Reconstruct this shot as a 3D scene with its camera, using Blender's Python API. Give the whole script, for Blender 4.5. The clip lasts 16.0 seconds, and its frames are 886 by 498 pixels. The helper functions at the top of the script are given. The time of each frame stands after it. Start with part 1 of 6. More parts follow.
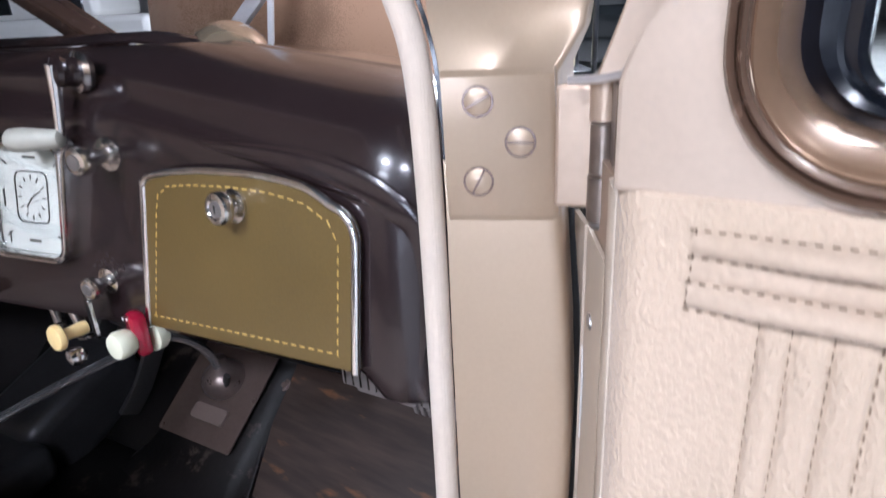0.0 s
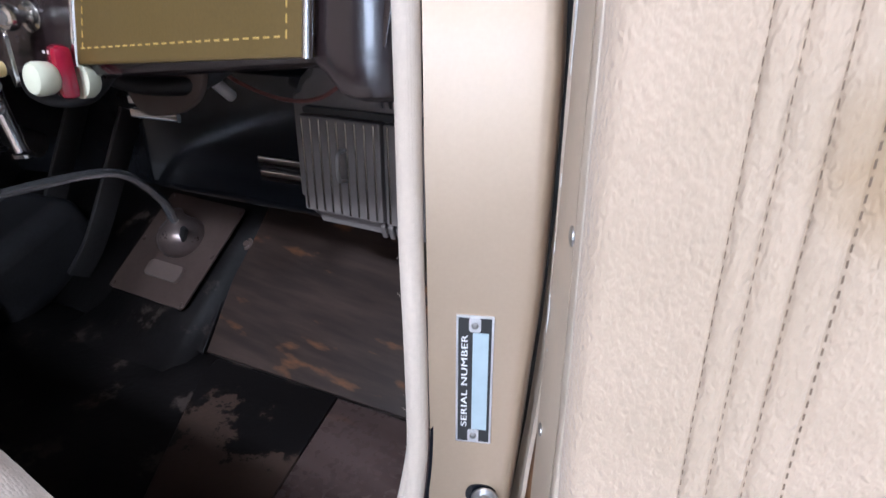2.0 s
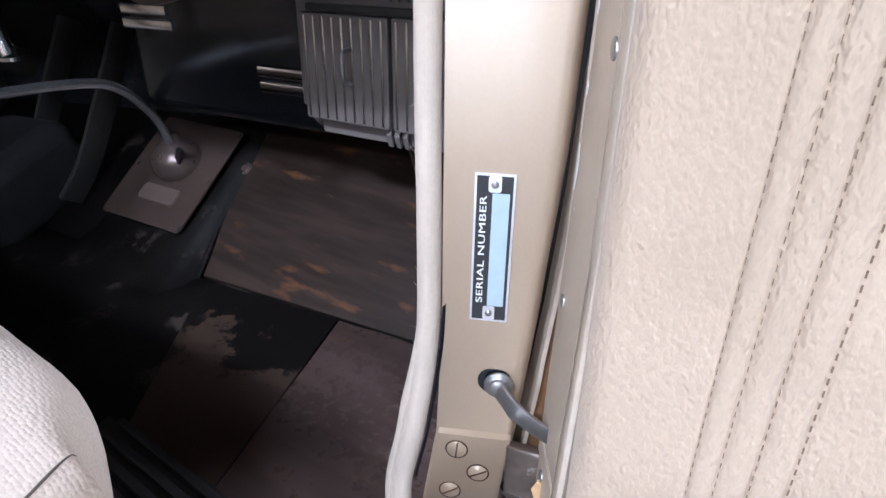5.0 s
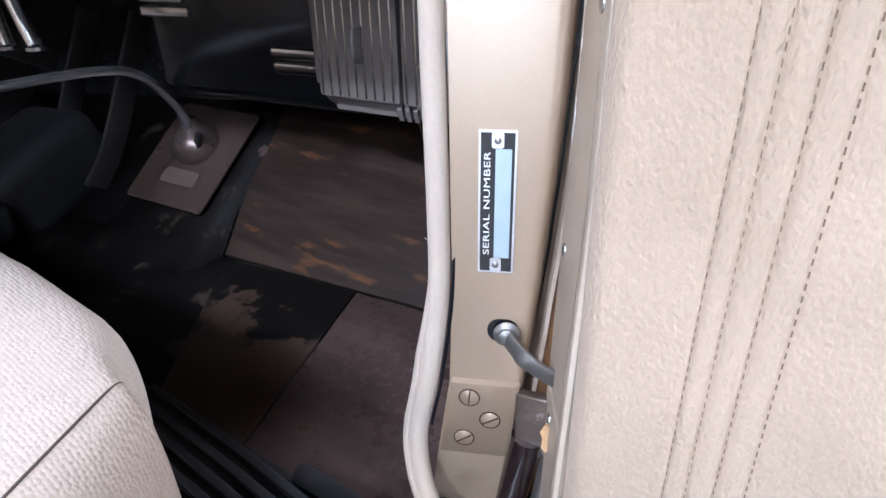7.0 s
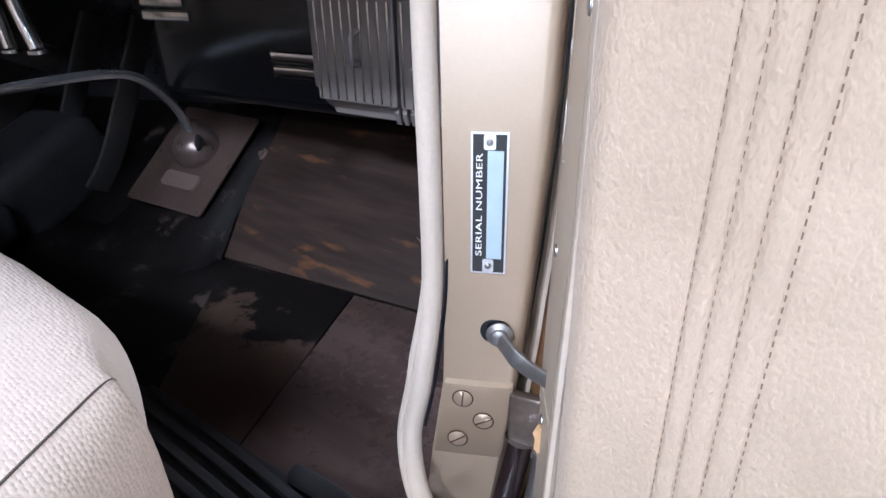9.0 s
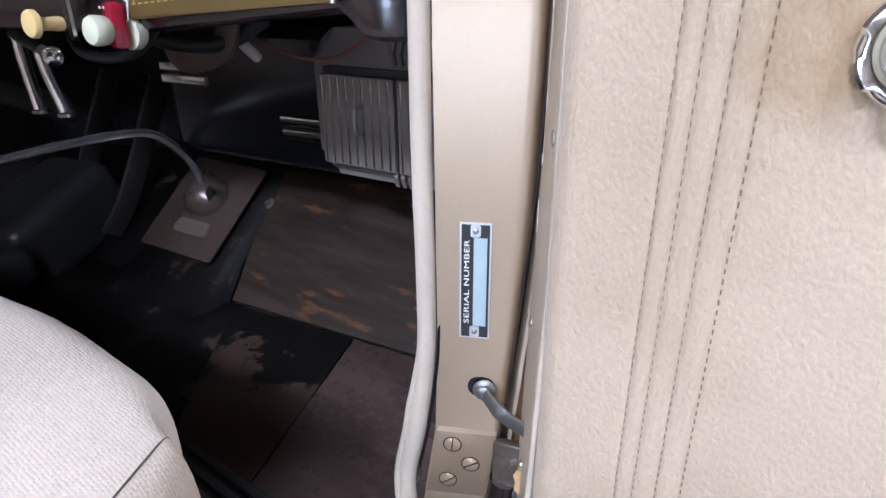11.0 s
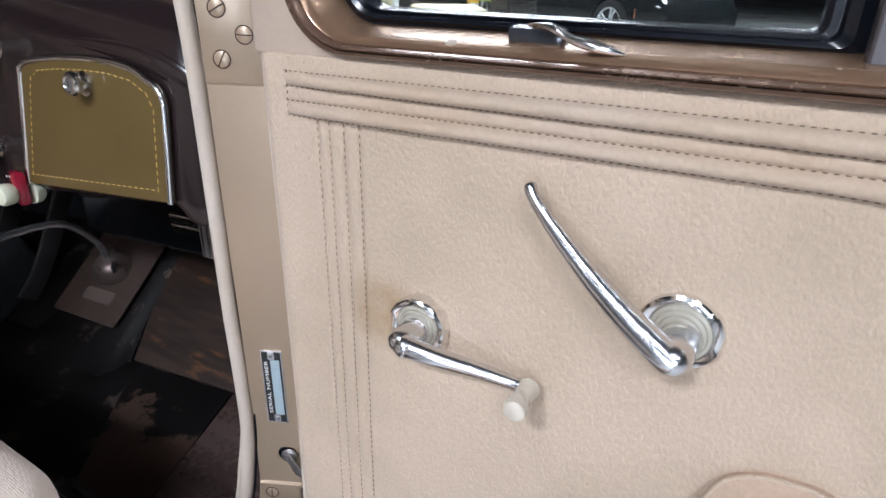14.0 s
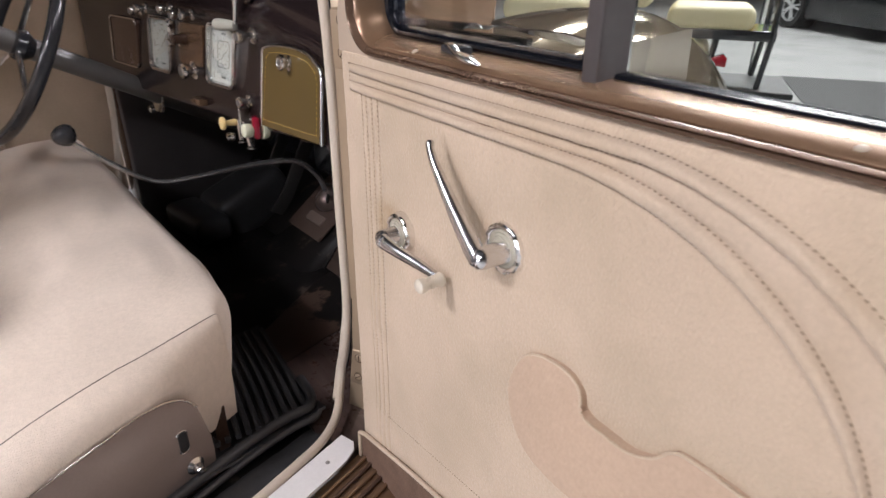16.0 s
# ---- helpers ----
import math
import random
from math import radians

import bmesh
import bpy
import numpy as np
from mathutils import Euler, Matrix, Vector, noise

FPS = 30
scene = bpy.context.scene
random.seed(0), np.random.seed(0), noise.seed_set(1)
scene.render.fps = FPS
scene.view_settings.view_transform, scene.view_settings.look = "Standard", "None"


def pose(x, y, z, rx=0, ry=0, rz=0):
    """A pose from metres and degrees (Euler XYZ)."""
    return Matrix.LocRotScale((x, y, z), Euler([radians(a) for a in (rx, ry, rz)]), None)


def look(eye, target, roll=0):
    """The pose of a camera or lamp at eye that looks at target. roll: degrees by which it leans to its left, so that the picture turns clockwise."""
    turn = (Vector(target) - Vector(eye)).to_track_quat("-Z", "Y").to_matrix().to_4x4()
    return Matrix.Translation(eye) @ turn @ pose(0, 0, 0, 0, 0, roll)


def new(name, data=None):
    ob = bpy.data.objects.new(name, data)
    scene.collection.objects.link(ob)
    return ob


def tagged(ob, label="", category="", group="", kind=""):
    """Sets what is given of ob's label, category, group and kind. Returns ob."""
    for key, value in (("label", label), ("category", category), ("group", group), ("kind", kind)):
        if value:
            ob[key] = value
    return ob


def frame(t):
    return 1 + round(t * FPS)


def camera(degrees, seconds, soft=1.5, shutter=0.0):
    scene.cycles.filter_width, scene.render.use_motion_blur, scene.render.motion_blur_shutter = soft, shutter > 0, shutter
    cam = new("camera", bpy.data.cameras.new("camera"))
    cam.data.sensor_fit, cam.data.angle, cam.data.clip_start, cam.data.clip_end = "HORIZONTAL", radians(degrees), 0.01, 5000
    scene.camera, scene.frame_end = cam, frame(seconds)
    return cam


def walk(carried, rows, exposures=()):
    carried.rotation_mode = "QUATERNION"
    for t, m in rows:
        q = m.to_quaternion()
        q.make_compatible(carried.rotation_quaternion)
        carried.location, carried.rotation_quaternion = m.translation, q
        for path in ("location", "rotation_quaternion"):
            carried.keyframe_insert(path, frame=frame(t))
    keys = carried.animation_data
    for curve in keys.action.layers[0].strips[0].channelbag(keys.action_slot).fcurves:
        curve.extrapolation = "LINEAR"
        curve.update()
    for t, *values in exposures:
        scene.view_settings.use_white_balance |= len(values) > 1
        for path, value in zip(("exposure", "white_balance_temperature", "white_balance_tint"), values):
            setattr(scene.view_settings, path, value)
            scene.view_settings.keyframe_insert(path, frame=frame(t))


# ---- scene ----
cam = camera(71.9, 16.0, shutter=0.3)
PATH = [
    (0, (0.049, 0.04, 1.169), (-1.017, 1.571, 0.449), -3.1),
    (0.5, (0.064, 0.021, 1.093), (-0.988, 1.556, 0.36), -2.2),
    (1, (0.067, 0.026, 1.035), (-0.982, 1.561, 0.299), -1.8),
    (1.5, (0.067, 0.024, 1.011), (-0.962, 1.559, 0.246), -1.0),
    (2, (0.056, 0.035, 0.978), (-0.947, 1.57, 0.18), -0.2),
    (2.5, (0.052, 0.041, 0.941), (-0.933, 1.567, 0.103), 0.5),
    (3, (0.052, 0.044, 0.93), (-0.925, 1.561, 0.068), 0.8),
    (3.5, (0.051, 0.037, 0.93), (-0.936, 1.54, 0.054), 0.7),
    (4, (0.049, 0.029, 0.935), (-0.942, 1.53, 0.061), 0.9),
    (4.5, (0.046, 0.032, 0.915), (-0.931, 1.542, 0.039), 1.2),
    (7, (0.067, 0.008, 0.9), (-0.943, 1.472, -0.016), -1.2),
    (7.5, (0.072, 0.007, 0.901), (-0.945, 1.468, -0.01), -1.4),
    (8, (0.074, 0.009, 0.901), (-0.944, 1.471, -0.008), -1.4),
    (8.5, (0.073, 0.007, 0.9), (-0.947, 1.47, -0.007), -1.2),
    (9, (0.074, 0.008, 0.899), (-0.946, 1.474, -0.002), -1.1),
    (11.5, (0.106, -0.034, 0.967), (-0.913, 1.48, 0.147), -0.5),
    (12, (0.113, -0.038, 0.971), (-0.868, 1.497, 0.145), -0.4),
    (12.5, (0.153, -0.054, 1.038), (-0.746, 1.531, 0.214), 0.7),
    (13, (0.237, -0.049, 1.099), (-0.608, 1.565, 0.273), 1.1),
    (13.5, (0.278, -0.064, 1.15), (-0.56, 1.549, 0.315), 1.2),
    (14, (0.308, -0.07, 1.161), (-0.569, 1.521, 0.324), 1.2),
    (14.5, (0.358, -0.075, 1.18), (-0.637, 1.446, 0.345), 1.0),
    (15, (0.411, -0.087, 1.182), (-0.746, 1.311, 0.34), 0.5),
    (15.5, (0.52, -0.088, 1.181), (-0.811, 1.134, 0.322), 0.4),
    (16, (0.639, -0.062, 1.206), (-0.838, 0.966, 0.332), 0.5),
]
walk(cam, [(t, look(eye, target, roll)) for t, eye, target, roll in PATH],
     [(0, 0.30, 5300, 15), (1.5, 0.28, 5150, 13), (4.7, 0.35, 5100, 12), (9.2, 0.30, 5100, 12), (12, 0.10, 5100, 12), (13, 0.03, 5350, 10), (13.6, -0.12, 5400, 10), (14.5, -0.27, 5500, 13), (16, -0.27, 6050, 16)])

GROUND = 0.10     # showroom floor under the car
FLOOR = 0.50      # cabin floor

# ---- light: a dark hall ceiling with rows of bright panels ----
world = bpy.data.worlds.new("hall_air")
scene.world = world
world.use_nodes = True
world.node_tree.nodes["Background"].inputs[0].default_value = (0.75, 0.82, 1.0, 1)
world.node_tree.nodes["Background"].inputs[1].default_value = 0.05
LAMPS = [(0.05, -2.3, 3.1, 0.4, 0.3, 108), (2.4, -3.2, 3.9, 1.0, 0.6, 118), (3.0, 0.9, 4.6, 1.0, 0.6, 60), (0.2, -7.5, 4.6, 2.0, 1.0, 160),
         (-2.6, 5.0, 5.4, 2.4, 1.0, 430), (2.6, 6.4, 5.4, 2.4, 1.0, 430), (-4.5, 10.5, 5.4, 3.0, 1.2, 800), (1.5, 12.5, 5.4, 3.0, 1.2, 800)]
for lx, ly, lz, lw, lh, power in LAMPS:
    data = bpy.data.lights.new("hall_lamp", "AREA")
    data.shape, data.size, data.size_y, data.energy, data.color = "RECTANGLE", lw, lh, power, (1.0, 0.95, 0.90)
    new("hall_lamp", data).matrix_world = look((lx, ly, lz), (lx * 0.8, ly * 0.8, 0))
# daylight through the shop window behind the walk
DAY = (5.6, -17.9, 1.9, 6.0, 2.6)
data = bpy.data.lights.new("shop_window_light", "AREA")
data.shape, data.size, data.size_y, data.energy, data.color = "RECTANGLE", DAY[3], DAY[4], 430, (0.97, 0.98, 1.0)
new("shop_window_light", data).matrix_world = look((DAY[0], DAY[1], DAY[2]), (DAY[0] * 0.9, 0, DAY[2]))


# ---- materials ----
def material(name, color, rough=0.5, metal=0.0, vary=0.12, scale=12.0, fine=180.0, bump=0.0, coat=0.0, second=None, patch=0.55, sheen=0.0, spec=0.5, rvary=0.1, soft=0.06):
    m = bpy.data.materials.new(name)
    m.use_nodes = True
    nt = m.node_tree
    b = nt.nodes["Principled BSDF"]
    b.inputs["Metallic"].default_value = metal
    b.inputs["Coat Weight"].default_value = coat
    b.inputs["Coat Roughness"].default_value = 0.06
    b.inputs["Sheen Weight"].default_value = sheen
    b.inputs["Specular IOR Level"].default_value = spec
    co = nt.nodes.new("ShaderNodeTexCoord")
    big, small = nt.nodes.new("ShaderNodeTexNoise"), nt.nodes.new("ShaderNodeTexNoise")
    big.inputs["Scale"].default_value, small.inputs["Scale"].default_value = scale, fine
    big.inputs["Detail"].default_value, small.inputs["Detail"].default_value = 5, 3
    for n in (big, small):
        nt.links.new(co.outputs["Object"], n.inputs["Vector"])
    mix = nt.nodes.new("ShaderNodeMix")
    mix.data_type = "FLOAT"
    mix.inputs[0].default_value = 0.35
    nt.links.new(big.outputs["Fac"], mix.inputs[2])
    nt.links.new(small.outputs["Fac"], mix.inputs[3])
    ramp = nt.nodes.new("ShaderNodeValToRGB")
    lo, hi = [max(0, c * (1 - vary)) for c in color], [min(1, c * (1 + vary)) for c in color]
    ramp.color_ramp.elements[0].position, ramp.color_ramp.elements[0].color = 0.32, (*lo, 1)
    ramp.color_ramp.elements[1].position, ramp.color_ramp.elements[1].color = 0.68, (*hi, 1)
    nt.links.new(mix.outputs[0], ramp.inputs[0])
    out = ramp.outputs[0]
    if second:
        blot = nt.nodes.new("ShaderNodeTexNoise")
        blot.inputs["Scale"].default_value, blot.inputs["Detail"].default_value, blot.inputs["Roughness"].default_value = scale * 0.8, 8, 0.5 if soft > 0.2 else 0.68
        nt.links.new(co.outputs["Object"], blot.inputs["Vector"])
        edge = nt.nodes.new("ShaderNodeMapRange")
        edge.inputs[1].default_value, edge.inputs[2].default_value = patch, patch + soft
        nt.links.new(blot.outputs["Fac"], edge.inputs[0])
        over = nt.nodes.new("ShaderNodeMix")
        over.data_type = "RGBA"
        nt.links.new(edge.outputs[0], over.inputs[0])
        nt.links.new(out, over.inputs[6])
        over.inputs[7].default_value = (*second, 1)
        out = over.outputs[2]
    nt.links.new(out, b.inputs["Base Color"])
    rr = nt.nodes.new("ShaderNodeMapRange")
    rr.inputs[3].default_value, rr.inputs[4].default_value = max(0.02, rough - rvary), min(1, rough + rvary)
    nt.links.new(mix.outputs[0], rr.inputs[0])
    nt.links.new(rr.outputs[0], b.inputs["Roughness"])
    if bump:
        bp = nt.nodes.new("ShaderNodeBump")
        bp.inputs["Strength"].default_value, bp.inputs["Distance"].default_value = bump, 0.001
        nt.links.new(small.outputs["Fac"], bp.inputs["Height"])
        nt.links.new(bp.outputs[0], b.inputs["Normal"])
    return m


def napped(name, color, strength, grain=240.0, knots=0.0, stain=None, spot=None):
    """Cloth: short uneven nap or knotted weave as relief, soft mottling, faint stains and one rubbed-in grease mark."""
    m = material(name, color, rough=0.92, vary=0.09, scale=8.0, fine=300.0, sheen=0.2, spec=0.15, second=stain, patch=0.47, soft=0.26)
    nt = m.node_tree
    b = nt.nodes["Principled BSDF"]
    co = nt.nodes.new("ShaderNodeTexCoord")
    mp = nt.nodes.new("ShaderNodeMapping")
    mp.inputs["Rotation"].default_value = (0, radians(-16), 0)
    mp.inputs["Scale"].default_value = (1.15, 1, 0.66)
    nt.links.new(co.outputs["Object"], mp.inputs["Vector"])
    nap = nt.nodes.new("ShaderNodeTexNoise")
    nap.inputs["Scale"].default_value, nap.inputs["Detail"].default_value, nap.inputs["Distortion"].default_value = grain, 1.2, 0.0
    nt.links.new(mp.outputs[0], nap.inputs["Vector"])
    height = nap.outputs["Fac"]
    if knots:
        cell = nt.nodes.new("ShaderNodeTexVoronoi")
        cell.feature = "SMOOTH_F1"
        cell.inputs["Scale"].default_value, cell.inputs["Randomness"].default_value, cell.inputs["Smoothness"].default_value = knots, 0.4, 0.3
        nt.links.new(co.outputs["Object"], cell.inputs["Vector"])
        inv = nt.nodes.new("ShaderNodeMath")
        inv.operation = "SUBTRACT"
        inv.inputs[0].default_value = 1.0
        nt.links.new(cell.outputs["Distance"], inv.inputs[1])
        height = inv.outputs[0]
    bp = nt.nodes.new("ShaderNodeBump")
    bp.inputs["Strength"].default_value, bp.inputs["Distance"].default_value = min(1.0, strength), 0.0016 * max(1.0, strength)
    nt.links.new(height, bp.inputs["Height"])
    nt.links.new(bp.outputs[0], b.inputs["Normal"])
    # Shading between the fibres, put into the base colour from the nap pattern.
    nap_shade = nt.nodes.new("ShaderNodeMapRange")
    nap_shade.inputs[1].default_value, nap_shade.inputs[2].default_value, nap_shade.inputs[3].default_value, nap_shade.inputs[4].default_value = 0.3, 0.7, 0.965, 1.02
    nt.links.new(nap.outputs["Fac"], nap_shade.inputs[0])
    tone = nt.nodes.new("ShaderNodeVectorMath")
    tone.operation = "SCALE"
    nt.links.new(b.inputs["Base Color"].links[0].from_socket, tone.inputs[0])
    nt.links.new(nap_shade.outputs[0], tone.inputs[3])
    nt.links.new(tone.outputs[0], b.inputs["Base Color"])
    if spot:
        shift = nt.nodes.new("ShaderNodeMapping")
        shift.vector_type = "POINT"
        shift.inputs["Location"].default_value = [-28 * c for c in spot]
        shift.inputs["Scale"].default_value = (28, 28, 28)
        wob = nt.nodes.new("ShaderNodeTexNoise")
        wob.inputs["Scale"].default_value = 55
        nt.links.new(co.outputs["Object"], wob.inputs["Vector"])
        ball = nt.nodes.new("ShaderNodeTexGradient")
        ball.gradient_type = "SPHERICAL"
        nt.links.new(co.outputs["Object"], shift.inputs["Vector"])
        nt.links.new(shift.outputs[0], ball.inputs["Vector"])
        mul = nt.nodes.new("ShaderNodeMath")
        mul.operation = "MULTIPLY"
        gain = nt.nodes.new("ShaderNodeMath")
        gain.operation, gain.use_clamp = "MULTIPLY", True
        gain.inputs[1].default_value = 1.9
        nt.links.new(ball.outputs["Fac"], gain.inputs[0])
        nt.links.new(gain.outputs[0], mul.inputs[0])
        nt.links.new(wob.outputs["Fac"], mul.inputs[1])
        over = nt.nodes.new("ShaderNodeMix")
        over.data_type = "RGBA"
        nt.links.new(mul.outputs[0], over.inputs[0])
        nt.links.new(b.inputs["Base Color"].links[0].from_socket, over.inputs[6])
        over.inputs[7].default_value = (0.30, 0.19, 0.08, 1)
        nt.links.new(over.outputs[2], b.inputs["Base Color"])
    return m


def wooden(name, dark, light, along="X", worn=None, wear=0.62, gloss=0.42):
    m = material(name, dark, rough=gloss, vary=0.2, scale=6.0, fine=90.0)
    nt = m.node_tree
    b = nt.nodes["Principled BSDF"]
    co = nt.nodes.new("ShaderNodeTexCoord")
    mp = nt.nodes.new("ShaderNodeMapping")
    mp.inputs["Scale"].default_value = (5, 46, 46) if along == "X" else (46, 5, 46)
    nt.links.new(co.outputs["Object"], mp.inputs["Vector"])
    grain = nt.nodes.new("ShaderNodeTexNoise")
    grain.inputs["Scale"].default_value, grain.inputs["Detail"].default_value = 1.6, 7
    nt.links.new(mp.outputs[0], grain.inputs["Vector"])
    ramp = nt.nodes.new("ShaderNodeValToRGB")
    ramp.color_ramp.elements[0].position, ramp.color_ramp.elements[0].color = 0.35, (*dark, 1)
    ramp.color_ramp.elements[1].position, ramp.color_ramp.elements[1].color = 0.70, (*light, 1)
    nt.links.new(grain.outputs["Fac"], ramp.inputs[0])
    out = ramp.outputs[0]
    if worn:
        mp2 = nt.nodes.new("ShaderNodeMapping")
        mp2.inputs["Scale"].default_value = (11, 34, 34) if along == "X" else (34, 11, 34)
        nt.links.new(co.outputs["Object"], mp2.inputs["Vector"])
        wn = nt.nodes.new("ShaderNodeTexNoise")
        wn.inputs["Scale"].default_value, wn.inputs["Detail"].default_value = 1.2, 8
        nt.links.new(mp2.outputs[0], wn.inputs["Vector"])
        mr = nt.nodes.new("ShaderNodeMapRange")
        mr.inputs[1].default_value, mr.inputs[2].default_value = wear, wear + 0.12
        nt.links.new(wn.outputs["Fac"], mr.inputs[0])
        over = nt.nodes.new("ShaderNodeMix")
        over.data_type = "RGBA"
        nt.links.new(mr.outputs[0], over.inputs[0])
        nt.links.new(out, over.inputs[6])
        over.inputs[7].default_value = (*worn, 1)
        out = over.outputs[2]
    nt.links.new(out, b.inputs["Base Color"])
    bp = nt.nodes.new("ShaderNodeBump")
    bp.inputs["Strength"].default_value, bp.inputs["Distance"].default_value = 0.35, 0.001
    nt.links.new(grain.outputs["Fac"], bp.inputs["Height"])
    nt.links.new(bp.outputs[0], b.inputs["Normal"])
    return m


def spilled(m, tar):
    """Black tar spilt from the toe board over painted floor: ragged blots that thin out towards the seat."""
    nt = m.node_tree
    b = nt.nodes["Principled BSDF"]
    co = nt.nodes.new("ShaderNodeTexCoord")
    blot, fine = nt.nodes.new("ShaderNodeTexNoise"), nt.nodes.new("ShaderNodeTexNoise")
    for n, sc, de, ro in ((blot, 13.0, 6, 0.60), (fine, 75.0, 5, 0.7)):
        n.inputs["Scale"].default_value, n.inputs["Detail"].default_value, n.inputs["Roughness"].default_value = sc, de, ro
        nt.links.new(co.outputs["Object"], n.inputs["Vector"])
    axes = nt.nodes.new("ShaderNodeSeparateXYZ")
    nt.links.new(co.outputs["Object"], axes.inputs[0])
    reach = nt.nodes.new("ShaderNodeMapRange")
    reach.inputs[1].default_value, reach.inputs[2].default_value, reach.inputs[3].default_value, reach.inputs[4].default_value = 0.27, 0.46, -0.17, 0.20
    nt.links.new(axes.outputs[1], reach.inputs[0])
    total = nt.nodes.new("ShaderNodeMath")
    nt.links.new(blot.outputs["Fac"], total.inputs[0])
    nt.links.new(reach.outputs[0], total.inputs[1])
    rag = nt.nodes.new("ShaderNodeMath")
    rag.operation = "MULTIPLY_ADD"
    rag.inputs[1].default_value = 0.50
    nt.links.new(fine.outputs["Fac"], rag.inputs[0])
    nt.links.new(total.outputs[0], rag.inputs[2])
    edge = nt.nodes.new("ShaderNodeMapRange")
    edge.inputs[1].default_value, edge.inputs[2].default_value = 0.755, 0.785
    nt.links.new(rag.outputs[0], edge.inputs[0])
    over = nt.nodes.new("ShaderNodeMix")
    over.data_type = "RGBA"
    nt.links.new(edge.outputs[0], over.inputs[0])
    nt.links.new(b.inputs["Base Color"].links[0].from_socket, over.inputs[6])
    over.inputs[7].default_value = (*tar, 1)
    nt.links.new(over.outputs[2], b.inputs["Base Color"])
    return m


def glowing(name, color, strength):
    m = bpy.data.materials.new(name)
    m.use_nodes = True
    b = m.node_tree.nodes["Principled BSDF"]
    b.inputs["Emission Color"].default_value, b.inputs["Emission Strength"].default_value = (*color, 1), strength
    return m


def clear_glass(name, tint=(0.93, 0.97, 0.95)):
    m = bpy.data.materials.new(name)
    m.use_nodes = True
    b = m.node_tree.nodes["Principled BSDF"]
    b.inputs["Base Color"].default_value = (*tint, 1)
    b.inputs["Transmission Weight"].default_value, b.inputs["Roughness"].default_value, b.inputs["IOR"].default_value = 1.0, 0.0, 1.45
    return m


CLOTH = napped("beige_wool_cloth", (0.540, 0.425, 0.316), 0.85, grain=410, stain=(0.44, 0.350, 0.250), spot=(-0.268, -0.03, 0.43))
RIB = napped("beige_quilted_cloth", (0.51, 0.405, 0.307), 0.55, grain=330, stain=(0.43, 0.325, 0.222))
ARMCLOTH = napped("tan_armrest_cloth", (0.47, 0.345, 0.25), 0.5, grain=320)
NICKEL = material("dull_nickel_screw", (0.30, 0.25, 0.20), rough=0.4, metal=0.5, vary=0.1)
SEATCLOTH = napped("cream_coarse_weave", (0.705, 0.60, 0.508), 0.5, knots=470, grain=120)
LACE = napped("cream_windlace_cloth", (0.55, 0.475, 0.395), 0.18, knots=900, grain=60, stain=(0.54, 0.45, 0.35))
TAN = material("tan_metallic_paint", (0.41, 0.315, 0.220), rough=0.37, metal=0.45, vary=0.05, scale=7, fine=420, coat=0.3, bump=0.03)
TANWORN = material("worn_tan_paint", (0.43, 0.33, 0.245), rough=0.4, metal=0.5, vary=0.08, scale=22, second=(0.62, 0.56, 0.50), patch=0.63, bump=0.05)
EDGEPAINT = material("chipped_edge_paint", (0.56, 0.475, 0.375), rough=0.34, metal=0.1, vary=0.10, scale=26, fine=260, second=(0.60, 0.54, 0.46), patch=0.60, soft=0.1, bump=0.12)
BRONZE = material("bronze_brown_lacquer", (0.235, 0.145, 0.088), rough=0.26, metal=0.55, vary=0.08, scale=6, fine=300, coat=0.3, rvary=0.03)
BEADING = material("brown_bead_lacquer", (0.17, 0.105, 0.070), rough=0.26, metal=0.5, vary=0.1, coat=0.3)
BEAD = material("dark_bead_paint", (0.10, 0.06, 0.045), rough=0.25, metal=0.4, vary=0.2, coat=0.3)
BODY = material("gold_bronze_body_paint", (0.31, 0.245, 0.165), rough=0.13, metal=0.55, vary=0.05, scale=4, fine=500, coat=0.9)
HOODPAINT = material("brown_body_paint", (0.52, 0.325, 0.205), rough=0.28, metal=0.2, vary=0.05, scale=4, fine=500, coat=0.6)
DASH = material("dark_plum_brown_enamel", (0.017, 0.0105, 0.0108), rough=0.24, metal=0.0, vary=0.12, scale=8, fine=320, coat=0.3)
COWLPAINT = material("glossy_plum_brown_enamel", (0.017, 0.0105, 0.0108), rough=0.10, vary=0.12, scale=8, fine=320, coat=0.8)
LEATHER = material("olive_leather", (0.115, 0.077, 0.022), rough=0.36, vary=0.12, scale=9, fine=420, bump=0.12, coat=0.15)
THREAD = material("ochre_thread", (0.52, 0.36, 0.10), rough=0.8, vary=0.15)
STITCH = material("brown_thread", (0.19, 0.135, 0.09), rough=0.85, vary=0.2)
SILVERPAINT = material("silver_wheel_paint", (0.70, 0.71, 0.72), rough=0.3, metal=0.25, vary=0.04, coat=0.4)
DOORPAINT = material("scuffed_door_paint", (0.53, 0.43, 0.335), rough=0.36, metal=0.3, vary=0.07, scale=18, fine=340, second=(0.43, 0.37, 0.33), patch=0.57, soft=0.12, bump=0.08)
CHROME = material("chrome", (0.83, 0.82, 0.81), rough=0.16, metal=1.0, vary=0.10, scale=70, fine=600, rvary=0.07, bump=0.03)
OLDCHROME = material("pitted_chrome", (0.70, 0.68, 0.64), rough=0.2, metal=1.0, vary=0.12, scale=60, fine=500, bump=0.1)
STEEL = material("dull_steel", (0.36, 0.35, 0.34), rough=0.38, metal=0.9, vary=0.15, scale=30, bump=0.08)
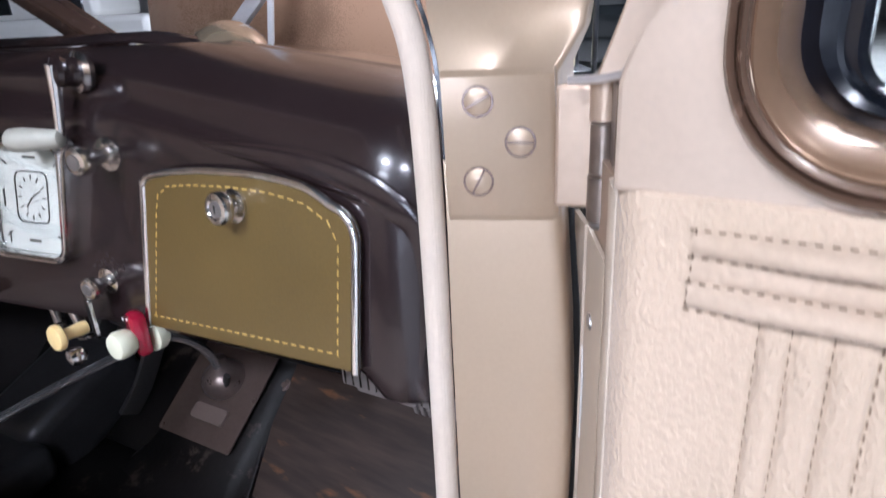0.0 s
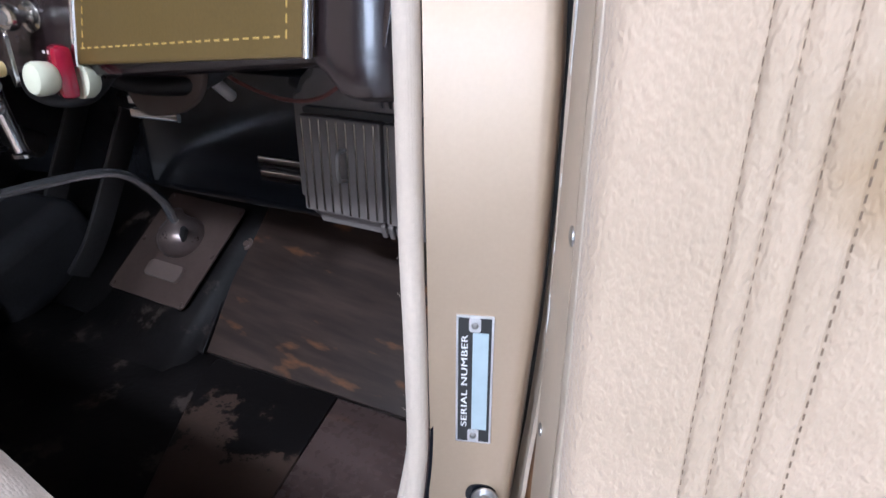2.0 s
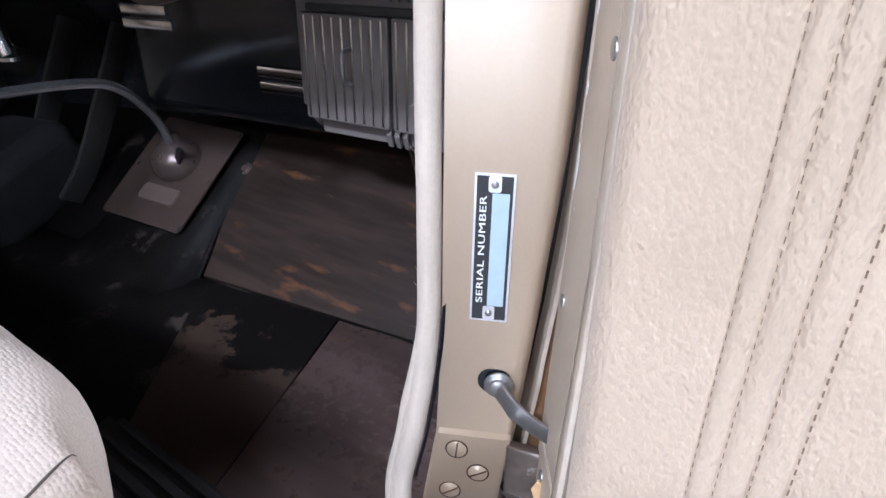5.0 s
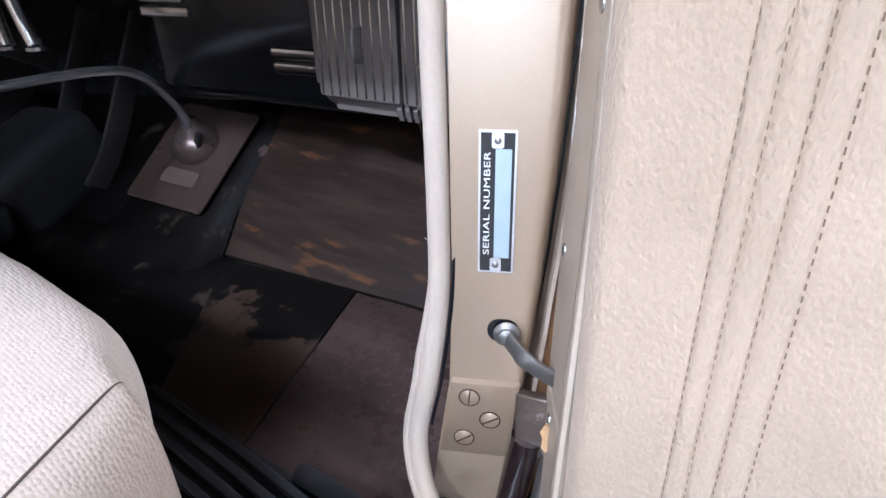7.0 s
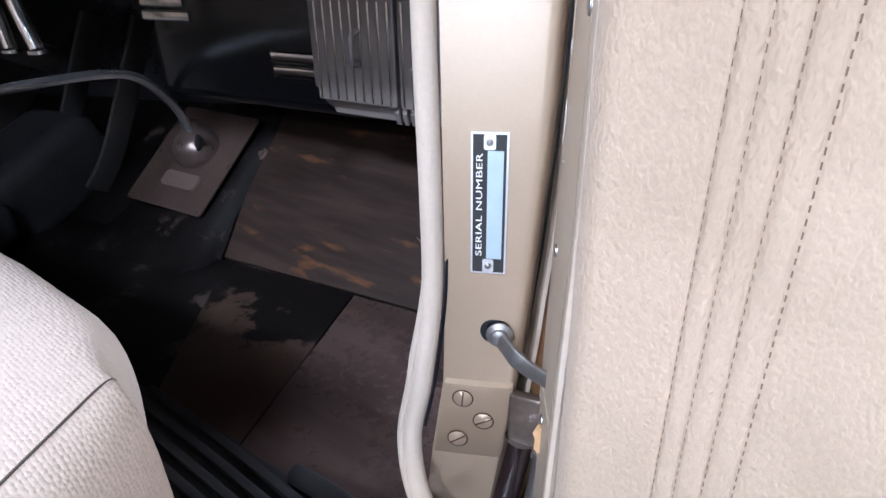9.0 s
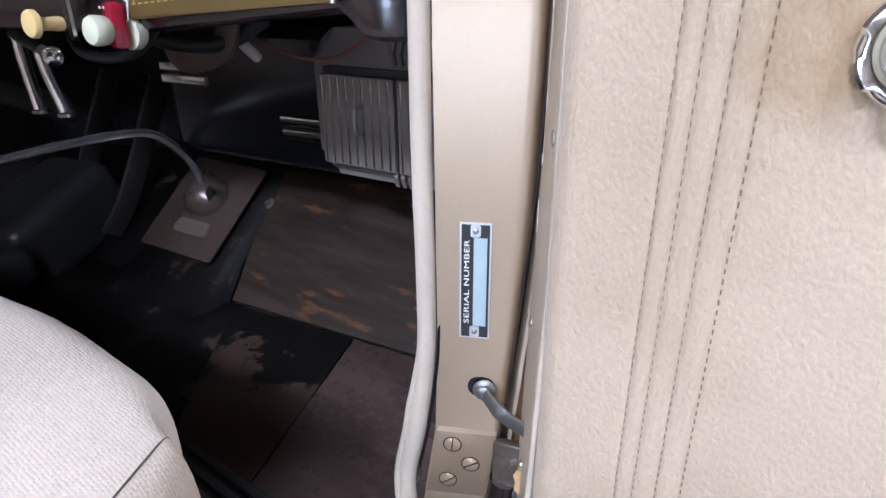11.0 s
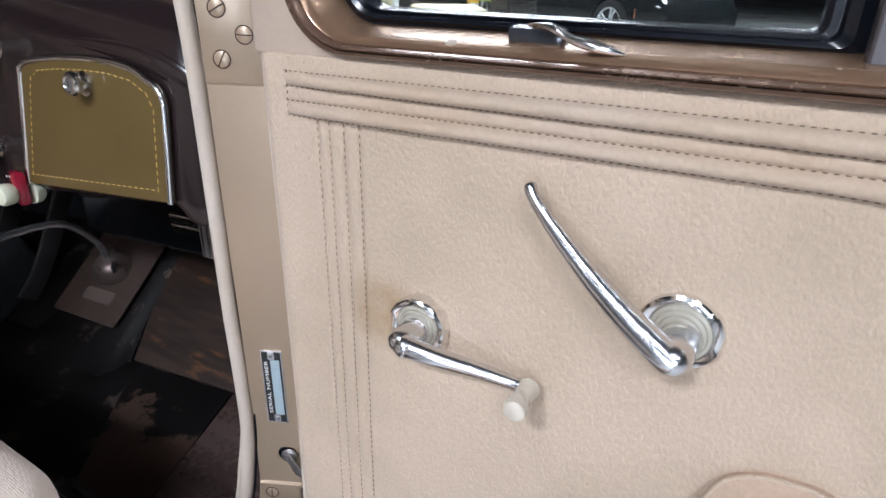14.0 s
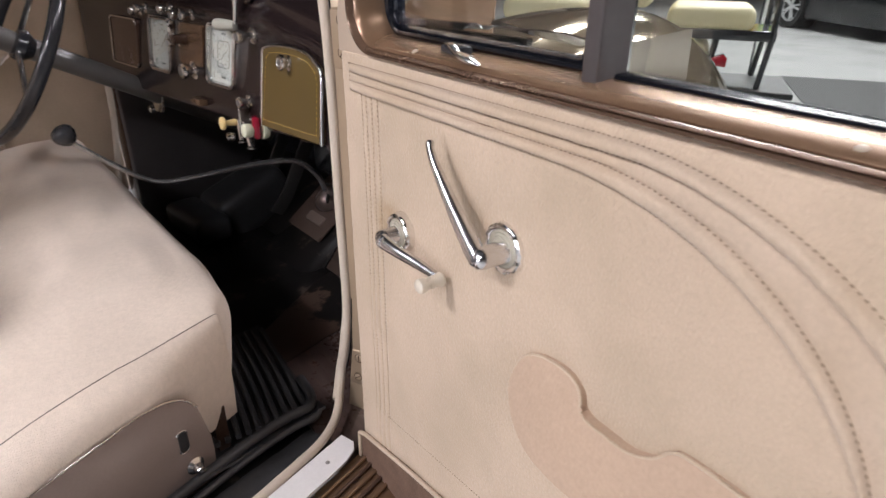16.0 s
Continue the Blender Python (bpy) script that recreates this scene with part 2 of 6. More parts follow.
RODSTEEL = material("worn_bright_steel", (0.56, 0.56, 0.57), rough=0.22, metal=0.85, vary=0.12, scale=40, bump=0.05)
ALU = material("brushed_aluminium", (0.72, 0.72, 0.73), rough=0.34, metal=0.85, vary=0.08, scale=18, bump=0.06)
BLACK = material("black_enamel", (0.028, 0.030, 0.035), rough=0.22, vary=0.25, coat=0.4)
RUBBER = material("black_rubber", (0.016, 0.016, 0.017), rough=0.5, vary=0.25, scale=20, bump=0.15, spec=0.35)
DOMEPAINT = material("glossy_brown_dome", (0.21, 0.165, 0.15), rough=0.3, metal=0.6, vary=0.15, scale=40, coat=0.3, bump=0.05)
CONEBONE = material("grey_bone_plastic", (0.40, 0.37, 0.30), rough=0.22, vary=0.12, scale=60, coat=0.4)
FELT = material("black_glazing_rubber", (0.005, 0.006, 0.009), rough=0.2, vary=0.2, spec=0.5)
SILLALU = material("scuffed_sill_aluminium", (0.84, 0.83, 0.84), rough=0.4, metal=0.1, vary=0.06, scale=14, bump=0.05)
GREYPAINT = material("grey_brown_crackle", (0.175, 0.155, 0.145), rough=0.5, metal=0.2, vary=0.1, scale=30, bump=0.2)
PLATEBROWN = material("brown_painted_steel", (0.105, 0.074, 0.062), rough=0.42, metal=0.3, vary=0.15, scale=25, bump=0.1)
TAR = material("blackened_floor", (0.007, 0.006, 0.006), rough=0.45, vary=0.5, scale=17, fine=120, second=(0.052, 0.040, 0.034), patch=0.565, soft=0.06, bump=0.4, spec=0.3)
MATRUBBER = material("dusty_mat_rubber", (0.030, 0.030, 0.032), rough=0.38, vary=0.35, scale=14, fine=220, second=(0.055, 0.052, 0.050), patch=0.60, soft=0.2, bump=0.2)
SPILT = material("brown_floor_paint", (0.058, 0.038, 0.029), rough=0.34, vary=0.16, scale=9, fine=160, bump=0.12)
TOEWOOD = wooden("dark_toe_board_wood", (0.021, 0.0135, 0.0105), (0.050, 0.0325, 0.0255), worn=(0.17, 0.075, 0.028), wear=0.60)
FLOORPAN = spilled(SPILT, (0.007, 0.006, 0.006))
FLOORWOOD = wooden("dark_floor_board_wood", (0.055, 0.036, 0.032), (0.098, 0.067, 0.060), worn=(0.12, 0.070, 0.052), wear=0.62, gloss=0.28)
CARPET = material("brown_carpet", (0.15, 0.095, 0.068), rough=0.95, vary=0.25, scale=30, fine=700, bump=0.6, spec=0.2)
IVORY = material("aged_ivory_plastic", (0.76, 0.58, 0.26), rough=0.3, vary=0.1, coat=0.3)
WHITE = material("white_plastic", (0.72, 0.73, 0.56), rough=0.35, vary=0.05, coat=0.2)
BONE = material("bone_plastic", (0.62, 0.56, 0.46), rough=0.3, vary=0.12, scale=40, coat=0.3)
GREYKNOB = material("grey_green_plastic", (0.42, 0.42, 0.36), rough=0.3, vary=0.1, coat=0.3)
RED = material("dark_red_plastic", (0.30, 0.008, 0.03), rough=0.25, vary=0.1, coat=0.4)
DIAL = material("silvered_dial", (0.46, 0.455, 0.425), rough=0.45, metal=0.0, vary=0.08, scale=40)
# Black for print and enamel, and for painted shade in slits and gaps.
INKSHADE = material("black_ink_and_gap_shade", (0.02, 0.02, 0.02), rough=0.5, vary=0.1)
BLANK = material("pale_blue_plate", (0.44, 0.54, 0.585), rough=0.4, metal=0.3, vary=0.06, scale=60)
LETTER = material("white_lettering", (0.82, 0.82, 0.80), rough=0.5, vary=0.04)
CONCRETE = material("polished_concrete", (0.42, 0.42, 0.41), rough=0.22, vary=0.14, scale=0.9, fine=14, second=(0.36, 0.36, 0.35), patch=0.6)
WALLPAINT = material("white_wall_paint", (0.78, 0.76, 0.72), rough=0.7, vary=0.03, scale=0.7)
GREYWALL = material("grey_wall_paint", (0.22, 0.22, 0.22), rough=0.7, vary=0.04, scale=0.7)
DARKWALL = material("charcoal_drape", (0.035, 0.034, 0.036), rough=0.9, vary=0.2, scale=0.9)
RAWWOOD = material("raw_brown_wood", (0.26, 0.135, 0.055), rough=0.6, vary=0.25, scale=30, bump=0.2)
HEATERBLACK = material("gloss_black_heater_enamel", (0.010, 0.011, 0.014), rough=0.2, vary=0.2, coat=0.15)
SEATPLATE = material("mauve_tan_seat_paint", (0.30, 0.235, 0.205), rough=0.36, metal=0.25, vary=0.08, scale=11, fine=300, coat=0.2, bump=0.04)
SATINCHROME = material("satin_handle_chrome", (0.70, 0.70, 0.71), rough=0.22, metal=1.0, vary=0.10, scale=60, fine=500, rvary=0.08, bump=0.04)
GREASY = material("greasy_hinge_steel", (0.22, 0.18, 0.15), rough=0.35, metal=0.8, vary=0.25, scale=60, second=(0.55, 0.52, 0.50), patch=0.62, bump=0.2)
DARKCEIL = material("dark_ceiling", (0.02, 0.02, 0.022), rough=0.9, vary=0.2, scale=0.7)
CARBLACK = material("black_car_paint", (0.010, 0.012, 0.013), rough=0.14, vary=0.1, coat=0.1, spec=0.4)
CARWHITE = material("white_car_paint", (0.80, 0.80, 0.77), rough=0.15, vary=0.02, coat=0.8)
TYRE = material("tyre_rubber", (0.018, 0.018, 0.018), rough=0.7, vary=0.2, bump=0.2)
CREAMVINYL = material("cream_vinyl", (0.74, 0.67, 0.42), rough=0.45, vary=0.06, scale=14, bump=0.1)
REDLENS = material("red_lens", (0.45, 0.012, 0.025), rough=0.1, vary=0.1, coat=0.8)
YELLOW = material("yellow_card", (0.85, 0.55, 0.02), rough=0.6, vary=0.05)
LIME = material("lime_card", (0.55, 0.80, 0.05), rough=0.6, vary=0.05)
DARKGLASS = material("dark_car_glass", (0.012, 0.014, 0.016), rough=0.04, vary=0.1, coat=0.6)
CARDBOARD = material("raw_plywood", (0.62, 0.40, 0.20), rough=0.8, vary=0.2, scale=60)
GLASS = clear_glass("door_glass", (0.80, 0.86, 0.82))
DIALGLASS = clear_glass("dial_glass")
LAMPGLOW = glowing("lamp_panel", (1.0, 0.95, 0.88), 14.0)
DAYGLOW = glowing("bright_daylight", (0.97, 0.98, 1.0), 12.0)
CHARCOAL = material("charcoal_panel_board", (0.080, 0.073, 0.074), rough=0.45, vary=0.15, scale=9, bump=0.1)


# ---- mesh helpers ----
def part(name, bm, mat, parent=None, label="", smooth=False):
    """One mesh object from a bmesh, under its thing or part."""
    bmesh.ops.recalc_face_normals(bm, faces=bm.faces)
    me = bpy.data.meshes.new(name)
    bm.to_mesh(me)
    bm.free()
    me.materials.append(mat)
    if smooth:
        me.polygons.foreach_set("use_smooth", [True] * len(me.polygons))
        me.set_sharp_from_angle(angle=radians(38))
        area = [f.area for f in me.polygons]
        large = [k for k, a in enumerate(area) if a > 0.12 * max(area)]
        if len(large) <= 8 and len(area) > 20:
            for k in large:
                me.polygons[k].use_smooth = False
    ob = new(name, me)
    ob.parent = parent
    if label:
        ob["label"] = label
    return ob


def thing(name, label, category, at=(0, 0, 0), group="", kind=""):
    ob = new(name)
    ob.empty_display_size = 0.05
    ob.location = at
    return tagged(ob, label, category, group, kind)


def local(parent_ob, bm):
    """Shifts a bmesh written in room coordinates into those of its parent thing."""
    top = parent_ob
    shift = Vector((0, 0, 0))
    while top is not None:
        shift += Vector(top.location)
        top = top.parent
    bmesh.ops.translate(bm, verts=bm.verts, vec=-shift)
    return bm


def add(name, bm, mat, parent, label="", smooth=True):
    return part(name, local(parent, bm), mat, parent, label, smooth)


def structure(name, bm, mat, label, category, smooth=False):
    return tagged(part(name, bm, mat, None, "", smooth), label, category, "", "structure")


def box(bm, centre, size, turn=None, bevel=0.0, segments=2):
    made = bmesh.ops.create_cube(bm, size=1.0)["verts"]
    bmesh.ops.scale(bm, verts=made, vec=size)
    if bevel:
        edges = list({e for v in made for e in v.link_edges})
        made = list({v for f in bmesh.ops.bevel(bm, geom=edges, offset=bevel, segments=segments, profile=0.5, affect="EDGES")["faces"] for v in f.verts} | {v for v in made if v.is_valid})
    if turn is not None:
        bmesh.ops.rotate(bm, verts=made, cent=(0, 0, 0), matrix=turn)
    bmesh.ops.translate(bm, verts=made, vec=centre)
    return made


def boxed(centre, size, turn=None, bevel=0.0, segments=2):
    bm = bmesh.new()
    box(bm, centre, size, turn, bevel, segments)
    return bm


def turn_z(deg):
    return Matrix.Rotation(radians(deg), 3, "Z")


def frame_of(direction, up=(0, 0, 1)):
    """Columns: side, up', direction."""
    d = Vector(direction).normalized()
    s = Vector(up).cross(d)
    if s.length < 1e-4:
        s = Vector((1, 0, 0))
    s.normalize()
    return s, d.cross(s).normalized(), d


def sweep(points, outline, closed_outline=True, scales=None, up=(0, 0, 1), caps=True):
    """A bmesh of an outline (side, up pairs) carried along points."""
    bm = bmesh.new()
    pts = [Vector(p) for p in points]
    rings = []
    for i, p in enumerate(pts):
        d = (pts[min(i + 1, len(pts) - 1)] - pts[max(i - 1, 0)])
        s, u, _ = frame_of(d, up)
        k = scales[i] if scales else 1.0
        rings.append([bm.verts.new(p + s * a * k + u * b * k) for a, b in outline])
    n = len(outline)
    for r0, r1 in zip(rings, rings[1:]):
        for j in range(n if closed_outline else n - 1):
            bm.faces.new((r0[j], r0[(j + 1) % n], r1[(j + 1) % n], r1[j]))
    if caps and closed_outline:
        bm.faces.new(rings[0][::-1])
        bm.faces.new(rings[-1])
    return bm


def circle(r, n=14, rx=None):
    return [((rx or r) * math.cos(2 * math.pi * k / n), r * math.sin(2 * math.pi * k / n)) for k in range(n)]


def smooth_line(points, steps=8):
    """Catmull-Rom through the points."""
    p = [Vector(q) for q in points]
    p = [2 * p[0] - p[1]] + p + [2 * p[-1] - p[-2]]
    out = []
    for i in range(1, len(p) - 2):
        for k in range(steps):
            t = k / steps
            out.append(0.5 * (2 * p[i] + (p[i + 1] - p[i - 1]) * t + (2 * p[i - 1] - 5 * p[i] + 4 * p[i + 1] - p[i + 2]) * t * t
                              + (3 * p[i] - p[i - 1] - 3 * p[i + 1] + p[i + 2]) * t ** 3))
    return out + [p[-2]]


def tube(points, r, n=12, scales=None, up=(0, 0, 1)):
    return sweep(points, circle(r, n), True, scales, up)


def lathe(at, axis, profile, n=28, squash=1.0, up=(0, 0, 1)):
    """A turned piece: profile of (distance along the axis, radius)."""
    bm = bmesh.new()
    s, u, d = frame_of(axis, up)
    rings = []
    for h, r in profile:
        rings.append([bm.verts.new(Vector(at) + d * h + (s * math.cos(2 * math.pi * k / n) + u * math.sin(2 * math.pi * k / n) * squash) * max(r, 1e-5)) for k in range(n)])
    for r0, r1 in zip(rings, rings[1:]):
        for j in range(n):
            bm.faces.new((r0[j], r0[(j + 1) % n], r1[(j + 1) % n], r1[j]))
    bm.faces.new(rings[0][::-1])
    bm.faces.new(rings[-1])
    bmesh.ops.remove_doubles(bm, verts=bm.verts, dist=1e-5)
    return bm


def slab(outline, depth, origin, sx, sy, bevel=0.0):
    """A plate: outline of (a, b) in the plane of sx, sy at origin, thick by depth along sx x sy, back from the face."""
    bm = bmesh.new()
    sx, sy = Vector(sx), Vector(sy)
    n = sx.cross(sy).normalized()
    o = Vector(origin)
    top = [bm.verts.new(o + sx * a + sy * b) for a, b in outline]
    low = [bm.verts.new(o + sx * a + sy * b - n * depth) for a, b in outline]
    face = bm.faces.new(top)
    bm.faces.new(low[::-1])
    k = len(outline)
    for j in range(k):
        bm.faces.new((top[j], low[j], low[(j + 1) % k], top[(j + 1) % k]))
    if bevel:
        bmesh.ops.bevel(bm, geom=list(face.edges), offset=bevel, segments=2, profile=0.5, affect="EDGES")
    return bm


def rounded(w, h, r, n=5, cx=0.0, cy=0.0):
    """Outline of a rounded rectangle about (cx, cy); r one radius or four (tr, tl, bl, br)."""
    rr = r if isinstance(r, (tuple, list)) else (r,) * 4
    out = []
    for (sx, sy), start, q in zip(((1, 1), (-1, 1), (-1, -1), (1, -1)), (0, 90, 180, 270), rr):
        for k in range(n + 1):
            a = radians(start + 90 * k / n)
            out.append((cx + sx * (w / 2 - q) + q * math.cos(a), cy + sy * (h / 2 - q) + q * math.sin(a)))
    return out


def grid(nu, nv, point):
    """A sheet of nu x nv cells; point(i / nu, j / nv) gives a place."""
    bm = bmesh.new()
    v = [[bm.verts.new(point(i / nu, j / nv)) for j in range(nv + 1)] for i in range(nu + 1)]
    for i in range(nu):
        for j in range(nv):
            bm.faces.new((v[i][j], v[i + 1][j], v[i + 1][j + 1], v[i][j + 1]))
    return bm


def thicken(bm, by):
    bmesh.ops.recalc_face_normals(bm, faces=bm.faces)
    bmesh.ops.solidify(bm, geom=list(bm.faces), thickness=by)
    return bm


def dashes(lines, length, gap, width, height, lift):
    """Sewing stitches along polylines of (place, outward) as one bmesh."""
    bm = bmesh.new()
    for pts, outward in lines:
        pts = [Vector(p) for p in pts]
        n = Vector(outward).normalized()
        run, target = 0.0, 0.0
        for a, b in zip(pts, pts[1:]):
            seg = (b - a).length
            if seg < 1e-6:
                continue
            d = (b - a) / seg
            while target < run + seg:
                c = a + d * (target - run) + n * lift
                s = d.cross(n).normalized()
                q = [c + d * (length / 2 * i) + s * (width / 2 * j) for i, j in ((-1, -1), (1, -1), (1, 1), (-1, 1))]
                lo = [bm.verts.new(p) for p in q]
                hi = [bm.verts.new(p * 0.5 + (c + (p - c) * 0.6) * 0.5 + n * height) for p in q]
                bm.faces.new(hi)
                for k in range(4):
                    bm.faces.new((lo[k], lo[(k + 1) % 4], hi[(k + 1) % 4], hi[k]))
                target += length + gap
            run += seg
    return bm


def along(z, table):
    for (z0, v0), (z1, v1) in zip(table, table[1:]):
        if z <= z1:
            return v0 + (v1 - v0) * max(0.0, (z - z0) / (z1 - z0))
    return table[-1][1]


def slotted_screw(at, outward, r, angle, parent, mat=TAN, name="screw", up=(0, 0, 1)):
    """A flush slotted head: whole domed head, dark ring and bar painting the groove's and slot's shade."""
    s, u, d = frame_of(outward, up)
    o = Vector(at)
    head = add(name, lathe(o, d, [(-0.002, r * 0.98), (0.0006, r * 0.98), (0.0012, r * 0.86), (0.0014, 0)], 24), mat, parent)
    add("rim", lathe(o, d, [(0.0002, r * 1.14), (0.0005, r * 1.14), (0.0005, r * 0.99), (0.0002, r * 0.99)], 24), BEAD, head)
    bm = bmesh.new()
    turn = Matrix((s, u, d)).transposed() @ Matrix.Rotation(radians(angle), 3, "Z")
    box(bm, o + d * 0.0012, (r * 1.9, r * 0.16, 0.0012), turn)
    add("slot", bm, BEAD, head, smooth=False)
    return head


# ---- the hall ----
bm = grid(8, 8, lambda u, v: (-32 + 64 * u, -26 + 64 * v, GROUND))
structure("ground", thicken(bm, 0.2), CONCRETE, "polished grey concrete showroom floor", "floor")
for name, c, s in (("wall_north", (0, 30.1, 3.1), (60, 0.2, 6)), 
                   ("wall_west", (-30.1, 6, 3.1), (0.2, 48.4, 6)), ("wall_east", (30.1, 6, 3.1), (0.2, 48.4, 6))):
    dark = name == "wall_north"
    structure(name, boxed(c, s), DARKWALL if dark else WALLPAINT, "dark draped showroom wall" if dark else "plain white showroom wall", "wall")
bm = bmesh.new()
wx0, wx1, wz0, wz1 = DAY[0] - DAY[3] / 2, DAY[0] + DAY[3] / 2, DAY[2] - DAY[4] / 2, DAY[2] + DAY[4] / 2
for x0, x1, z0, z1 in ((-30, wx0, 0.1, 6.1), (wx1, 30, 0.1, 6.1), (wx0, wx1, 0.1, wz0), (wx0, wx1, wz1, 6.1)):
    box(bm, ((x0 + x1) / 2, -18.1, (z0 + z1) / 2), (x1 - x0, 0.2, z1 - z0))
structure("wall_south", bm, GREYWALL, "plain grey showroom wall with a shop window", "wall")
shop = thing("window_1", "wide bright shop window with a dark frame", "window", (DAY[0], -18.1, wz0), "", "structure")
for k in range(5):
    add("mullion", boxed((wx0 + 0.03 + (DAY[3] - 0.06) * k / 4, -18.08, DAY[2]), (0.06, 0.10, DAY[4]), bevel=0.006), BLACK, shop)
for z in (wz0 + 0.03, wz1 - 0.03):
    add("rail", boxed((DAY[0], -18.08, z), (DAY[3] - 0.13, 0.09, 0.06), bevel=0.006), BLACK, shop)
structure("backdrop", boxed((DAY[0], -18.9, DAY[2]), (DAY[3] + 1.5, 0.05, DAY[4] + 1.0)), DAYGLOW, "plain bright daylight outside the shop window", "backdrop")
structure("ceiling", boxed((0, 6, 6.3), (60.4, 48.6, 0.2)), DARKCEIL, "dark painted showroom ceiling", "ceiling")


def ceiling_lamp(x, y, z, w, h):
    t = thing("ceiling_lamp", "white bar lamp hanging under the dark ceiling", "lamp", (x, y, z), "hall lamps")
    add("housing", boxed((x, y, z + 0.09), (w + 0.08, h + 0.08, 0.08), bevel=0.02), ALU, t, smooth=False)
    add("diffuser", boxed((x, y, z + 0.035), (w, h, 0.02)), LAMPGLOW, t, smooth=False)
    for side in (-1, 1):
        add("hanger", tube([(x + side * w * 0.35, y, z + 0.12), (x + side * w * 0.35, y, 6.2)], 0.008, 6), STEEL, t)
    return t


for lx, ly, lz, lw, lh, power in LAMPS:
    for k in (-1, 0, 1):
        ceiling_lamp(lx + k * lw * 0.36, ly, lz + 0.05, lw * 0.08, lh)

# ---- the car's shell round the cabin ----
FWD, SIDE = Vector((-0.19, 0.98, 0)), Vector((0.98, 0.19, 0))

# front door pillar: face from the windlace to the door gap, slightly leaning
PILLAR = [(0.40, -0.150, -0.101), (0.55, -0.134, -0.0875), (0.62, -0.125, -0.0810), (0.70, -0.1225, -0.0746), (0.74, -0.1228, -0.0721), (0.78, -0.123, -0.0690), (0.82, -0.123, -0.0667),
          (0.90, -0.1235, -0.0646), (0.94, -0.1235, -0.0643), (1.00, -0.1235, -0.0665), (1.07, -0.123, -0.0715), (1.14, -0.124, -0.0745), (1.18, -0.130, -0.075), (1.30, -0.150, -0.078), (1.62, -0.175, -0.095)]


def pillar_y(x):
    return 0.303 + (x + 0.10) * 0.466


def pillar_edge(z):
    for (z0, l0, r0), (z1, l1, r1) in zip(PILLAR, PILLAR[1:]):
        if z <= z1:
            k = (z - z0) / (z1 - z0)
            return l0 + (l1 - l0) * k, r0 + (r1 - r0) * k
    return PILLAR[-1][1:]


def pillar_ring(z):
    l, r = pillar_edge(z)
    w = r - l
    pts = [(l - 0.004, pillar_y(l) + 0.07), (l - 0.002, pillar_y(l) + 0.004), (l, pillar_y(l))]
    pts += [(l + w * k, pillar_y(l + w * k)) for k in (0.2, 0.4, 0.6, 0.8, 0.9)]
    yr = pillar_y(r)
    pts += [(r - 0.0020, pillar_y(r - 0.002)), (r - 0.0006, yr + 0.0004), (r + 0.0004, yr + 0.0022), (r + 0.0004, yr + 0.0050), (r - 0.0012, yr + 0.0110), (r - 0.0055, yr + 0.0230), (r - 0.0120, yr + 0.0400), (r - 0.0160, yr + 0.0640)]
    up = max(0.0, min(1.0, (z - 1.143) / 0.02))   # above the hinge the windscreen post turns outward and leans back
    return [(x, y + 0.10 * max(0.0, z - 1.143) + 0.75 * up * max(0.0, x - l), z) for x, y in pts]


bm = bmesh.new()
zs = [0.40 + 0.02 * k for k in range(62)]
rows = [[bm.verts.new(p) for p in pillar_ring(z)] for z in zs]
for a, b in zip(rows, rows[1:]):
    for j in range(len(a) - 1):
        bm.faces.new((a[j], a[j + 1], b[j + 1], b[j]))
    bm.faces.new((a[-1], a[0], b[0], b[-1]))
bm.faces.new(rows[0][::-1])
bm.faces.new(rows[-1])
pillar = tagged(part("door_pillar", bm, TAN, None, "", True), "tan metallic painted steel front door pillar", "pillar", "", "structure")

PN = Vector((0.422, -0.906, 0))
PX = Vector((0.906, 0.422, 0))


def on_pillar(x, z, lift=0.0):
    return Vector((x, pillar_y(x), z)) + PN * lift


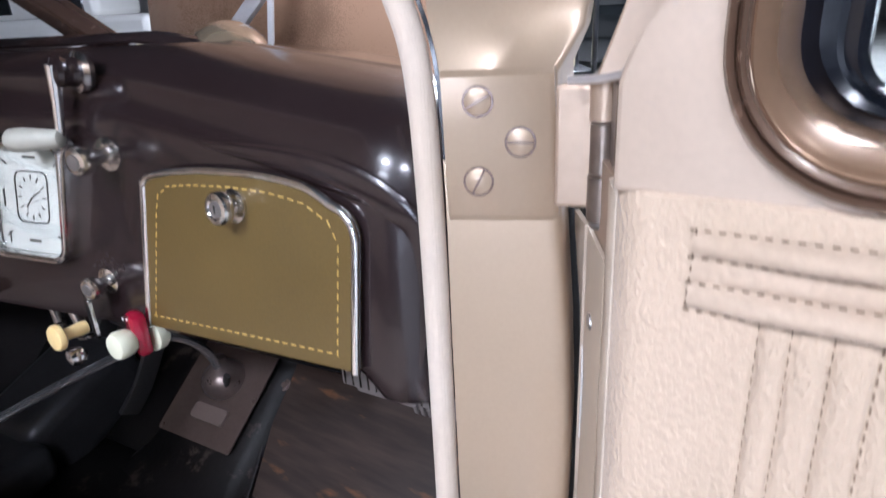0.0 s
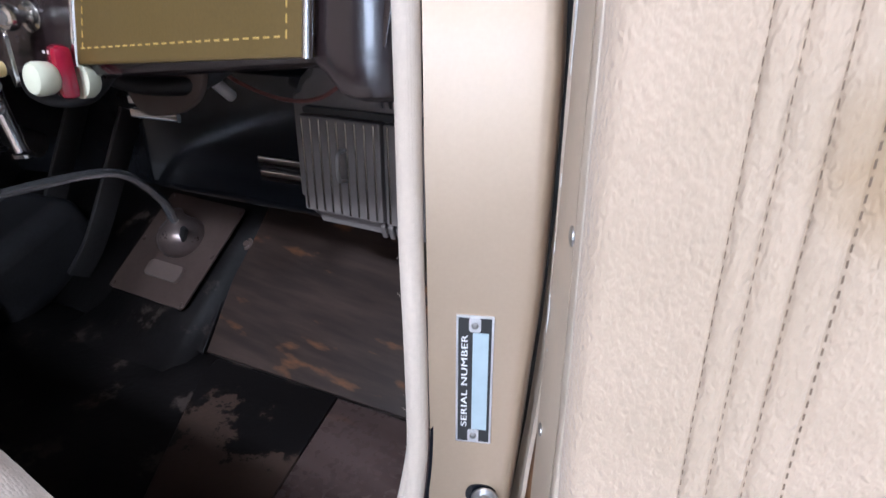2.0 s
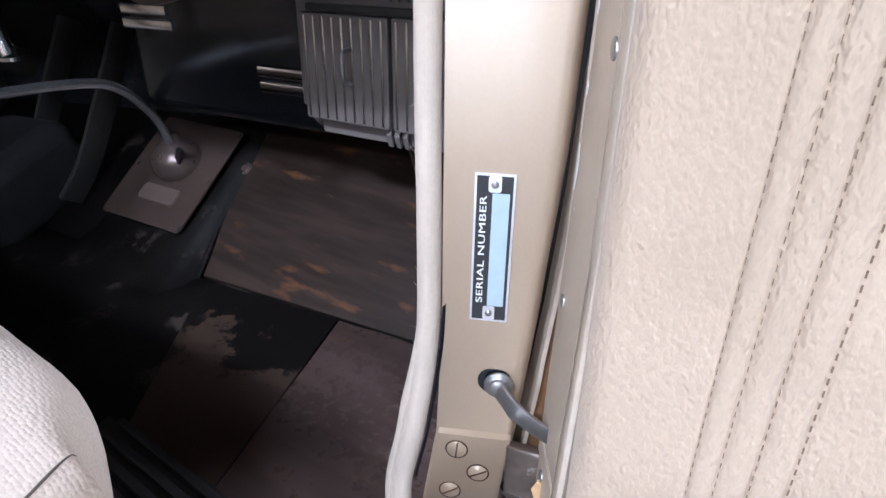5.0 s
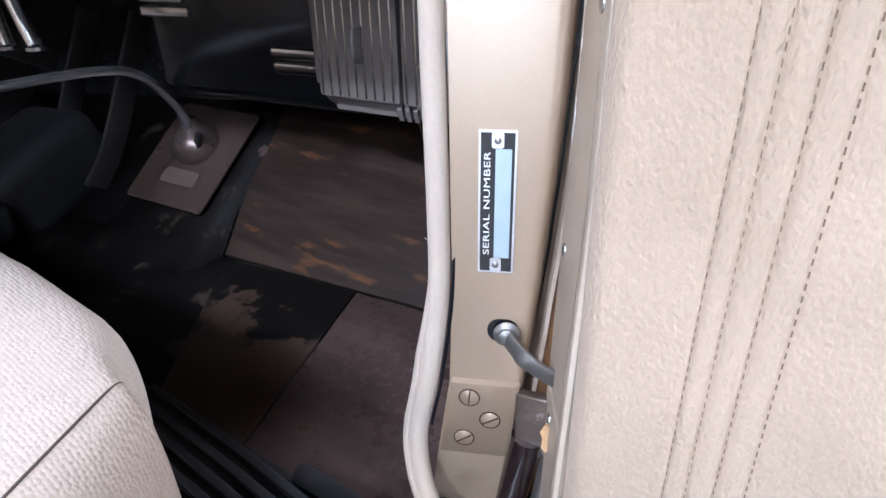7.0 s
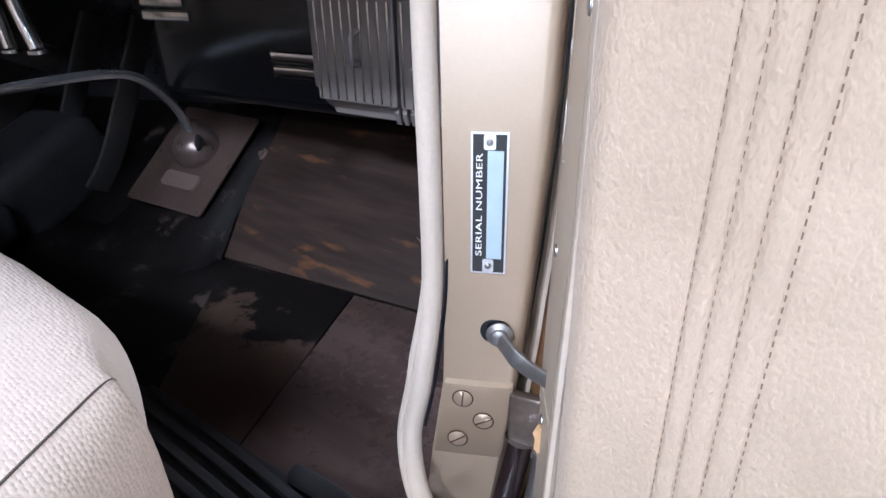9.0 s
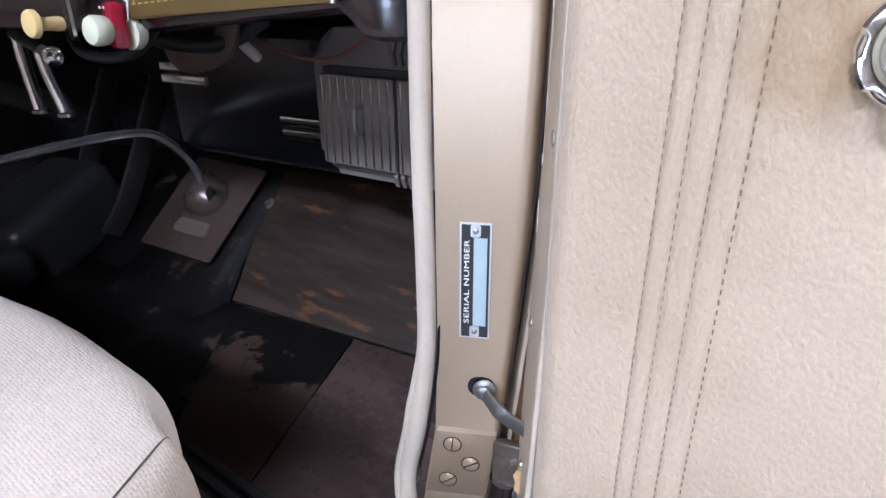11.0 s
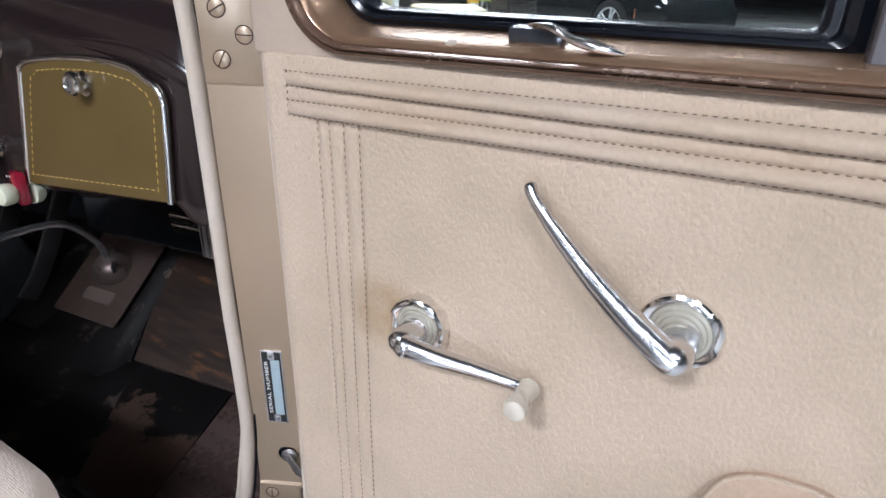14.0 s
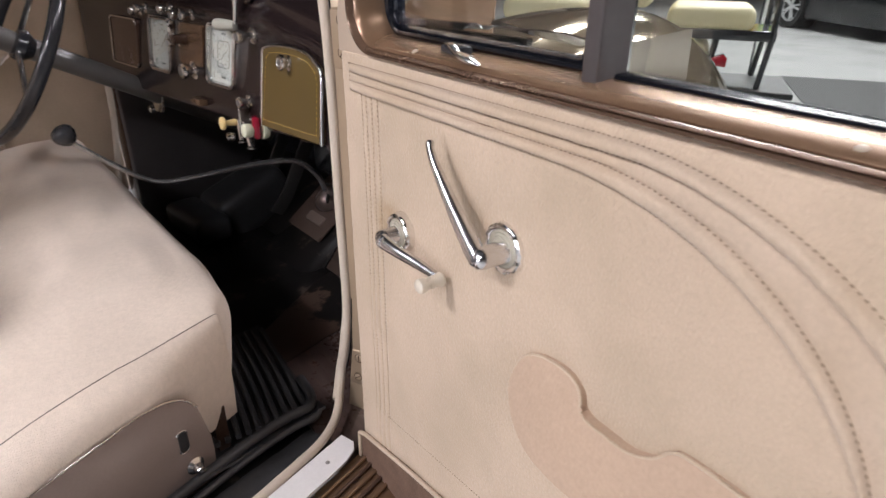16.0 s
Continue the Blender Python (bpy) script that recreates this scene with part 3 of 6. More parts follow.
def hinge(z0, z1, screws, name_label, arm_mat=TANWORN, arm_label="scuffed tan hinge arm"):
    """Hinge leaf let into the pillar, its three screws, the arm and the barrel at the door's edge."""
    zc = (z0 + z1) / 2
    t = thing("hinge", name_label, "hinge", on_pillar(-0.1, zc), "door hinges")
    l, r = pillar_edge(zc)
    bm = bmesh.new()
    ring = []
    for z, lift in ((z0 - 0.006, -0.001), (z0, 0.0032), (z1, 0.0032), (z1 + 0.003, -0.001)):
        le, re = pillar_edge(z)
        ring.append([bm.verts.new(on_pillar(x, z, f)) for x, f in ((le + 0.0008, -0.004), (le + 0.0015, lift), (re - 0.002, lift), (re + 0.0008, lift - 0.002), (re + 0.002, -0.006))])
    for a, b in zip(ring, ring[1:]):
        for j in range(4):
            bm.faces.new((a[j], a[j + 1], b[j + 1], b[j]))
    add("leaf", bm, TAN, t, "tan painted hinge leaf")
    for x, z, ang in screws:
        slotted_screw(on_pillar(x, z, 0.0034), PN, 0.0068, ang, t)
    h = z1 - z0
    add("arm", boxed(((r - 0.043) / 2, 0.3160, zc), (-0.046 - r, 0.008, h * 0.86), turn_z(14), 0.002), arm_mat, t, arm_label)
    add("barrel", tube([(-0.046, 0.3075, z0 + 0.002), (-0.046, 0.3075, z0 + h * 0.34)], 0.0064, 16, up=(1, 0, 0)), GREASY, t, "greasy lower hinge barrel")
    add("barrel", tube([(-0.046, 0.3075, z0 + h * 0.36), (-0.046, 0.3075, z0 + h * 0.70)], 0.0058, 16, up=(1, 0, 0)), GREASY, t, "greasy middle hinge barrel")
    add("barrel", tube([(-0.046, 0.3075, z0 + h * 0.72), (-0.046, 0.3075, z1 - 0.002)], 0.0064, 16, up=(1, 0, 0)), TANWORN, t, "worn upper hinge barrel")
    for z in (z0 - 0.002, z1 - 0.001):
        add("pin_cap", lathe((-0.046, 0.307, z), (0, 0, 1), [(0, 0.004), (0.002, 0.0052), (0.004, 0.003)], 14), STEEL, t)
    add("door_leaf", boxed((-0.0365, 0.298, zc), (0.004, 0.026, h * 0.96), turn_z(24), 0.0012), GREASY, t)


hinge(1.072, 1.140, ((-0.1065, 1.1285, 28), (-0.0880, 1.1085, -2), (-0.1070, 1.089, 62)), "tan painted upper door hinge with three slotted screws")
hinge(0.556, 0.620, ((-0.112, 0.608, 85), (-0.0985, 0.589, 30), (-0.1155, 0.570, 35)), "tan painted lower door hinge with three slotted screws", GREASY, "greasy dark hinge arm")

# serial plate on the pillar, turned to read upwards
plate = thing("serial_plate", "black and silver metal serial number plate on the pillar", "plate", on_pillar(-0.0975, 0.7555))
ZUP = Vector((0, 0, 1))
PC = on_pillar(-0.0975, 0.7555, 0.0012)
add("backing", slab(rounded(0.0222, 0.092, 0.0006), 0.001, PC, PX, ZUP), ALU, plate, "bright metal rim", smooth=False)
add("field", slab(rounded(0.0196, 0.0892, 0.0004), 0.0006, PC + PN * 0.0004, PX, ZUP), INKSHADE, plate, "black enamel field", smooth=False)
add("number_panel", slab(rounded(0.0094, 0.0700, 0.0003, cx=0.0035, cy=0.0), 0.0006, PC + PN * 0.0008, PX, ZUP), BLANK, plate, "pale blank number panel", smooth=False)
for s in (-1, 1):
    add("tab", slab(rounded(0.007, 0.0095, 0.0016, cy=s * 0.0402), 0.0006, PC + PN * 0.00065, PX, ZUP), ALU, plate, smooth=False)
    add("rivet", lathe(PC + ZUP * s * 0.0400 + PN * 0.0008, PN, [(-0.001, 0.0021), (0.0005, 0.0021), (0.0011, 0.0014), (0.0013, 0)], 14), STEEL, plate)
font = bpy.data.curves.new("lettering", "FONT")
font.body, font.size, font.align_x, font.align_y, font.extrude, font.space_character = "SERIAL NUMBER", 0.0086, "CENTER", "CENTER", 0.0002, 1.06
tmp = new("lettering_curve", font)
dg = bpy.context.evaluated_depsgraph_get()
text_mesh = bpy.data.meshes.new_from_object(tmp.evaluated_get(dg))
bpy.data.objects.remove(tmp)
wide = max(v.co.x for v in text_mesh.vertices) - min(v.co.x for v in text_mesh.vertices)
basis = Matrix((ZUP * (0.0665 / wide), -PX * 0.62, PN)).transposed()
for v in text_mesh.vertices:
    v.co = basis @ v.co + (PC - PX * 0.0058 + PN * 0.0007) - plate.location
text_mesh.materials.clear()
text_mesh.materials.append(LETTER)
letters = new("lettering", text_mesh)
letters.parent = plate

# windlace round the door opening
lace_line = smooth_line([(-0.215, 0.30, 1.60), (-0.175, 0.293, 1.30), (-0.150, 0.288, 1.20), (-0.1335, 0.287, 1.15), (-0.1305, 0.2885, 1.08), (-0.1305, 0.2885, 0.95), (-0.1310, 0.2885, 0.85),
                         (-0.1300, 0.2890, 0.76), (-0.1305, 0.2880, 0.69), (-0.138, 0.284, 0.62), (-0.144, 0.277, 0.572), (-0.132, 0.265, 0.541), (-0.106, 0.248, 0.527), (-0.076, 0.222, 0.525),
                         (-0.050, 0.185, 0.524), (-0.022, 0.118, 0.522), (0.000, 0.060, 0.520), (0.068, -0.12, 0.516), (0.17, -0.40, 0.514)], 7)
lace = thing("windlace", "cream cloth covered windlace cord along the door opening", "trim", (-0.13, 0.288, 0.55), "", "structure")
add("cord", tube(lace_line, 0.0072, 14, up=(0.4, -0.9, 0.1)), LACE, lace)
add("flange", sweep([p + Vector((0.0078, 0.0052, 0)) for p in lace_line[:70]], [(-0.001, -0.001), (0.001, -0.001), (0.001, 0.001), (-0.001, 0.001)], up=(0.4, -0.9, 0.1)), FELT, lace, "dark seam behind the cord")
foot = [p for p in lace_line if 0.53 < p.z < 0.735 and p.y > 0.25]
add("cloth_flange", sweep([p + Vector((-0.0085, -0.001, 0)) * min(1.0, (0.74 - p.z) / 0.10) for p in foot], circle(0.0058, 12, 0.0040), up=(0.4, -0.9, 0.1)), LACE, lace, "soiled cloth flange beside the cord")
bm = bmesh.new()
rng = random.Random(4)
for k in range(10):
    p = lace_line[40 + rng.randrange(34)] + Vector((-0.006, -0.003, 0))
    q = p + Vector((rng.uniform(-0.003, -0.001), rng.uniform(-0.003, 0.001), rng.uniform(-0.005, 0.005)))
    s = Vector((0, 0, 0.0004))
    bm.faces.new([bm.verts.new(c) for c in (p - s, q, p + s)])
tagged(add("frayed_threads", bm, LACE, lace, "frayed cloth threads", False), kind="stuff")

# check strap bolted to the pillar
strap = thing("door_check_strap", "dark steel door check strap on a round bolt", "door strap", on_pillar(-0.09, 0.664))
b0 = on_pillar(-0.0895, 0.664, 0.002)
add("bolt", lathe(b0, PN, [(0, 0.0092), (0.0016, 0.0092), (0.0026, 0.0076), (0.0030, 0.0058), (0.0048, 0.0054), (0.0054, 0.0036), (0.0055, 0)], 20), STEEL, strap, "round steel bolt head")
# Dark plate on the uncut pillar, painting the shade inside the bolt hole.
add("hole_shade", slab(rounded(0.021, 0.018, 0.0085), 0.0008, on_pillar(-0.0920, 0.6650, 0.0006), PX, ZUP), FELT, strap, "dark plate for the shade in the hole behind the bolt")
add("arm", sweep(smooth_line([b0 + PN * 0.004, b0 + PN * 0.006 + Vector((0.010, 0, -0.008)), (-0.069, 0.302, 0.6500), (-0.058, 0.302, 0.6465), (-0.042, 0.300, 0.6455), (-0.018, 0.296, 0.6440)], 5), rounded(0.0030, 0.0125, 0.001, 2)), STEEL, strap, "curved steel arm")
# Added tube that stops the bright hall from showing through the door gap.
structure("door_gap_blocker", tube([(-0.092, 0.372, 0.44), (-0.085, 0.372, 0.75), (-0.078, 0.372, 0.95), (-0.088, 0.372, 1.10)], 0.014, 12, up=(1, 0, 0)), RUBBER, "black tube added deep in the door gap to block the bright hall", "seal", True)
seal = thing("pillar_seal", "black rubber tube seal at the foot of the pillar", "seal", (-0.075, 0.305, 0.48))
add("tube", tube(smooth_line([(-0.0735, 0.316, 0.574), (-0.0835, 0.314, 0.51), (-0.098, 0.312, 0.41)], 6), 0.0122, 18, up=(1, 0, 0)), COWLPAINT, seal)
add("channel", tube(smooth_line([(-0.0545, 0.312, 0.572), (-0.062, 0.310, 0.50), (-0.074, 0.310, 0.41)], 6), 0.0062, 12, up=(1, 0, 0)), STEEL, seal, "bright steel channel")

# ---- floor, toe board, firewall ----
bm = slab([(-0.400, 0.490), (-0.300, 0.205), (-0.02, 0.205), (-0.10, 0.40), (-0.13, 0.518)], 0.018, (0, 0, FLOOR), (1, 0, 0), (0, 1, 0), 0.0015)
structure("floor_board", bm, FLOORWOOD, "dark stained wooden floor board by the door", "floor")
bm = grid(70, 50, lambda u, v: (-1.32 + 1.28 * u, -0.95 + 1.47 * v, FLOOR - 0.004 + 0.004 * noise.noise((u * 9, v * 11, 0.3)) * (1 if u < 0.7 else 0.2)))
structure("floor", thicken(bm, 0.02), TAR, "blackened and scraped metal cabin floor", "floor", True)

bm = slab([(-0.583, 0.424), (-0.30, 0.06), (-0.20, 0.06), (-0.302, 0.2065), (-0.402, 0.4895), (-0.60, 0.465)], 0.006, (0, 0, FLOOR + 0.0005), (1, 0, 0), (0, 1, 0), 0.001)
structure("floor_panel", bm, FLOORPAN, "brown painted floor panel blotched with black tar", "floor")

UPSLOPE = Vector((-0.055, 0.77, 0.64)).normalized()
ALONG = Vector((0.99, 0.1, 0.0)).normalized()
T0 = Vector((-0.397, 0.488, 0.503))
bm = slab([(-0.228, 0), (0.285, 0.004), (0.275, 0.256), (-0.285, 0.256)], 0.016, T0, ALONG, UPSLOPE, 0.0015)
structure("toe_board", bm, TOEWOOD, "dark wooden toe board with worn orange streaks", "floor")
bolt_ring = thing("toe_board_bolt", "small round bolt in the toe board", "bolt", T0 + UPSLOPE * 0.15)
tn = ALONG.cross(UPSLOPE).normalized()
add("washer", lathe(T0 - ALONG * 0.262 + UPSLOPE * 0.170 + tn * 0.001, tn, [(0, 0.011), (0.0015, 0.011), (0.0025, 0.008), (0.0015, 0.006), (0.004, 0.004)], 18), PLATEBROWN, bolt_ring)
bm = slab([(-0.92, 0), (-0.232, 0), (-0.289, 0.256), (-0.96, 0.256)], 0.016, T0 - UPSLOPE * 0.004, ALONG, UPSLOPE, 0.0015)
structure("driver_toe_board", bm, TAR, "blackened toe board on the driver's side", "floor")
structure("firewall", boxed((-0.80, 0.652, 0.745), (1.14, 0.02, 0.64), turn_z(9), 0.004), BLACK, "black painted firewall behind the heater", "wall")

# hump under the gear lever
bm = bmesh.new()
hump = []
for yy, zz, w in ((0.36, 0.490, 0.30), (0.42, 0.500, 0.27), (0.455, 0.520, 0.235), (0.50, 0.552, 0.225), (0.62, 0.645, 0.215), (0.66, 0.676, 0.21)):
    cx = -0.762 - (yy - 0.47) * 0.05
    hump.append([bm.verts.new(p) for p in ((cx - w / 2 - 0.03, yy, zz - 0.07), (cx - w / 2, yy, zz - 0.012), (cx - w / 2 + 0.02, yy, zz), (cx, yy, zz + 0.001), (cx + w / 2 - 0.02, yy, zz), (cx + w / 2, yy, zz - 0.012), (cx + w / 2 + 0.03, yy, zz - 0.07))])
for a, b in zip(hump, hump[1:]):
    for j in range(6):
        bm.faces.new((a[j], a[j + 1], b[j + 1], b[j]))
structure("transmission_hump", thicken(bm, 0.006), TAR, "blackened sheet metal hump over the gearbox", "floor", True)

# gear lever with its cover plate
lever = thing("gear_lever", "bent steel floor gear lever with a black knob", "gear lever", (-0.755, 0.53, 0.60))
A, B, C = Vector((-0.838, 0.459, 0.551)), Vector((-0.681, 0.476, 0.546)), Vector((-0.686, 0.615, 0.657))
pa, pb = (B - A), (C - B)
pn = pa.cross(pb).normalized()
PLc = (A + C) / 2 + pn * 0.002
add("cover_plate", slab(rounded(pa.length, pb.length, 0.006), 0.003, PLc, pa.normalized(), pb.normalized(), 0.0008), PLATEBROWN, lever, "brown painted steel cover plate", False)
for i, j in ((-1, -1), (1, -1), (1, 1), (-1, 1), (1, 0), (-1, 0)):
    add("plate_screw", lathe(PLc + pa * 0.46 * i + pb * 0.46 * j, pn, [(0, 0.004), (0.0015, 0.0035), (0.002, 0)], 12), PLATEBROWN, lever)
bm = slab(rounded(0.070, 0.026, 0.005), 0.006, PLc - pb * 0.235 + pa * 0.05 + pn * 0.005, pa.normalized(), pb.normalized(), 0.0025)
add("raised_pad", bm, material("worn_pad_steel", (0.24, 0.185, 0.16), rough=0.4, metal=0.4, vary=0.08, scale=20), lever, "worn raised steel pad")
boot_at = Vector((-0.760, 0.543, 0.606))
add("boot", lathe(boot_at - pn * 0.012, (-0.05, -0.10, 1), [(0, 0.029), (0.006, 0.034), (0.014, 0.0370), (0.024, 0.0375), (0.034, 0.0345), (0.043, 0.028), (0.050, 0.019), (0.054, 0.0145), (0.060, 0.0130), (0.065, 0.0125), (0.067, 0.008)], 30), DOMEPAINT, lever, "brown steel dome with a slit")
# Black block on the closed dome, drawn for the shade inside its slit.
add("dome_slit_shade", boxed(boot_at + Vector((0.027, -0.012, 0.026)), (0.012, 0.008, 0.034), Matrix.Rotation(radians(28), 3, "Y"), 0.003), INKSHADE, lever)
rod = smooth_line([(-0.757, 0.537, 0.650), (-0.754, 0.520, 0.690), (-0.748, 0.475, 0.737), (-0.744, 0.425, 0.7525), (-0.733, 0.315, 0.7575), (-0.724, 0.215, 0.7560), (-0.716, 0.140, 0.763), (-0.709, 0.070, 0.812), (-0.702, 0.000, 0.876)], 7)
add("rod", tube(rod, 0.0062, 14, [1.15 - 0.35 * k / (len(rod) - 1) for k in range(len(rod))], up=(1, 0, 0)), RODSTEEL, lever, "long bent steel rod")
add("knob", lathe((-0.7025, 0.004, 0.872), (0.05, -0.5, 0.82), [(0, 0.010), (0.006, 0.016), (0.016, 0.0215), (0.026, 0.0215), (0.034, 0.016), (0.038, 0.006), (0.0385, 0)], 26), BLACK, lever, "black ball knob")

# ribbed rubber mat in front of the seat
mat = thing("rubber_mat", "black ribbed rubber mat by the sill", "mat", (-0.25, 0.15, FLOOR))
add("sheet", thicken(grid(30, 16, lambda u, v: (-0.46 + 0.335 * u + 0.05 * (1 - v), 0.015 + 0.22 * v, FLOOR + 0.006 + 0.004 * noise.noise((u * 6, v * 6, 2)) + 0.022 * (max(0, u - 0.7) / 0.3) ** 2)), 0.004), MATRUBBER, mat)
for k in range(12):
    y = 0.045 + 0.016 * k
    add("rib", sweep(smooth_line([(-0.44, y + 0.014, FLOOR + 0.008), (-0.30, y + 0.004, FLOOR + 0.012), (-0.20, y - 0.006, FLOOR + 0.015), (-0.132, y - 0.016, FLOOR + 0.030)], 6), rounded(0.009, 0.008, 0.003, 2)), MATRUBBER, mat)
roll = smooth_line([(-0.235, 0.236, 0.512), (-0.170, 0.228, 0.524), (-0.130, 0.208, 0.535), (-0.122, 0.168, 0.538), (-0.110, 0.108, 0.533), (-0.092, 0.045, 0.527), (-0.04, -0.09, 0.522)], 7)
add("edge_roll", tube(roll, 0.0085, 12), MATRUBBER, mat, "rolled rubber edge")
add("edge_bead", tube([p + Vector((0.017, 0.004, -0.010)) for p in roll[7:]], 0.006, 10), MATRUBBER, mat, "second rubber bead")
add("edge_flap", thicken(grid(6, 24, lambda u, v: Vector((-0.112, 0.200, 0.506)).lerp(Vector((-0.02, -0.09, 0.506)), v) + Vector((0.052 * u, 0.016 * u, 0.005 * noise.noise((u * 3, v * 9, 4)) + 0.006 * u * u))), 0.004), MATRUBBER, mat, "flat rubber edge along the sill")

# sill plate and the step below it
SD = Vector((0.354, -0.935, 0)).normalized()
SO = Vector((0.935, 0.354, 0)).normalized()
s0 = Vector((-0.054, 0.232, 0.520))
sill = thing("sill_plate", "bright aluminium door sill plate", "sill plate", s0, "", "structure")
add("plate", slab([(0, -0.004), (0.62, 0.0), (0.62, 0.042), (0.07, 0.042), (0.035, 0.040), (0.012, 0.034), (0, 0.022)], 0.004, s0, SD, SO, 0.001), SILLALU, sill, smooth=False)
for k in range(5):
    add("sill_screw", lathe(s0 + SD * (0.055 + 0.13 * k) + SO * 0.020, (0, 0, 1), [(0, 0.0035), (0.001, 0.003), (0.0015, 0)], 12), STEEL, sill)
step = thing("door_step", "brown painted door step with ribbed edge strips", "step", s0 + SO * 0.06, "", "structure")
add("base", slab([(-0.02, 0.030), (0.62, 0.030), (0.62, 0.16), (-0.02, 0.14)], 0.06, s0 - ZUP * 0.02, SD, SO, 0.004), BRONZE, step)
for k in range(5):
    c0 = s0 - ZUP * 0.017 + SO * (0.048 + 0.015 * k)
    add("rib", sweep([c0 - SD * 0.01, c0 + SD * 0.62], rounded(0.006, 0.006, 0.002, 2)), BEAD if k % 2 else BRONZE, step)
structure("rocker", boxed(s0 + SD * 0.30 + SO * 0.085 - ZUP * 0.20, (0.12, 0.74, 0.26), turn_z(20.7), 0.01), BODY, "gold bronze painted rocker below the sill", "sill")


# ---- dashboard ----
def dash_y(x, z):
    """Depth of the dash face."""
    base = 0.2987 + 0.045 * (x + 0.46) if x > -0.46 else 0.2987 + 0.2 * (x + 0.46)
    base += 0.045 * (z - 0.93)
    if x > -0.20:
        base += 0.045 * ((x + 0.20) / 0.06) ** 2
    return base


def dash_low(x):
    return 0.911 + 0.098 * (min(x, -0.2) + 0.46) - 0.020 * max(0.0, min(1.0, (x + 0.215) / 0.02)) if x > -0.46 else 0.911 + 0.01 * (x + 0.46)


dash = thing("dashboard", "glossy dark plum brown enamelled steel dashboard", "dashboard", (-0.70, 0.30, 0.93))
PROFILE = [(0.045, -0.004, 0), (0.010, -0.004, 0), (0.002, 0.000, 0), (0, 0.006, 0)] + [(0, 0, f) for f in (0.15, 0.3, 0.45, 0.6, 0.75, 0.9, 1.0)] + \
          [(0.003, 0.012, 1), (0.008, 0.024, 1), (0.016, 0.035, 1), (0.027, 0.044, 1), (0.042, 0.051, 1), (0.060, 0.056, 1), (0.085, 0.058, 1), (0.115, 0.057, 1)]
bm = bmesh.new()
cols = []
N = 120
for i in range(N + 1):
    x = -1.33 + (1.33 - 0.137) * i / N
    low = dash_low(x)
    top = 1.098 - 0.125 * max(0.0, x + 0.45) - 0.02 * max(0.0, (x + 0.22) / 0.08) ** 2
    col = []
    for dy, dz, f in PROFILE:
        z = low + dz if f == 0 else low + (top - low) * f + dz
        col.append(bm.verts.new((x, dash_y(x, min(z, top)) + dy, z)))
    cols.append(col)
for a, b in zip(cols, cols[1:]):
    for j in range(len(a) - 1):
        bm.faces.new((a[j], a[j + 1], b[j + 1], b[j]))
add("panel", thicken(bm, 0.003), DASH, dash, "dark plum brown enamelled face")


def dash_point(x, z, out=0.0):
    return Vector((x, dash_y(x, z) - out, z))


# embossed bead round the glove box
rim = smooth_line([dash_point(x, z, -0.0005) for x, z in ((-0.172, 0.945), (-0.168, 1.00), (-0.170, 1.034), (-0.182, 1.056), (-0.215, 1.073), (-0.28, 1.083), (-0.36, 1.088))], 8)
add("embossed_ridge", sweep(rim, circle(0.0032, 12, 0.012), up=(0, -1, 0), scales=[min(1, 0.15 + k / 14, 0.15 + (len(rim) - 1 - k) / 14) for k in range(len(rim))]), DASH, dash)

# glove box door, on the tilted face
GX, GZ = Vector((1, 0.045, 0)).normalized(), Vector((0, 0.045, 1)).normalized()
GO = dash_point(-0.34, 0.93, 0.004)


def gpt(x, z, out=0.0):
    return GO + GX * (x + 0.34) + GZ * ((z - 0.93) / GZ.z) + Vector((0, -1, 0.045)).normalized() * out


glove_line = [(-0.4525, 0.9200), (-0.2143, 0.9380), (-0.2055, 1.036)]
glove_line += [(-0.2055 - 0.022 * (1 - math.cos(radians(a))), 1.036 + 0.022 * math.sin(radians(a))) for a in (20, 40, 60, 80)]
glove_line += [(-0.245, 1.0675), (-0.280, 1.0715), (-0.318, 1.0715), (-0.360, 1.0690), (-0.393, 1.0645)]
glove_line += [(-0.406 - 0.018 * math.sin(radians(a)), 1.043 + 0.018 * math.cos(radians(a))) for a in (10, 35, 60, 85)]
glove = add("glove_box_door", slab([(x + 0.34, (z - 0.93) / GZ.z) for x, z in glove_line], 0.010, gpt(-0.34, 0.93, 0.003), GX, GZ, 0.0025), LEATHER, dash, "olive leather covered glove box door")
trim = [gpt(x, z, 0.002) for x, z in glove_line[1:] + glove_line[:1]]
trim_fine = [trim[0], trim[0].lerp(trim[1], 0.5)] + smooth_line(trim[1:], 3)
add("chrome_bead", tube(trim_fine, 0.0034, 10, up=(0, -1, 0)), CHROME, glove, "thin chrome bead along three sides")
inset = [(-0.438, 0.9335), (-0.2285, 0.9495), (-0.2195, 1.032), (-0.2265, 1.046), (-0.247, 1.0565), (-0.28, 1.0605), (-0.318, 1.0605), (-0.36, 1.0580), (-0.390, 1.0540), (-0.404, 1.045), (-0.410, 1.030), (-0.438, 0.9335)]
tagged(add("stitching", dashes([([gpt(x, z, 0.003) for x, z in inset], (0, -1, 0.14))], 0.0052, 0.0036, 0.0011, 0.0005, 0.0002), THREAD, glove, "ochre saddle stitching", False), kind="stuff")
kn = gpt(-0.314, 1.0475, 0.003)
kd = Vector((0, -1, 0.1)).normalized()
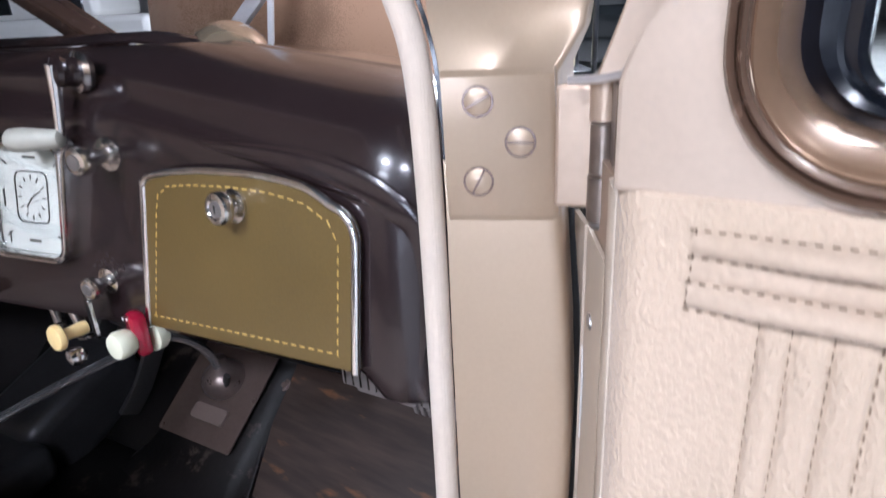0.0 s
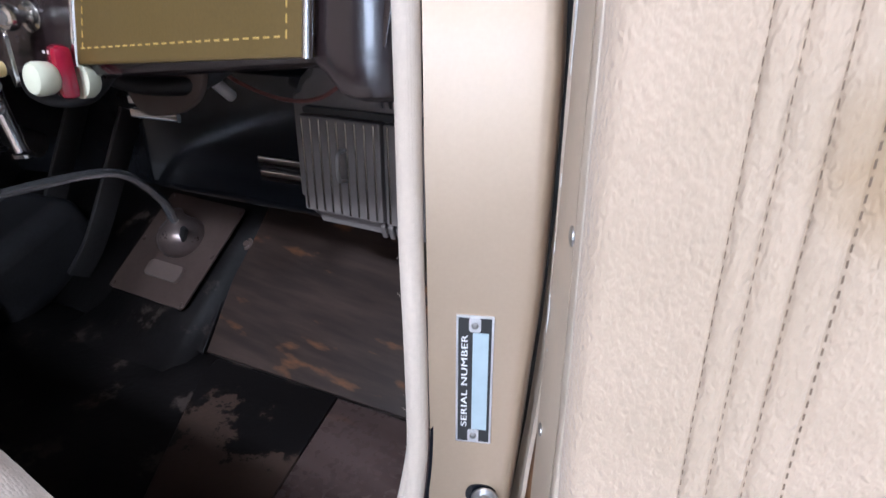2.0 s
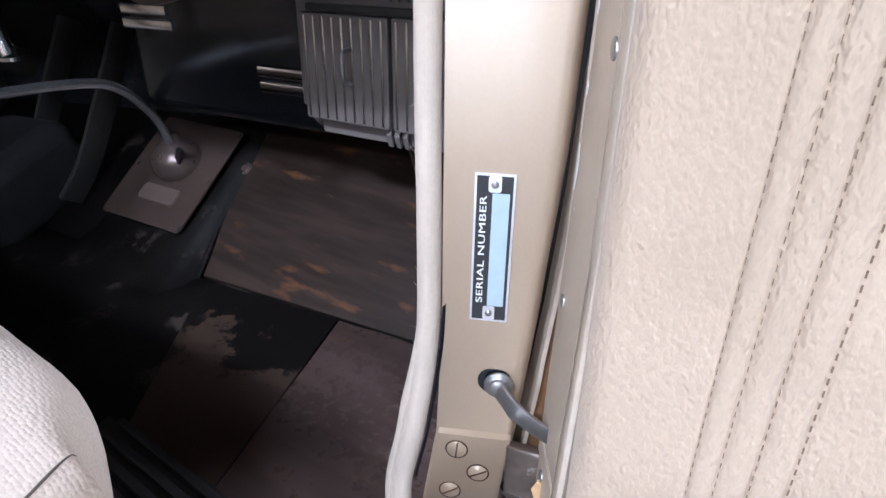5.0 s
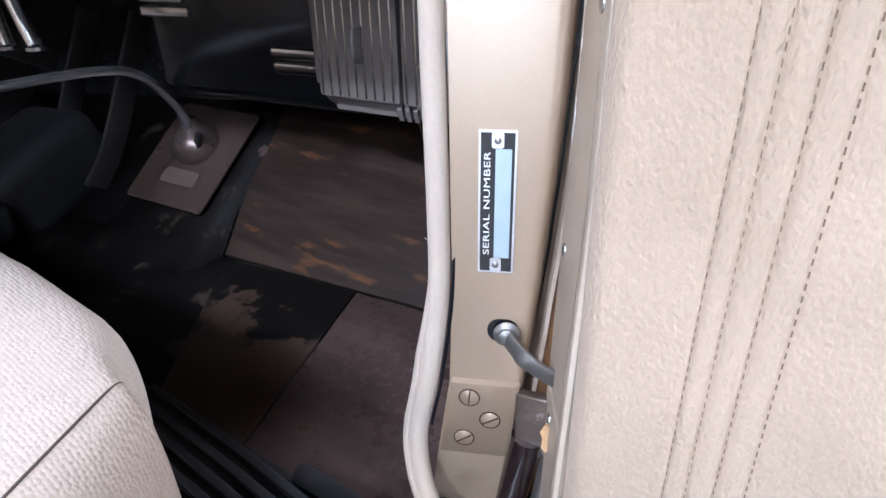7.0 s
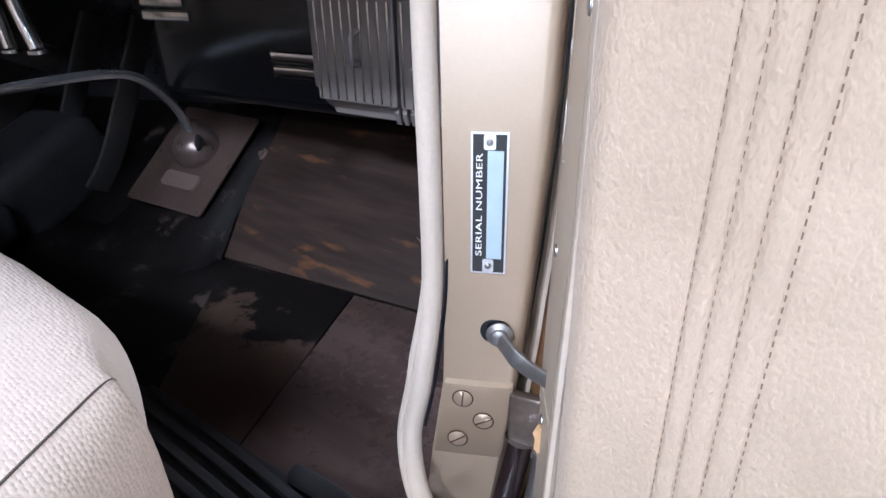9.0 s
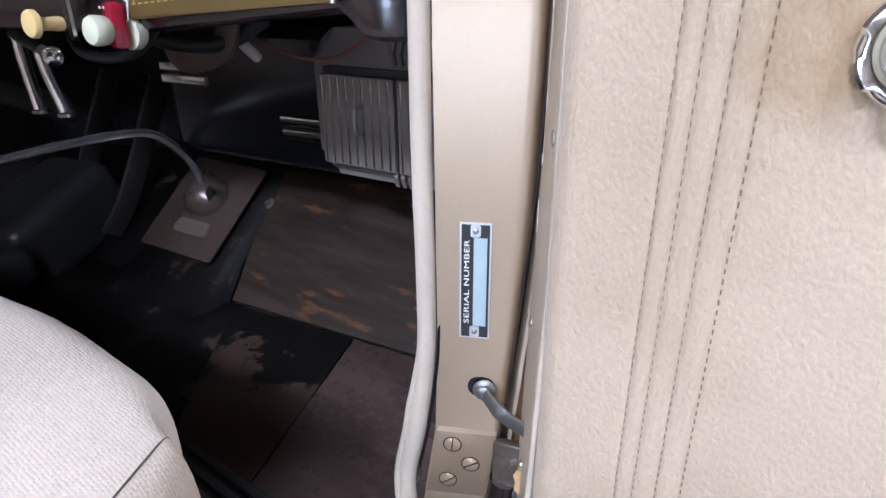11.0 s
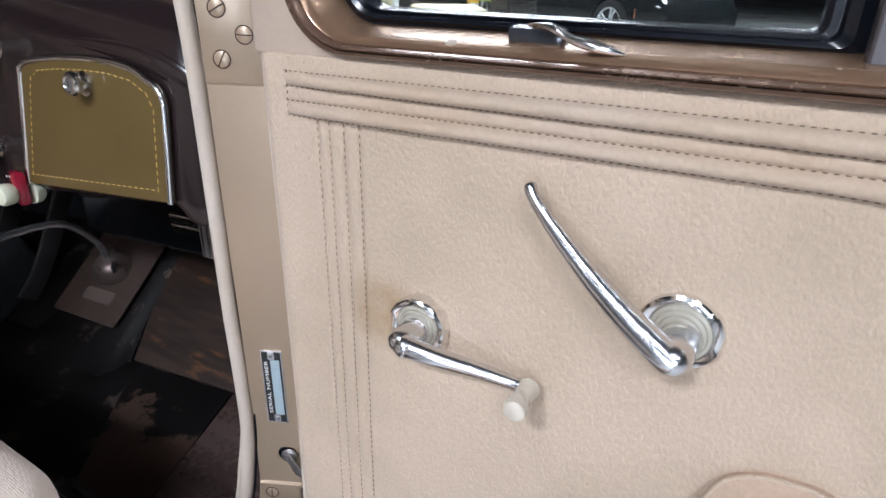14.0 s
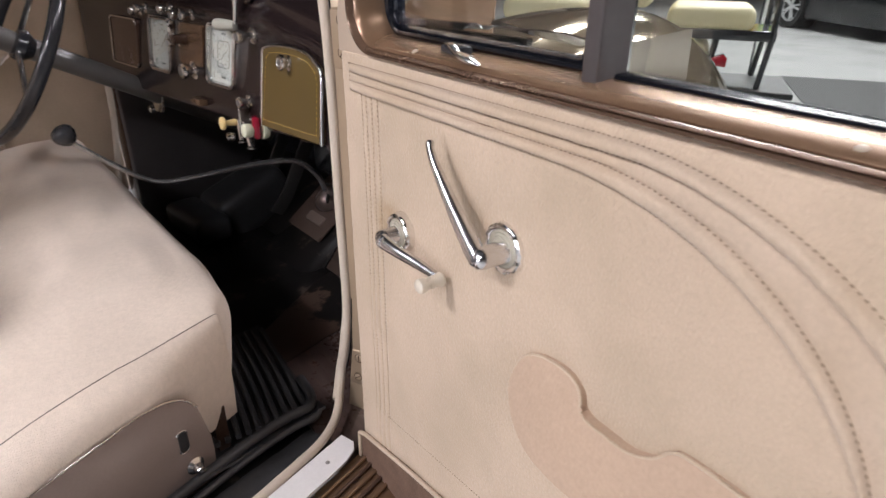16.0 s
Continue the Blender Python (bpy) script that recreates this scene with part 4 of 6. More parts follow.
knob = add("knob", lathe(kn, kd, [(0, 0.0125), (0.002, 0.0125), (0.003, 0.010), (0.0035, 0.006), (0.008, 0.006), (0.009, 0.0105), (0.011, 0.0125), (0.0155, 0.0125), (0.0175, 0.011), (0.018, 0.008), (0.0168, 0.007), (0.0165, 0)], 30), OLDCHROME, glove, "round chrome lock knob")
add("lock_cylinder", lathe(kn + kd * 0.0167, kd, [(0, 0.0062), (0.0008, 0.006), (0.001, 0)], 18), STEEL, knob)
add("key_slot", boxed(kn + kd * 0.0178, (0.001, 0.0008, 0.006)), INKSHADE, knob, smooth=False)


# instruments: silvered rounded dials in chrome frames
def dash_axes(x):
    sx = Vector((1, 0.2 if x < -0.46 else 0.02, 0)).normalized()
    sz = Vector((0.30 if x < -0.46 else 0.0, 0.06, 1)).normalized()
    return sx, sz, sx.cross(sz).normalized()


def instrument(xc, zc, w, h, clock):
    sx, sz, n = dash_axes(xc)
    o = dash_point(xc, zc, 0.0)
    g = add("clock" if clock else "gauge", slab(rounded(w * 0.9, h * 0.9, 0.010), 0.004, o + n * 0.004, sx, sz), DIAL, dash, "silvered dial behind glass", False)
    for k, (grow, lift, r) in enumerate(((1.0, 0.011, 0.016), (0.93, 0.0125, 0.013))):
        loop = [o + sx * a + sz * b + n * lift for a, b in rounded(w * grow, h * grow, r, 6)]
        bm = bmesh.new()
        rings = []
        for p, q in ((1.0, -0.012), (1.01, 0.0), (0.985, 0.003), (0.95, 0.002), (0.93, -0.006)):
            rings.append([bm.verts.new(o + (v - o - n * lift) * p + n * (lift + q)) for v in loop])
        for a, b in zip(rings, rings[1:]):
            for j in range(len(loop)):
                bm.faces.new((a[j], a[(j + 1) % len(loop)], b[(j + 1) % len(loop)], b[j]))
        add("bezel", bm, CHROME, g, "stepped chrome bezel")
    lift = 0.0046

    def mark(a, b, ww, hh, ang=0.0):
        m = Matrix((sx, sz, n)).transposed() @ Matrix.Rotation(radians(ang), 3, "Z")
        box(bm, o + sx * a + sz * b + n * lift, (ww, hh, 0.0006), m)

    bm = bmesh.new()
    if clock:
        f = rounded(w * 0.40, h * 0.42, 0.008, 5)
        loop = [(a * 1.0, b * 1.0 + 0.002) for a, b in f]
        for (a0, b0), (a1, b1) in zip(loop, loop[1:] + loop[:1]):
            mark((a0 + a1) / 2, (b0 + b1) / 2, math.hypot(a1 - a0, b1 - b0) + 0.0006, 0.0011, math.degrees(math.atan2(b1 - b0, a1 - a0)))
        for k in range(12):
            a = radians(30 * k)
            mark(w * 0.155 * math.sin(a), h * 0.165 * math.cos(a) + 0.002, 0.001, 0.0042, -30 * k)
        mark(-0.004, -0.003, 0.0012, 0.013, 140)
        mark(0.005, 0.005, 0.001, 0.016, -60)
    for k in range(2):
        s = (-1, 1)[k]
        mark(s * w * 0.33, h * 0.30, 0.010, 0.0012, s * 35)
        mark(s * w * 0.33, -h * 0.31, 0.010, 0.0012, -s * 35)
        mark(s * w * 0.36, 0.0, 0.0016, 0.018)
        mark(s * w * 0.33, -h * 0.34, 0.0012, 0.012)
    mark(0, h * 0.34, 0.016, 0.002)
    mark(0, -h * 0.35, 0.016, 0.003)
    if not clock:
        for k in range(11):
            a = radians(-120 + 24 * k)
            mark(w * 0.26 * math.sin(a), h * 0.26 * math.cos(a), 0.0012, 0.006, -math.degrees(a))
        mark(0.006, 0.006, 0.0012, 0.036, -45)
    tagged(add("dial_marks", bm, INKSHADE, g, "dark dial marks and pointers", False), kind="stuff")
    pane = add("pane", slab(rounded(w * 0.9, h * 0.9, 0.010), 0.001, o + n * 0.009, sx, sz), DIALGLASS, g, "clear dial glass", False)
    pane.visible_shadow = False


instrument(-0.573, 1.028, 0.108, 0.124, True)
instrument(-0.832, 1.024, 0.108, 0.124, False)


def pull_knob(x, z, mat=OLDCHROME, r=0.0095, reach=0.026):
    o = dash_point(x, z, 0)
    d = dash_axes(x)[2]
    k = add("dash_knob", lathe(o, d, [(0, r * 1.15), (0.002, r * 1.15), (0.0035, r * 0.8), (0.004, r * 0.5), (reach * 0.55, r * 0.5), (reach * 0.62, r * 0.9), (reach * 0.8, r), (reach * 0.95, r * 0.85), (reach, r * 0.4), (reach, 0)], 22), mat, dash, "small round dash knob")
    add("cap", lathe(o + d * reach, d, [(-0.001, r * 0.55), (0.0006, r * 0.5), (0.001, 0)], 16), STEEL, k)
    return k


pull_knob(-0.470, 1.073, OLDCHROME, 0.0125, 0.034)
pull_knob(-0.502, 0.955, OLDCHROME, 0.0105, 0.024)
for x, z in ((-0.735, 1.09), (-0.785, 1.098), (-0.935, 1.085), (-0.905, 1.092), (-0.76, 1.035), (-0.69, 1.092)):
    pull_knob(x, z)
pull_knob(-0.708, 0.985, CHROME, 0.016, 0.03)
sx, sz, n = dash_axes(-0.71)
add("centre_panel", slab(rounded(0.105, 0.085, 0.006), 0.008, dash_point(-0.708, 1.035, 0.003), sx, sz, 0.002), BRONZE, dash, "brown metal centre panel")
add("panel_knob", lathe(dash_point(-0.725, 1.045, 0.004), n, [(0, 0.012), (0.004, 0.012), (0.012, 0.009), (0.026, 0.009), (0.028, 0.006), (0.028, 0)], 20), BEAD, dash, "brown bakelite knob")
add("driver_panel", slab(rounded(0.155, 0.115, 0.012), 0.008, dash_point(-1.045, 1.01, 0.004), sx, sz, 0.002), BEAD, dash, "brown covered panel")
add("driver_panel_bead", tube([dash_point(-1.045, 1.01, 0.005) + sx * a + sz * b for a, b in rounded(0.155, 0.115, 0.012)] , 0.002, 8, up=(0, -1, 0)), OLDCHROME, dash, "thin bright bead")
add("lower_switch", boxed(dash_point(-0.69, 0.925, 0.006), (0.045, 0.02, 0.014), turn_z(11), 0.004), BRONZE, dash, "brown switch plate under the dials")

# windscreen winder on the upper dash
wind = thing("windscreen_crank", "chrome windscreen winder crank with a grey grip", "crank", dash_point(-0.475, 1.135, 0))
o = dash_point(-0.492, 1.098, 0) + Vector((0, 0.014, 0.040))
add("boss", lathe(o, (-0.15, -1, 0.1), [(0, 0.016), (0.006, 0.016), (0.010, 0.012), (0.018, 0.011), (0.022, 0.013), (0.026, 0.012), (0.028, 0.007)], 24), DASH, wind, "plum brown boss")
add("ring", lathe(o, (-0.15, -1, 0.1), [(0.004, 0.0168), (0.009, 0.0168), (0.010, 0.013)], 24), CHROME, wind)
e0 = o + Vector((-0.003, -0.025, 0.002))
e1 = e0 + Vector((-0.006, -0.006, -0.052))
add("arm", tube([e0 + Vector((0, 0, 0.006)), e0.lerp(e1, 0.5), e1], 0.0042, 12, [1.5, 1.0, 0.8], up=(1, 0, 0)), CHROME, wind, "slim chrome arm")
add("grip", lathe(e1 + Vector((0.004, 0, 0)), (-1, -0.55, 0), [(0, 0.004), (0.002, 0.007), (0.014, 0.0085), (0.036, 0.0105), (0.046, 0.0095), (0.050, 0.006), (0.051, 0)], 22), GREYKNOB, wind, "grey green plastic grip")

# pulls hung under the dash
pulls = thing("ivory_pull_control", "aged ivory pull knob on a chrome bracket below the dash", "pull knob", (-0.510, 0.27, 0.92))
o = Vector((-0.5105, 0.243, 0.918))
d = Vector((0.08, -0.99, 0.06)).normalized()
add("knob", lathe(o, d, [(-0.022, 0.006), (-0.018, 0.0065), (-0.007, 0.0055), (-0.002, 0.0062), (0, 0.0100), (0.002, 0.0121), (0.005, 0.0121), (0.007, 0.0110), (0.008, 0.0070), (0.0082, 0)], 26), IVORY, pulls, "round aged ivory knob")
add("bracket", slab(rounded(0.020, 0.046, 0.008), 0.003, o - d * 0.028 + Vector((0, 0, 0.008)), (0.96, -0.25, 0), (0, 0, 1), 0.0008), OLDCHROME, pulls, "chrome tab bracket")
add("joint", lathe((-0.521, 0.262, 0.889), (0, -1, 0), [(0, 0.004), (0.003, 0.008), (0.009, 0.0095), (0.015, 0.007), (0.017, 0)], 20), CHROME, pulls)
tubes = thing("brake_release_tubes", "pair of chrome tubes hanging below the dash", "tubes", (-0.82, 0.372, 0.86))
for top, low in (((-0.800, 0.366, 0.866), (-0.777, 0.369, 0.789)), ((-0.878, 0.376, 0.880), (-0.863, 0.374, 0.783))):
    a, b = Vector(top), Vector(low)
    add("tube", tube(smooth_line([a, a.lerp(b, 0.4) + Vector((-0.003, 0, 0)), b], 6), 0.0085, 14), CHROME, tubes, "bright chrome tube")
    add("tube_foot", lathe(b, (0, 0, -1), [(0, 0.0088), (0.001, 0.012), (0.005, 0.012), (0.006, 0)], 16), CHROME, tubes)
add("crossbar", tube([(-0.89, 0.377, 0.882), (-0.79, 0.365, 0.868)], 0.007, 12), STEEL, tubes)
wp = thing("white_pull_control", "white pull knob on a dark red housing below the dash", "pull knob", (-0.455, 0.28, 0.92))
o = Vector((-0.4555, 0.2668, 0.913))
add("knob", lathe(o + d * 0.002, d, [(-0.010, 0.0105), (-0.007, 0.0122), (-0.001, 0.0128), (0.003, 0.0128), (0.006, 0.0112), (0.0075, 0.006), (0.0078, 0)], 26), WHITE, wp, "round white knob")
add("housing", boxed(o - d * 0.017 + Vector((0, 0, 0.004)), (0.025, 0.014, 0.040), turn_z(-14), 0.005), RED, wp, "dark red plastic housing")
bm = bmesh.new()
for k in range(4):
    box(bm, o - d * 0.0096 + Vector((-0.008 + 0.0045 * k, 0.001 * k, 0.0185)), (0.0028, 0.001, 0.002), turn_z(-14))
add("worn_letters", bm, LETTER, wp, "tiny worn white marks", False)
add("rear_cap", lathe(o - d * 0.025 + Vector((0.004, 0, -0.003)), -d, [(0, 0.0138), (0.008, 0.0138), (0.012, 0.011), (0.0125, 0)], 22), WHITE, wp, "white rear cap")
add("stem", lathe(o - d * 0.038, -d, [(0, 0.004), (0.02, 0.003)], 10), OLDCHROME, wp)

# ---- heater under the dash ----
heater = thing("heater", "black heater box with grey ribbed doors and chrome strips", "heater", (-0.45, 0.55, 0.70))
add("case", boxed((-0.595, 0.585, 0.800), (0.36, 0.10, 0.190), turn_z(7), 0.016, 3), HEATERBLACK, heater, "glossy black steel case")
HN = Vector((0.07, -1, 0)).normalized()
HX = Vector((1, 0.07, 0)).normalized()
H0 = Vector((-0.33, 0.5155, 0.80))
add("grey_body", slab(rounded(0.245, 0.176, (0.012, 0.034, 0.028, 0.012), 6, cx=-0.005, cy=0.0110), 0.085, H0 + Vector((0, 0.012, 0)), HX, (0, 0, 1), 0.012), GREYPAINT, heater, "grey brown ribbed metal housing")
for side, cx, hx in (("left", -0.0555, -0.018), ("right", 0.056, 0.018)):
    leaf = add("flap_door", slab(rounded(0.107, 0.108, 0.003, 2), 0.010, H0 + HX * cx + Vector((0, 0, -0.005)) + HN * 0.004, HX, (0, 0, 1), 0.0015), GREYPAINT, heater, "grey flap door with raised ribs", False)
    for k in range(9):
        xr = cx - 0.0475 + 0.0118 * k
        add("rib", sweep([H0 + HX * xr + Vector((0, 0, -0.056)) + HN * 0.0045, H0 + HX * xr + Vector((0, 0, 0.046)) + HN * 0.0045], rounded(0.0018, 0.0028, 0.0006, 2), up=(1, 0, 0)), OLDCHROME, leaf)
    hb = H0 + HX * (cx + 0.008) + HN * 0.005
    add("handle", tube(smooth_line([hb + Vector((0, 0, -0.017)), hb + HN * 0.010 + Vector((0, 0, -0.014)), hb + HN * 0.012, hb + HN * 0.010 + Vector((0, 0, 0.014)), hb + Vector((0, 0, 0.017))], 5), 0.0023, 10, up=(1, 0, 0)), STEEL, leaf, "small steel loop handle")
# No opening is cut: a black strip paints the shade in the gap.
add("vent_gap_shade", slab(rounded(0.214, 0.007, 0.003), 0.008, H0 + Vector((0, 0.003, 0.0535)), HX, (0, 0, 1)), INKSHADE, heater, "black strip for the shade in the gap above the flap doors", False)
for zz in (0.0745, -0.0665):
    for k in range(3):
        xr = -0.008 + 0.010 * k
        add("clip_band", sweep([H0 + HX * xr + Vector((0, 0.008, zz - 0.012)), H0 + HX * xr + Vector((0, 0.004, zz)), H0 + HX * xr + Vector((0, 0.012, zz + 0.018))], rounded(0.0035, 0.006, 0.001, 2), up=(1, 0, 0)), GREYPAINT, heater)
C0 = Vector((-0.595, 0.5345, 0.80))
CX = Vector((0.9925, 0.122, 0))
for xc, zc, ln in ((0.097, -0.0265, 0.104), (0.099, -0.0445, 0.104), (-0.135, 0.034, 0.080), (-0.131, 0.016, 0.088)):
    c = C0 + CX * xc + Vector((0, 0, zc))
    add("chrome_strip", sweep([c - CX * ln / 2, c + CX * ln / 2], rounded(0.007, 0.0150, 0.003, 3)), CHROME, heater, "narrow chrome strip")
cables = thing("under_dash_wiring", "loose wires and a bare connector hanging below the dash", "wiring", (-0.40, 0.40, 0.90))
add("red_wire", tube(smooth_line([(-0.54, 0.47, 0.915), (-0.50, 0.475, 0.885), (-0.44, 0.485, 0.868), (-0.39, 0.49, 0.872), (-0.34, 0.49, 0.90)], 8), 0.0022, 8), material("brown_red_wire", (0.20, 0.075, 0.06), rough=0.45), cables, "thin brown red wire")
add("black_hose", tube(smooth_line([(-0.60, 0.36, 0.93), (-0.54, 0.37, 0.895), (-0.47, 0.40, 0.890), (-0.43, 0.43, 0.915)], 8), 0.009, 10), RUBBER, cables, "black rubber hose")
add("connector", tube([(-0.518, 0.456, 0.890), (-0.524, 0.490, 0.862)], 0.0065, 12), SILLALU, cables, "bare aluminium connector")
add("black_cable", tube(smooth_line([(-0.70, 0.36, 0.92), (-0.62, 0.33, 0.880), (-0.52, 0.33, 0.884), (-0.46, 0.34, 0.93)], 8), 0.006, 10), RUBBER, cables)
add("loop_bracket", sweep(smooth_line([(-0.452, 0.40, 0.925), (-0.455, 0.40, 0.908), (-0.466, 0.40, 0.889), (-0.494, 0.40, 0.876), (-0.538, 0.40, 0.870), (-0.556, 0.40, 0.880), (-0.553, 0.40, 0.902), (-0.530, 0.40, 0.925)], 6), rounded(0.030, 0.007, 0.002, 2), up=(0, -1, 0)), PLATEBROWN, cables, "curved brown metal loop bracket")
add("clip", slab(rounded(0.07, 0.022, 0.005), 0.004, (-0.52, 0.40, 0.895), (1, 0.3, 0), (0, 0.5, 1)), PLATEBROWN, cables, "brown metal bracket")

# ---- driver's side: pedals, hump cover, column, wheel ----
PEDALGREY = material("dark_grey_pedal_steel", (0.060, 0.058, 0.058), rough=0.45, metal=0.3, vary=0.2)
pedals = thing("pedal_arms", "dark steel clutch and brake pedal arms", "pedals", (-0.93, 0.50, 0.6))
for x0 in (-0.90, -1.05):
    add("arm", sweep(smooth_line([(x0 + 0.03, 0.57, 0.80), (x0 + 0.02, 0.53, 0.71), (x0 - 0.01, 0.49, 0.60), (x0 - 0.03, 0.46, 0.545)], 6), rounded(0.036, 0.010, 0.003, 2), up=(1, 0, 0)), PEDALGREY, pedals, "flat dark steel arm")
    if x0 < -1:
        add("pad", boxed((x0 - 0.012, 0.455, 0.585), (0.062, 0.016, 0.066), Matrix.Rotation(radians(-35), 3, "X"), 0.006), RUBBER, pedals, "black rubber pedal pad")
box_cover = thing("floor_hump_cover", "black rubber covered hump on the driver's floor", "floor cover", (-1.03, 0.40, FLOOR))
add("cover", boxed((-1.045, 0.42, 0.560), (0.17, 0.22, 0.13), Matrix.Rotation(radians(22), 3, "X") @ turn_z(6), 0.030, 4), MATRUBBER, box_cover)
add("cover_flap", boxed((-1.02, 0.27, 0.535), (0.22, 0.10, 0.07), turn_z(10), 0.022, 4), MATRUBBER, box_cover, "wrinkled rubber flap")
column = thing("steering_column", "grey painted steering column with a bracket", "steering column", (-1.02, 0.2, 0.90))
add("tube", tube([(-0.968, -0.08, 1.050), (-1.084, 0.52, 0.727)], 0.023, 20), material("grey_column_paint", (0.11, 0.105, 0.10), rough=0.35, vary=0.12, coat=0.3), column, "grey painted tube")
add("bracket", slab(rounded(0.05, 0.05, 0.01), 0.006, (-1.03, 0.225, 0.865), (0.98, 0.19, 0), (0, 0.14, 1), 0.002), OLDCHROME, column, "chrome clamp under the dash")
add("bracket_nut", lathe((-1.03, 0.215, 0.848), (0, -1, 0), [(0, 0.010), (0.010, 0.010), (0.014, 0.006), (0.015, 0)], 12), CHROME, column)
wheel = thing("steering_wheel", "black steering wheel with steel spokes and horn ring", "steering wheel", (-0.971, -0.06, 1.038))
ax = Vector((-0.950 + 1.084, -0.17 - 0.52, 1.098 - 0.727)).normalized()
ws, wu, wd = frame_of(ax)
wc = Vector((-0.966, -0.035, 1.026))
ring = [wc + (ws * math.cos(2 * math.pi * k / 48) + wu * math.sin(2 * math.pi * k / 48)) * 0.205 for k in range(49)]
bm = bmesh.new()
prev = None
first = None
for k in range(48):
    rad = (ring[k] - wc).normalized()
    loop = [bm.verts.new(ring[k] + (rad * math.cos(a) + wd * math.sin(a)) * 0.0135) for a in [2 * math.pi * j / 12 for j in range(12)]]
    if prev:
        for j in range(12):
            bm.faces.new((prev[j], prev[(j + 1) % 12], loop[(j + 1) % 12], loop[j]))
    else:
        first = loop
    prev = loop
for j in range(12):
    bm.faces.new((prev[j], prev[(j + 1) % 12], first[(j + 1) % 12], first[j]))
add("rim", bm, BLACK, wheel, "black hard rubber rim")
add("hub", lathe(wc - wd * 0.03, wd, [(0, 0.02), (0.02, 0.035), (0.035, 0.03), (0.04, 0)], 24), BLACK, wheel)
for k in range(3):
    a = radians(90 + 120 * k)
    add("spoke", tube([wc + (ws * math.cos(a) + wu * math.sin(a)) * 0.03, wc + (ws * math.cos(a) + wu * math.sin(a)) * 0.2], 0.006, 8), CHROME, wheel)
structure("cabin_back", boxed((-0.60, -0.93, 0.80), (1.44, 0.04, 0.72), turn_z(9), 0.01), CHARCOAL, "plain dark panel behind the seat", "wall")
structure("kick_panel", boxed((-1.27, 0.43, 0.80), (0.02, 0.56, 0.62), turn_z(14), 0.004), CHARCOAL, "charcoal kick panel on the driver's side", "wall")

dd = thing("driver_door", "closed driver's door with a beige cloth panel", "car door", (-1.37, -0.25, 0.8))
add("panel", boxed((-1.375, -0.30, 0.86), (0.05, 0.92, 0.66), turn_z(3), 0.012), CLOTH, dd, "beige cloth door panel")
add("armrest_pocket", boxed((-1.345, -0.33, 0.72), (0.03, 0.42, 0.16), turn_z(3), 0.012), CLOTH, dd)
add("window_rail", boxed((-1.37, -0.30, 1.205), (0.06, 0.95, 0.04), turn_z(3), 0.012), BRONZE, dd, "bronze brown window rail")
add("crank", tube([(-1.335, -0.05, 1.0), (-1.325, -0.13, 1.02)], 0.006, 10), CHROME, dd)
dp = thing("driver_pillar", "cream trimmed driver's side door pillar", "pillar", (-1.33, 0.15, 0.9), "", "structure")
add("post", boxed((-1.335, 0.185, 1.05), (0.06, 0.05, 1.15), turn_z(10), 0.01), BEAD, dp)
add("windlace", tube(smooth_line([(-1.305, 0.155, 1.55), (-1.30, 0.155, 1.1), (-1.295, 0.15, 0.8), (-1.29, 0.12, 0.56)], 8), 0.008, 12), LACE, dp, "cream windlace cord")


# Unseen roof sheet, added to block lamp light; its edge sets the cabin's shade.
def roof_point(u, v):
    x = -1.40 + 0.97 * u
    return (x + 0.19 * 0.9 * (0.5 - v), -1.02 + 1.10 * v, 1.66 + 0.06 * math.sin(math.pi * u) + 0.02 * math.sin(math.pi * v))


structure("cabin_shade_roof", thicken(grid(16, 12, roof_point), 0.03), RIB, "unseen beige cloth roof sheet added to shade the cabin", "roof", True)

# ---- bench seat ----
SEAM = material("seam_thread", (0.12, 0.10, 0.085), rough=0.9, vary=0.15)
seat = thing("bench_seat", "cream woven cloth bench seat on a tan metal base", "seat", (-0.6, -0.2, FLOOR))
SF = Vector((-0.161, 0.101, 0.740))


def seat_top(x_run, y_run):
    """Top of the cushion; x_run metres in from the seam, y_run metres back from the front seam."""
    p = SF + SD * y_run + Vector((-0.997, -0.077, 0)) * x_run
    crown = 0.030 * math.sin(math.pi * min(1, max(0, y_run) / 0.5)) + 0.028 * min(1, x_run / 0.12) + 0.006 * noise.noise((x_run * 5, y_run * 5, 1.7)) + 0.007 * noise.noise((x_run * 9 + y_run * 4, y_run * 16, 3.1)) * min(1.0, x_run / 0.25)
    p.z = 0.738 - 0.2 * y_run * 0.97 + crown * min(1, (0.15 + y_run) / 0.2)
    return p


SIDE_DROP, ROUND = 0.182, 0.042
PLATE_TOP = [(0.0, 0.60), (0.041, 0.603), (0.0495, 0.632), (0.0635, 0.652), (0.0864, 0.6648), (0.110, 0.669), (0.133, 0.6698), (0.1636, 0.665), (0.20, 0.660), (0.2585, 0.652), (0.36, 0.637), (0.56, 0.600)]


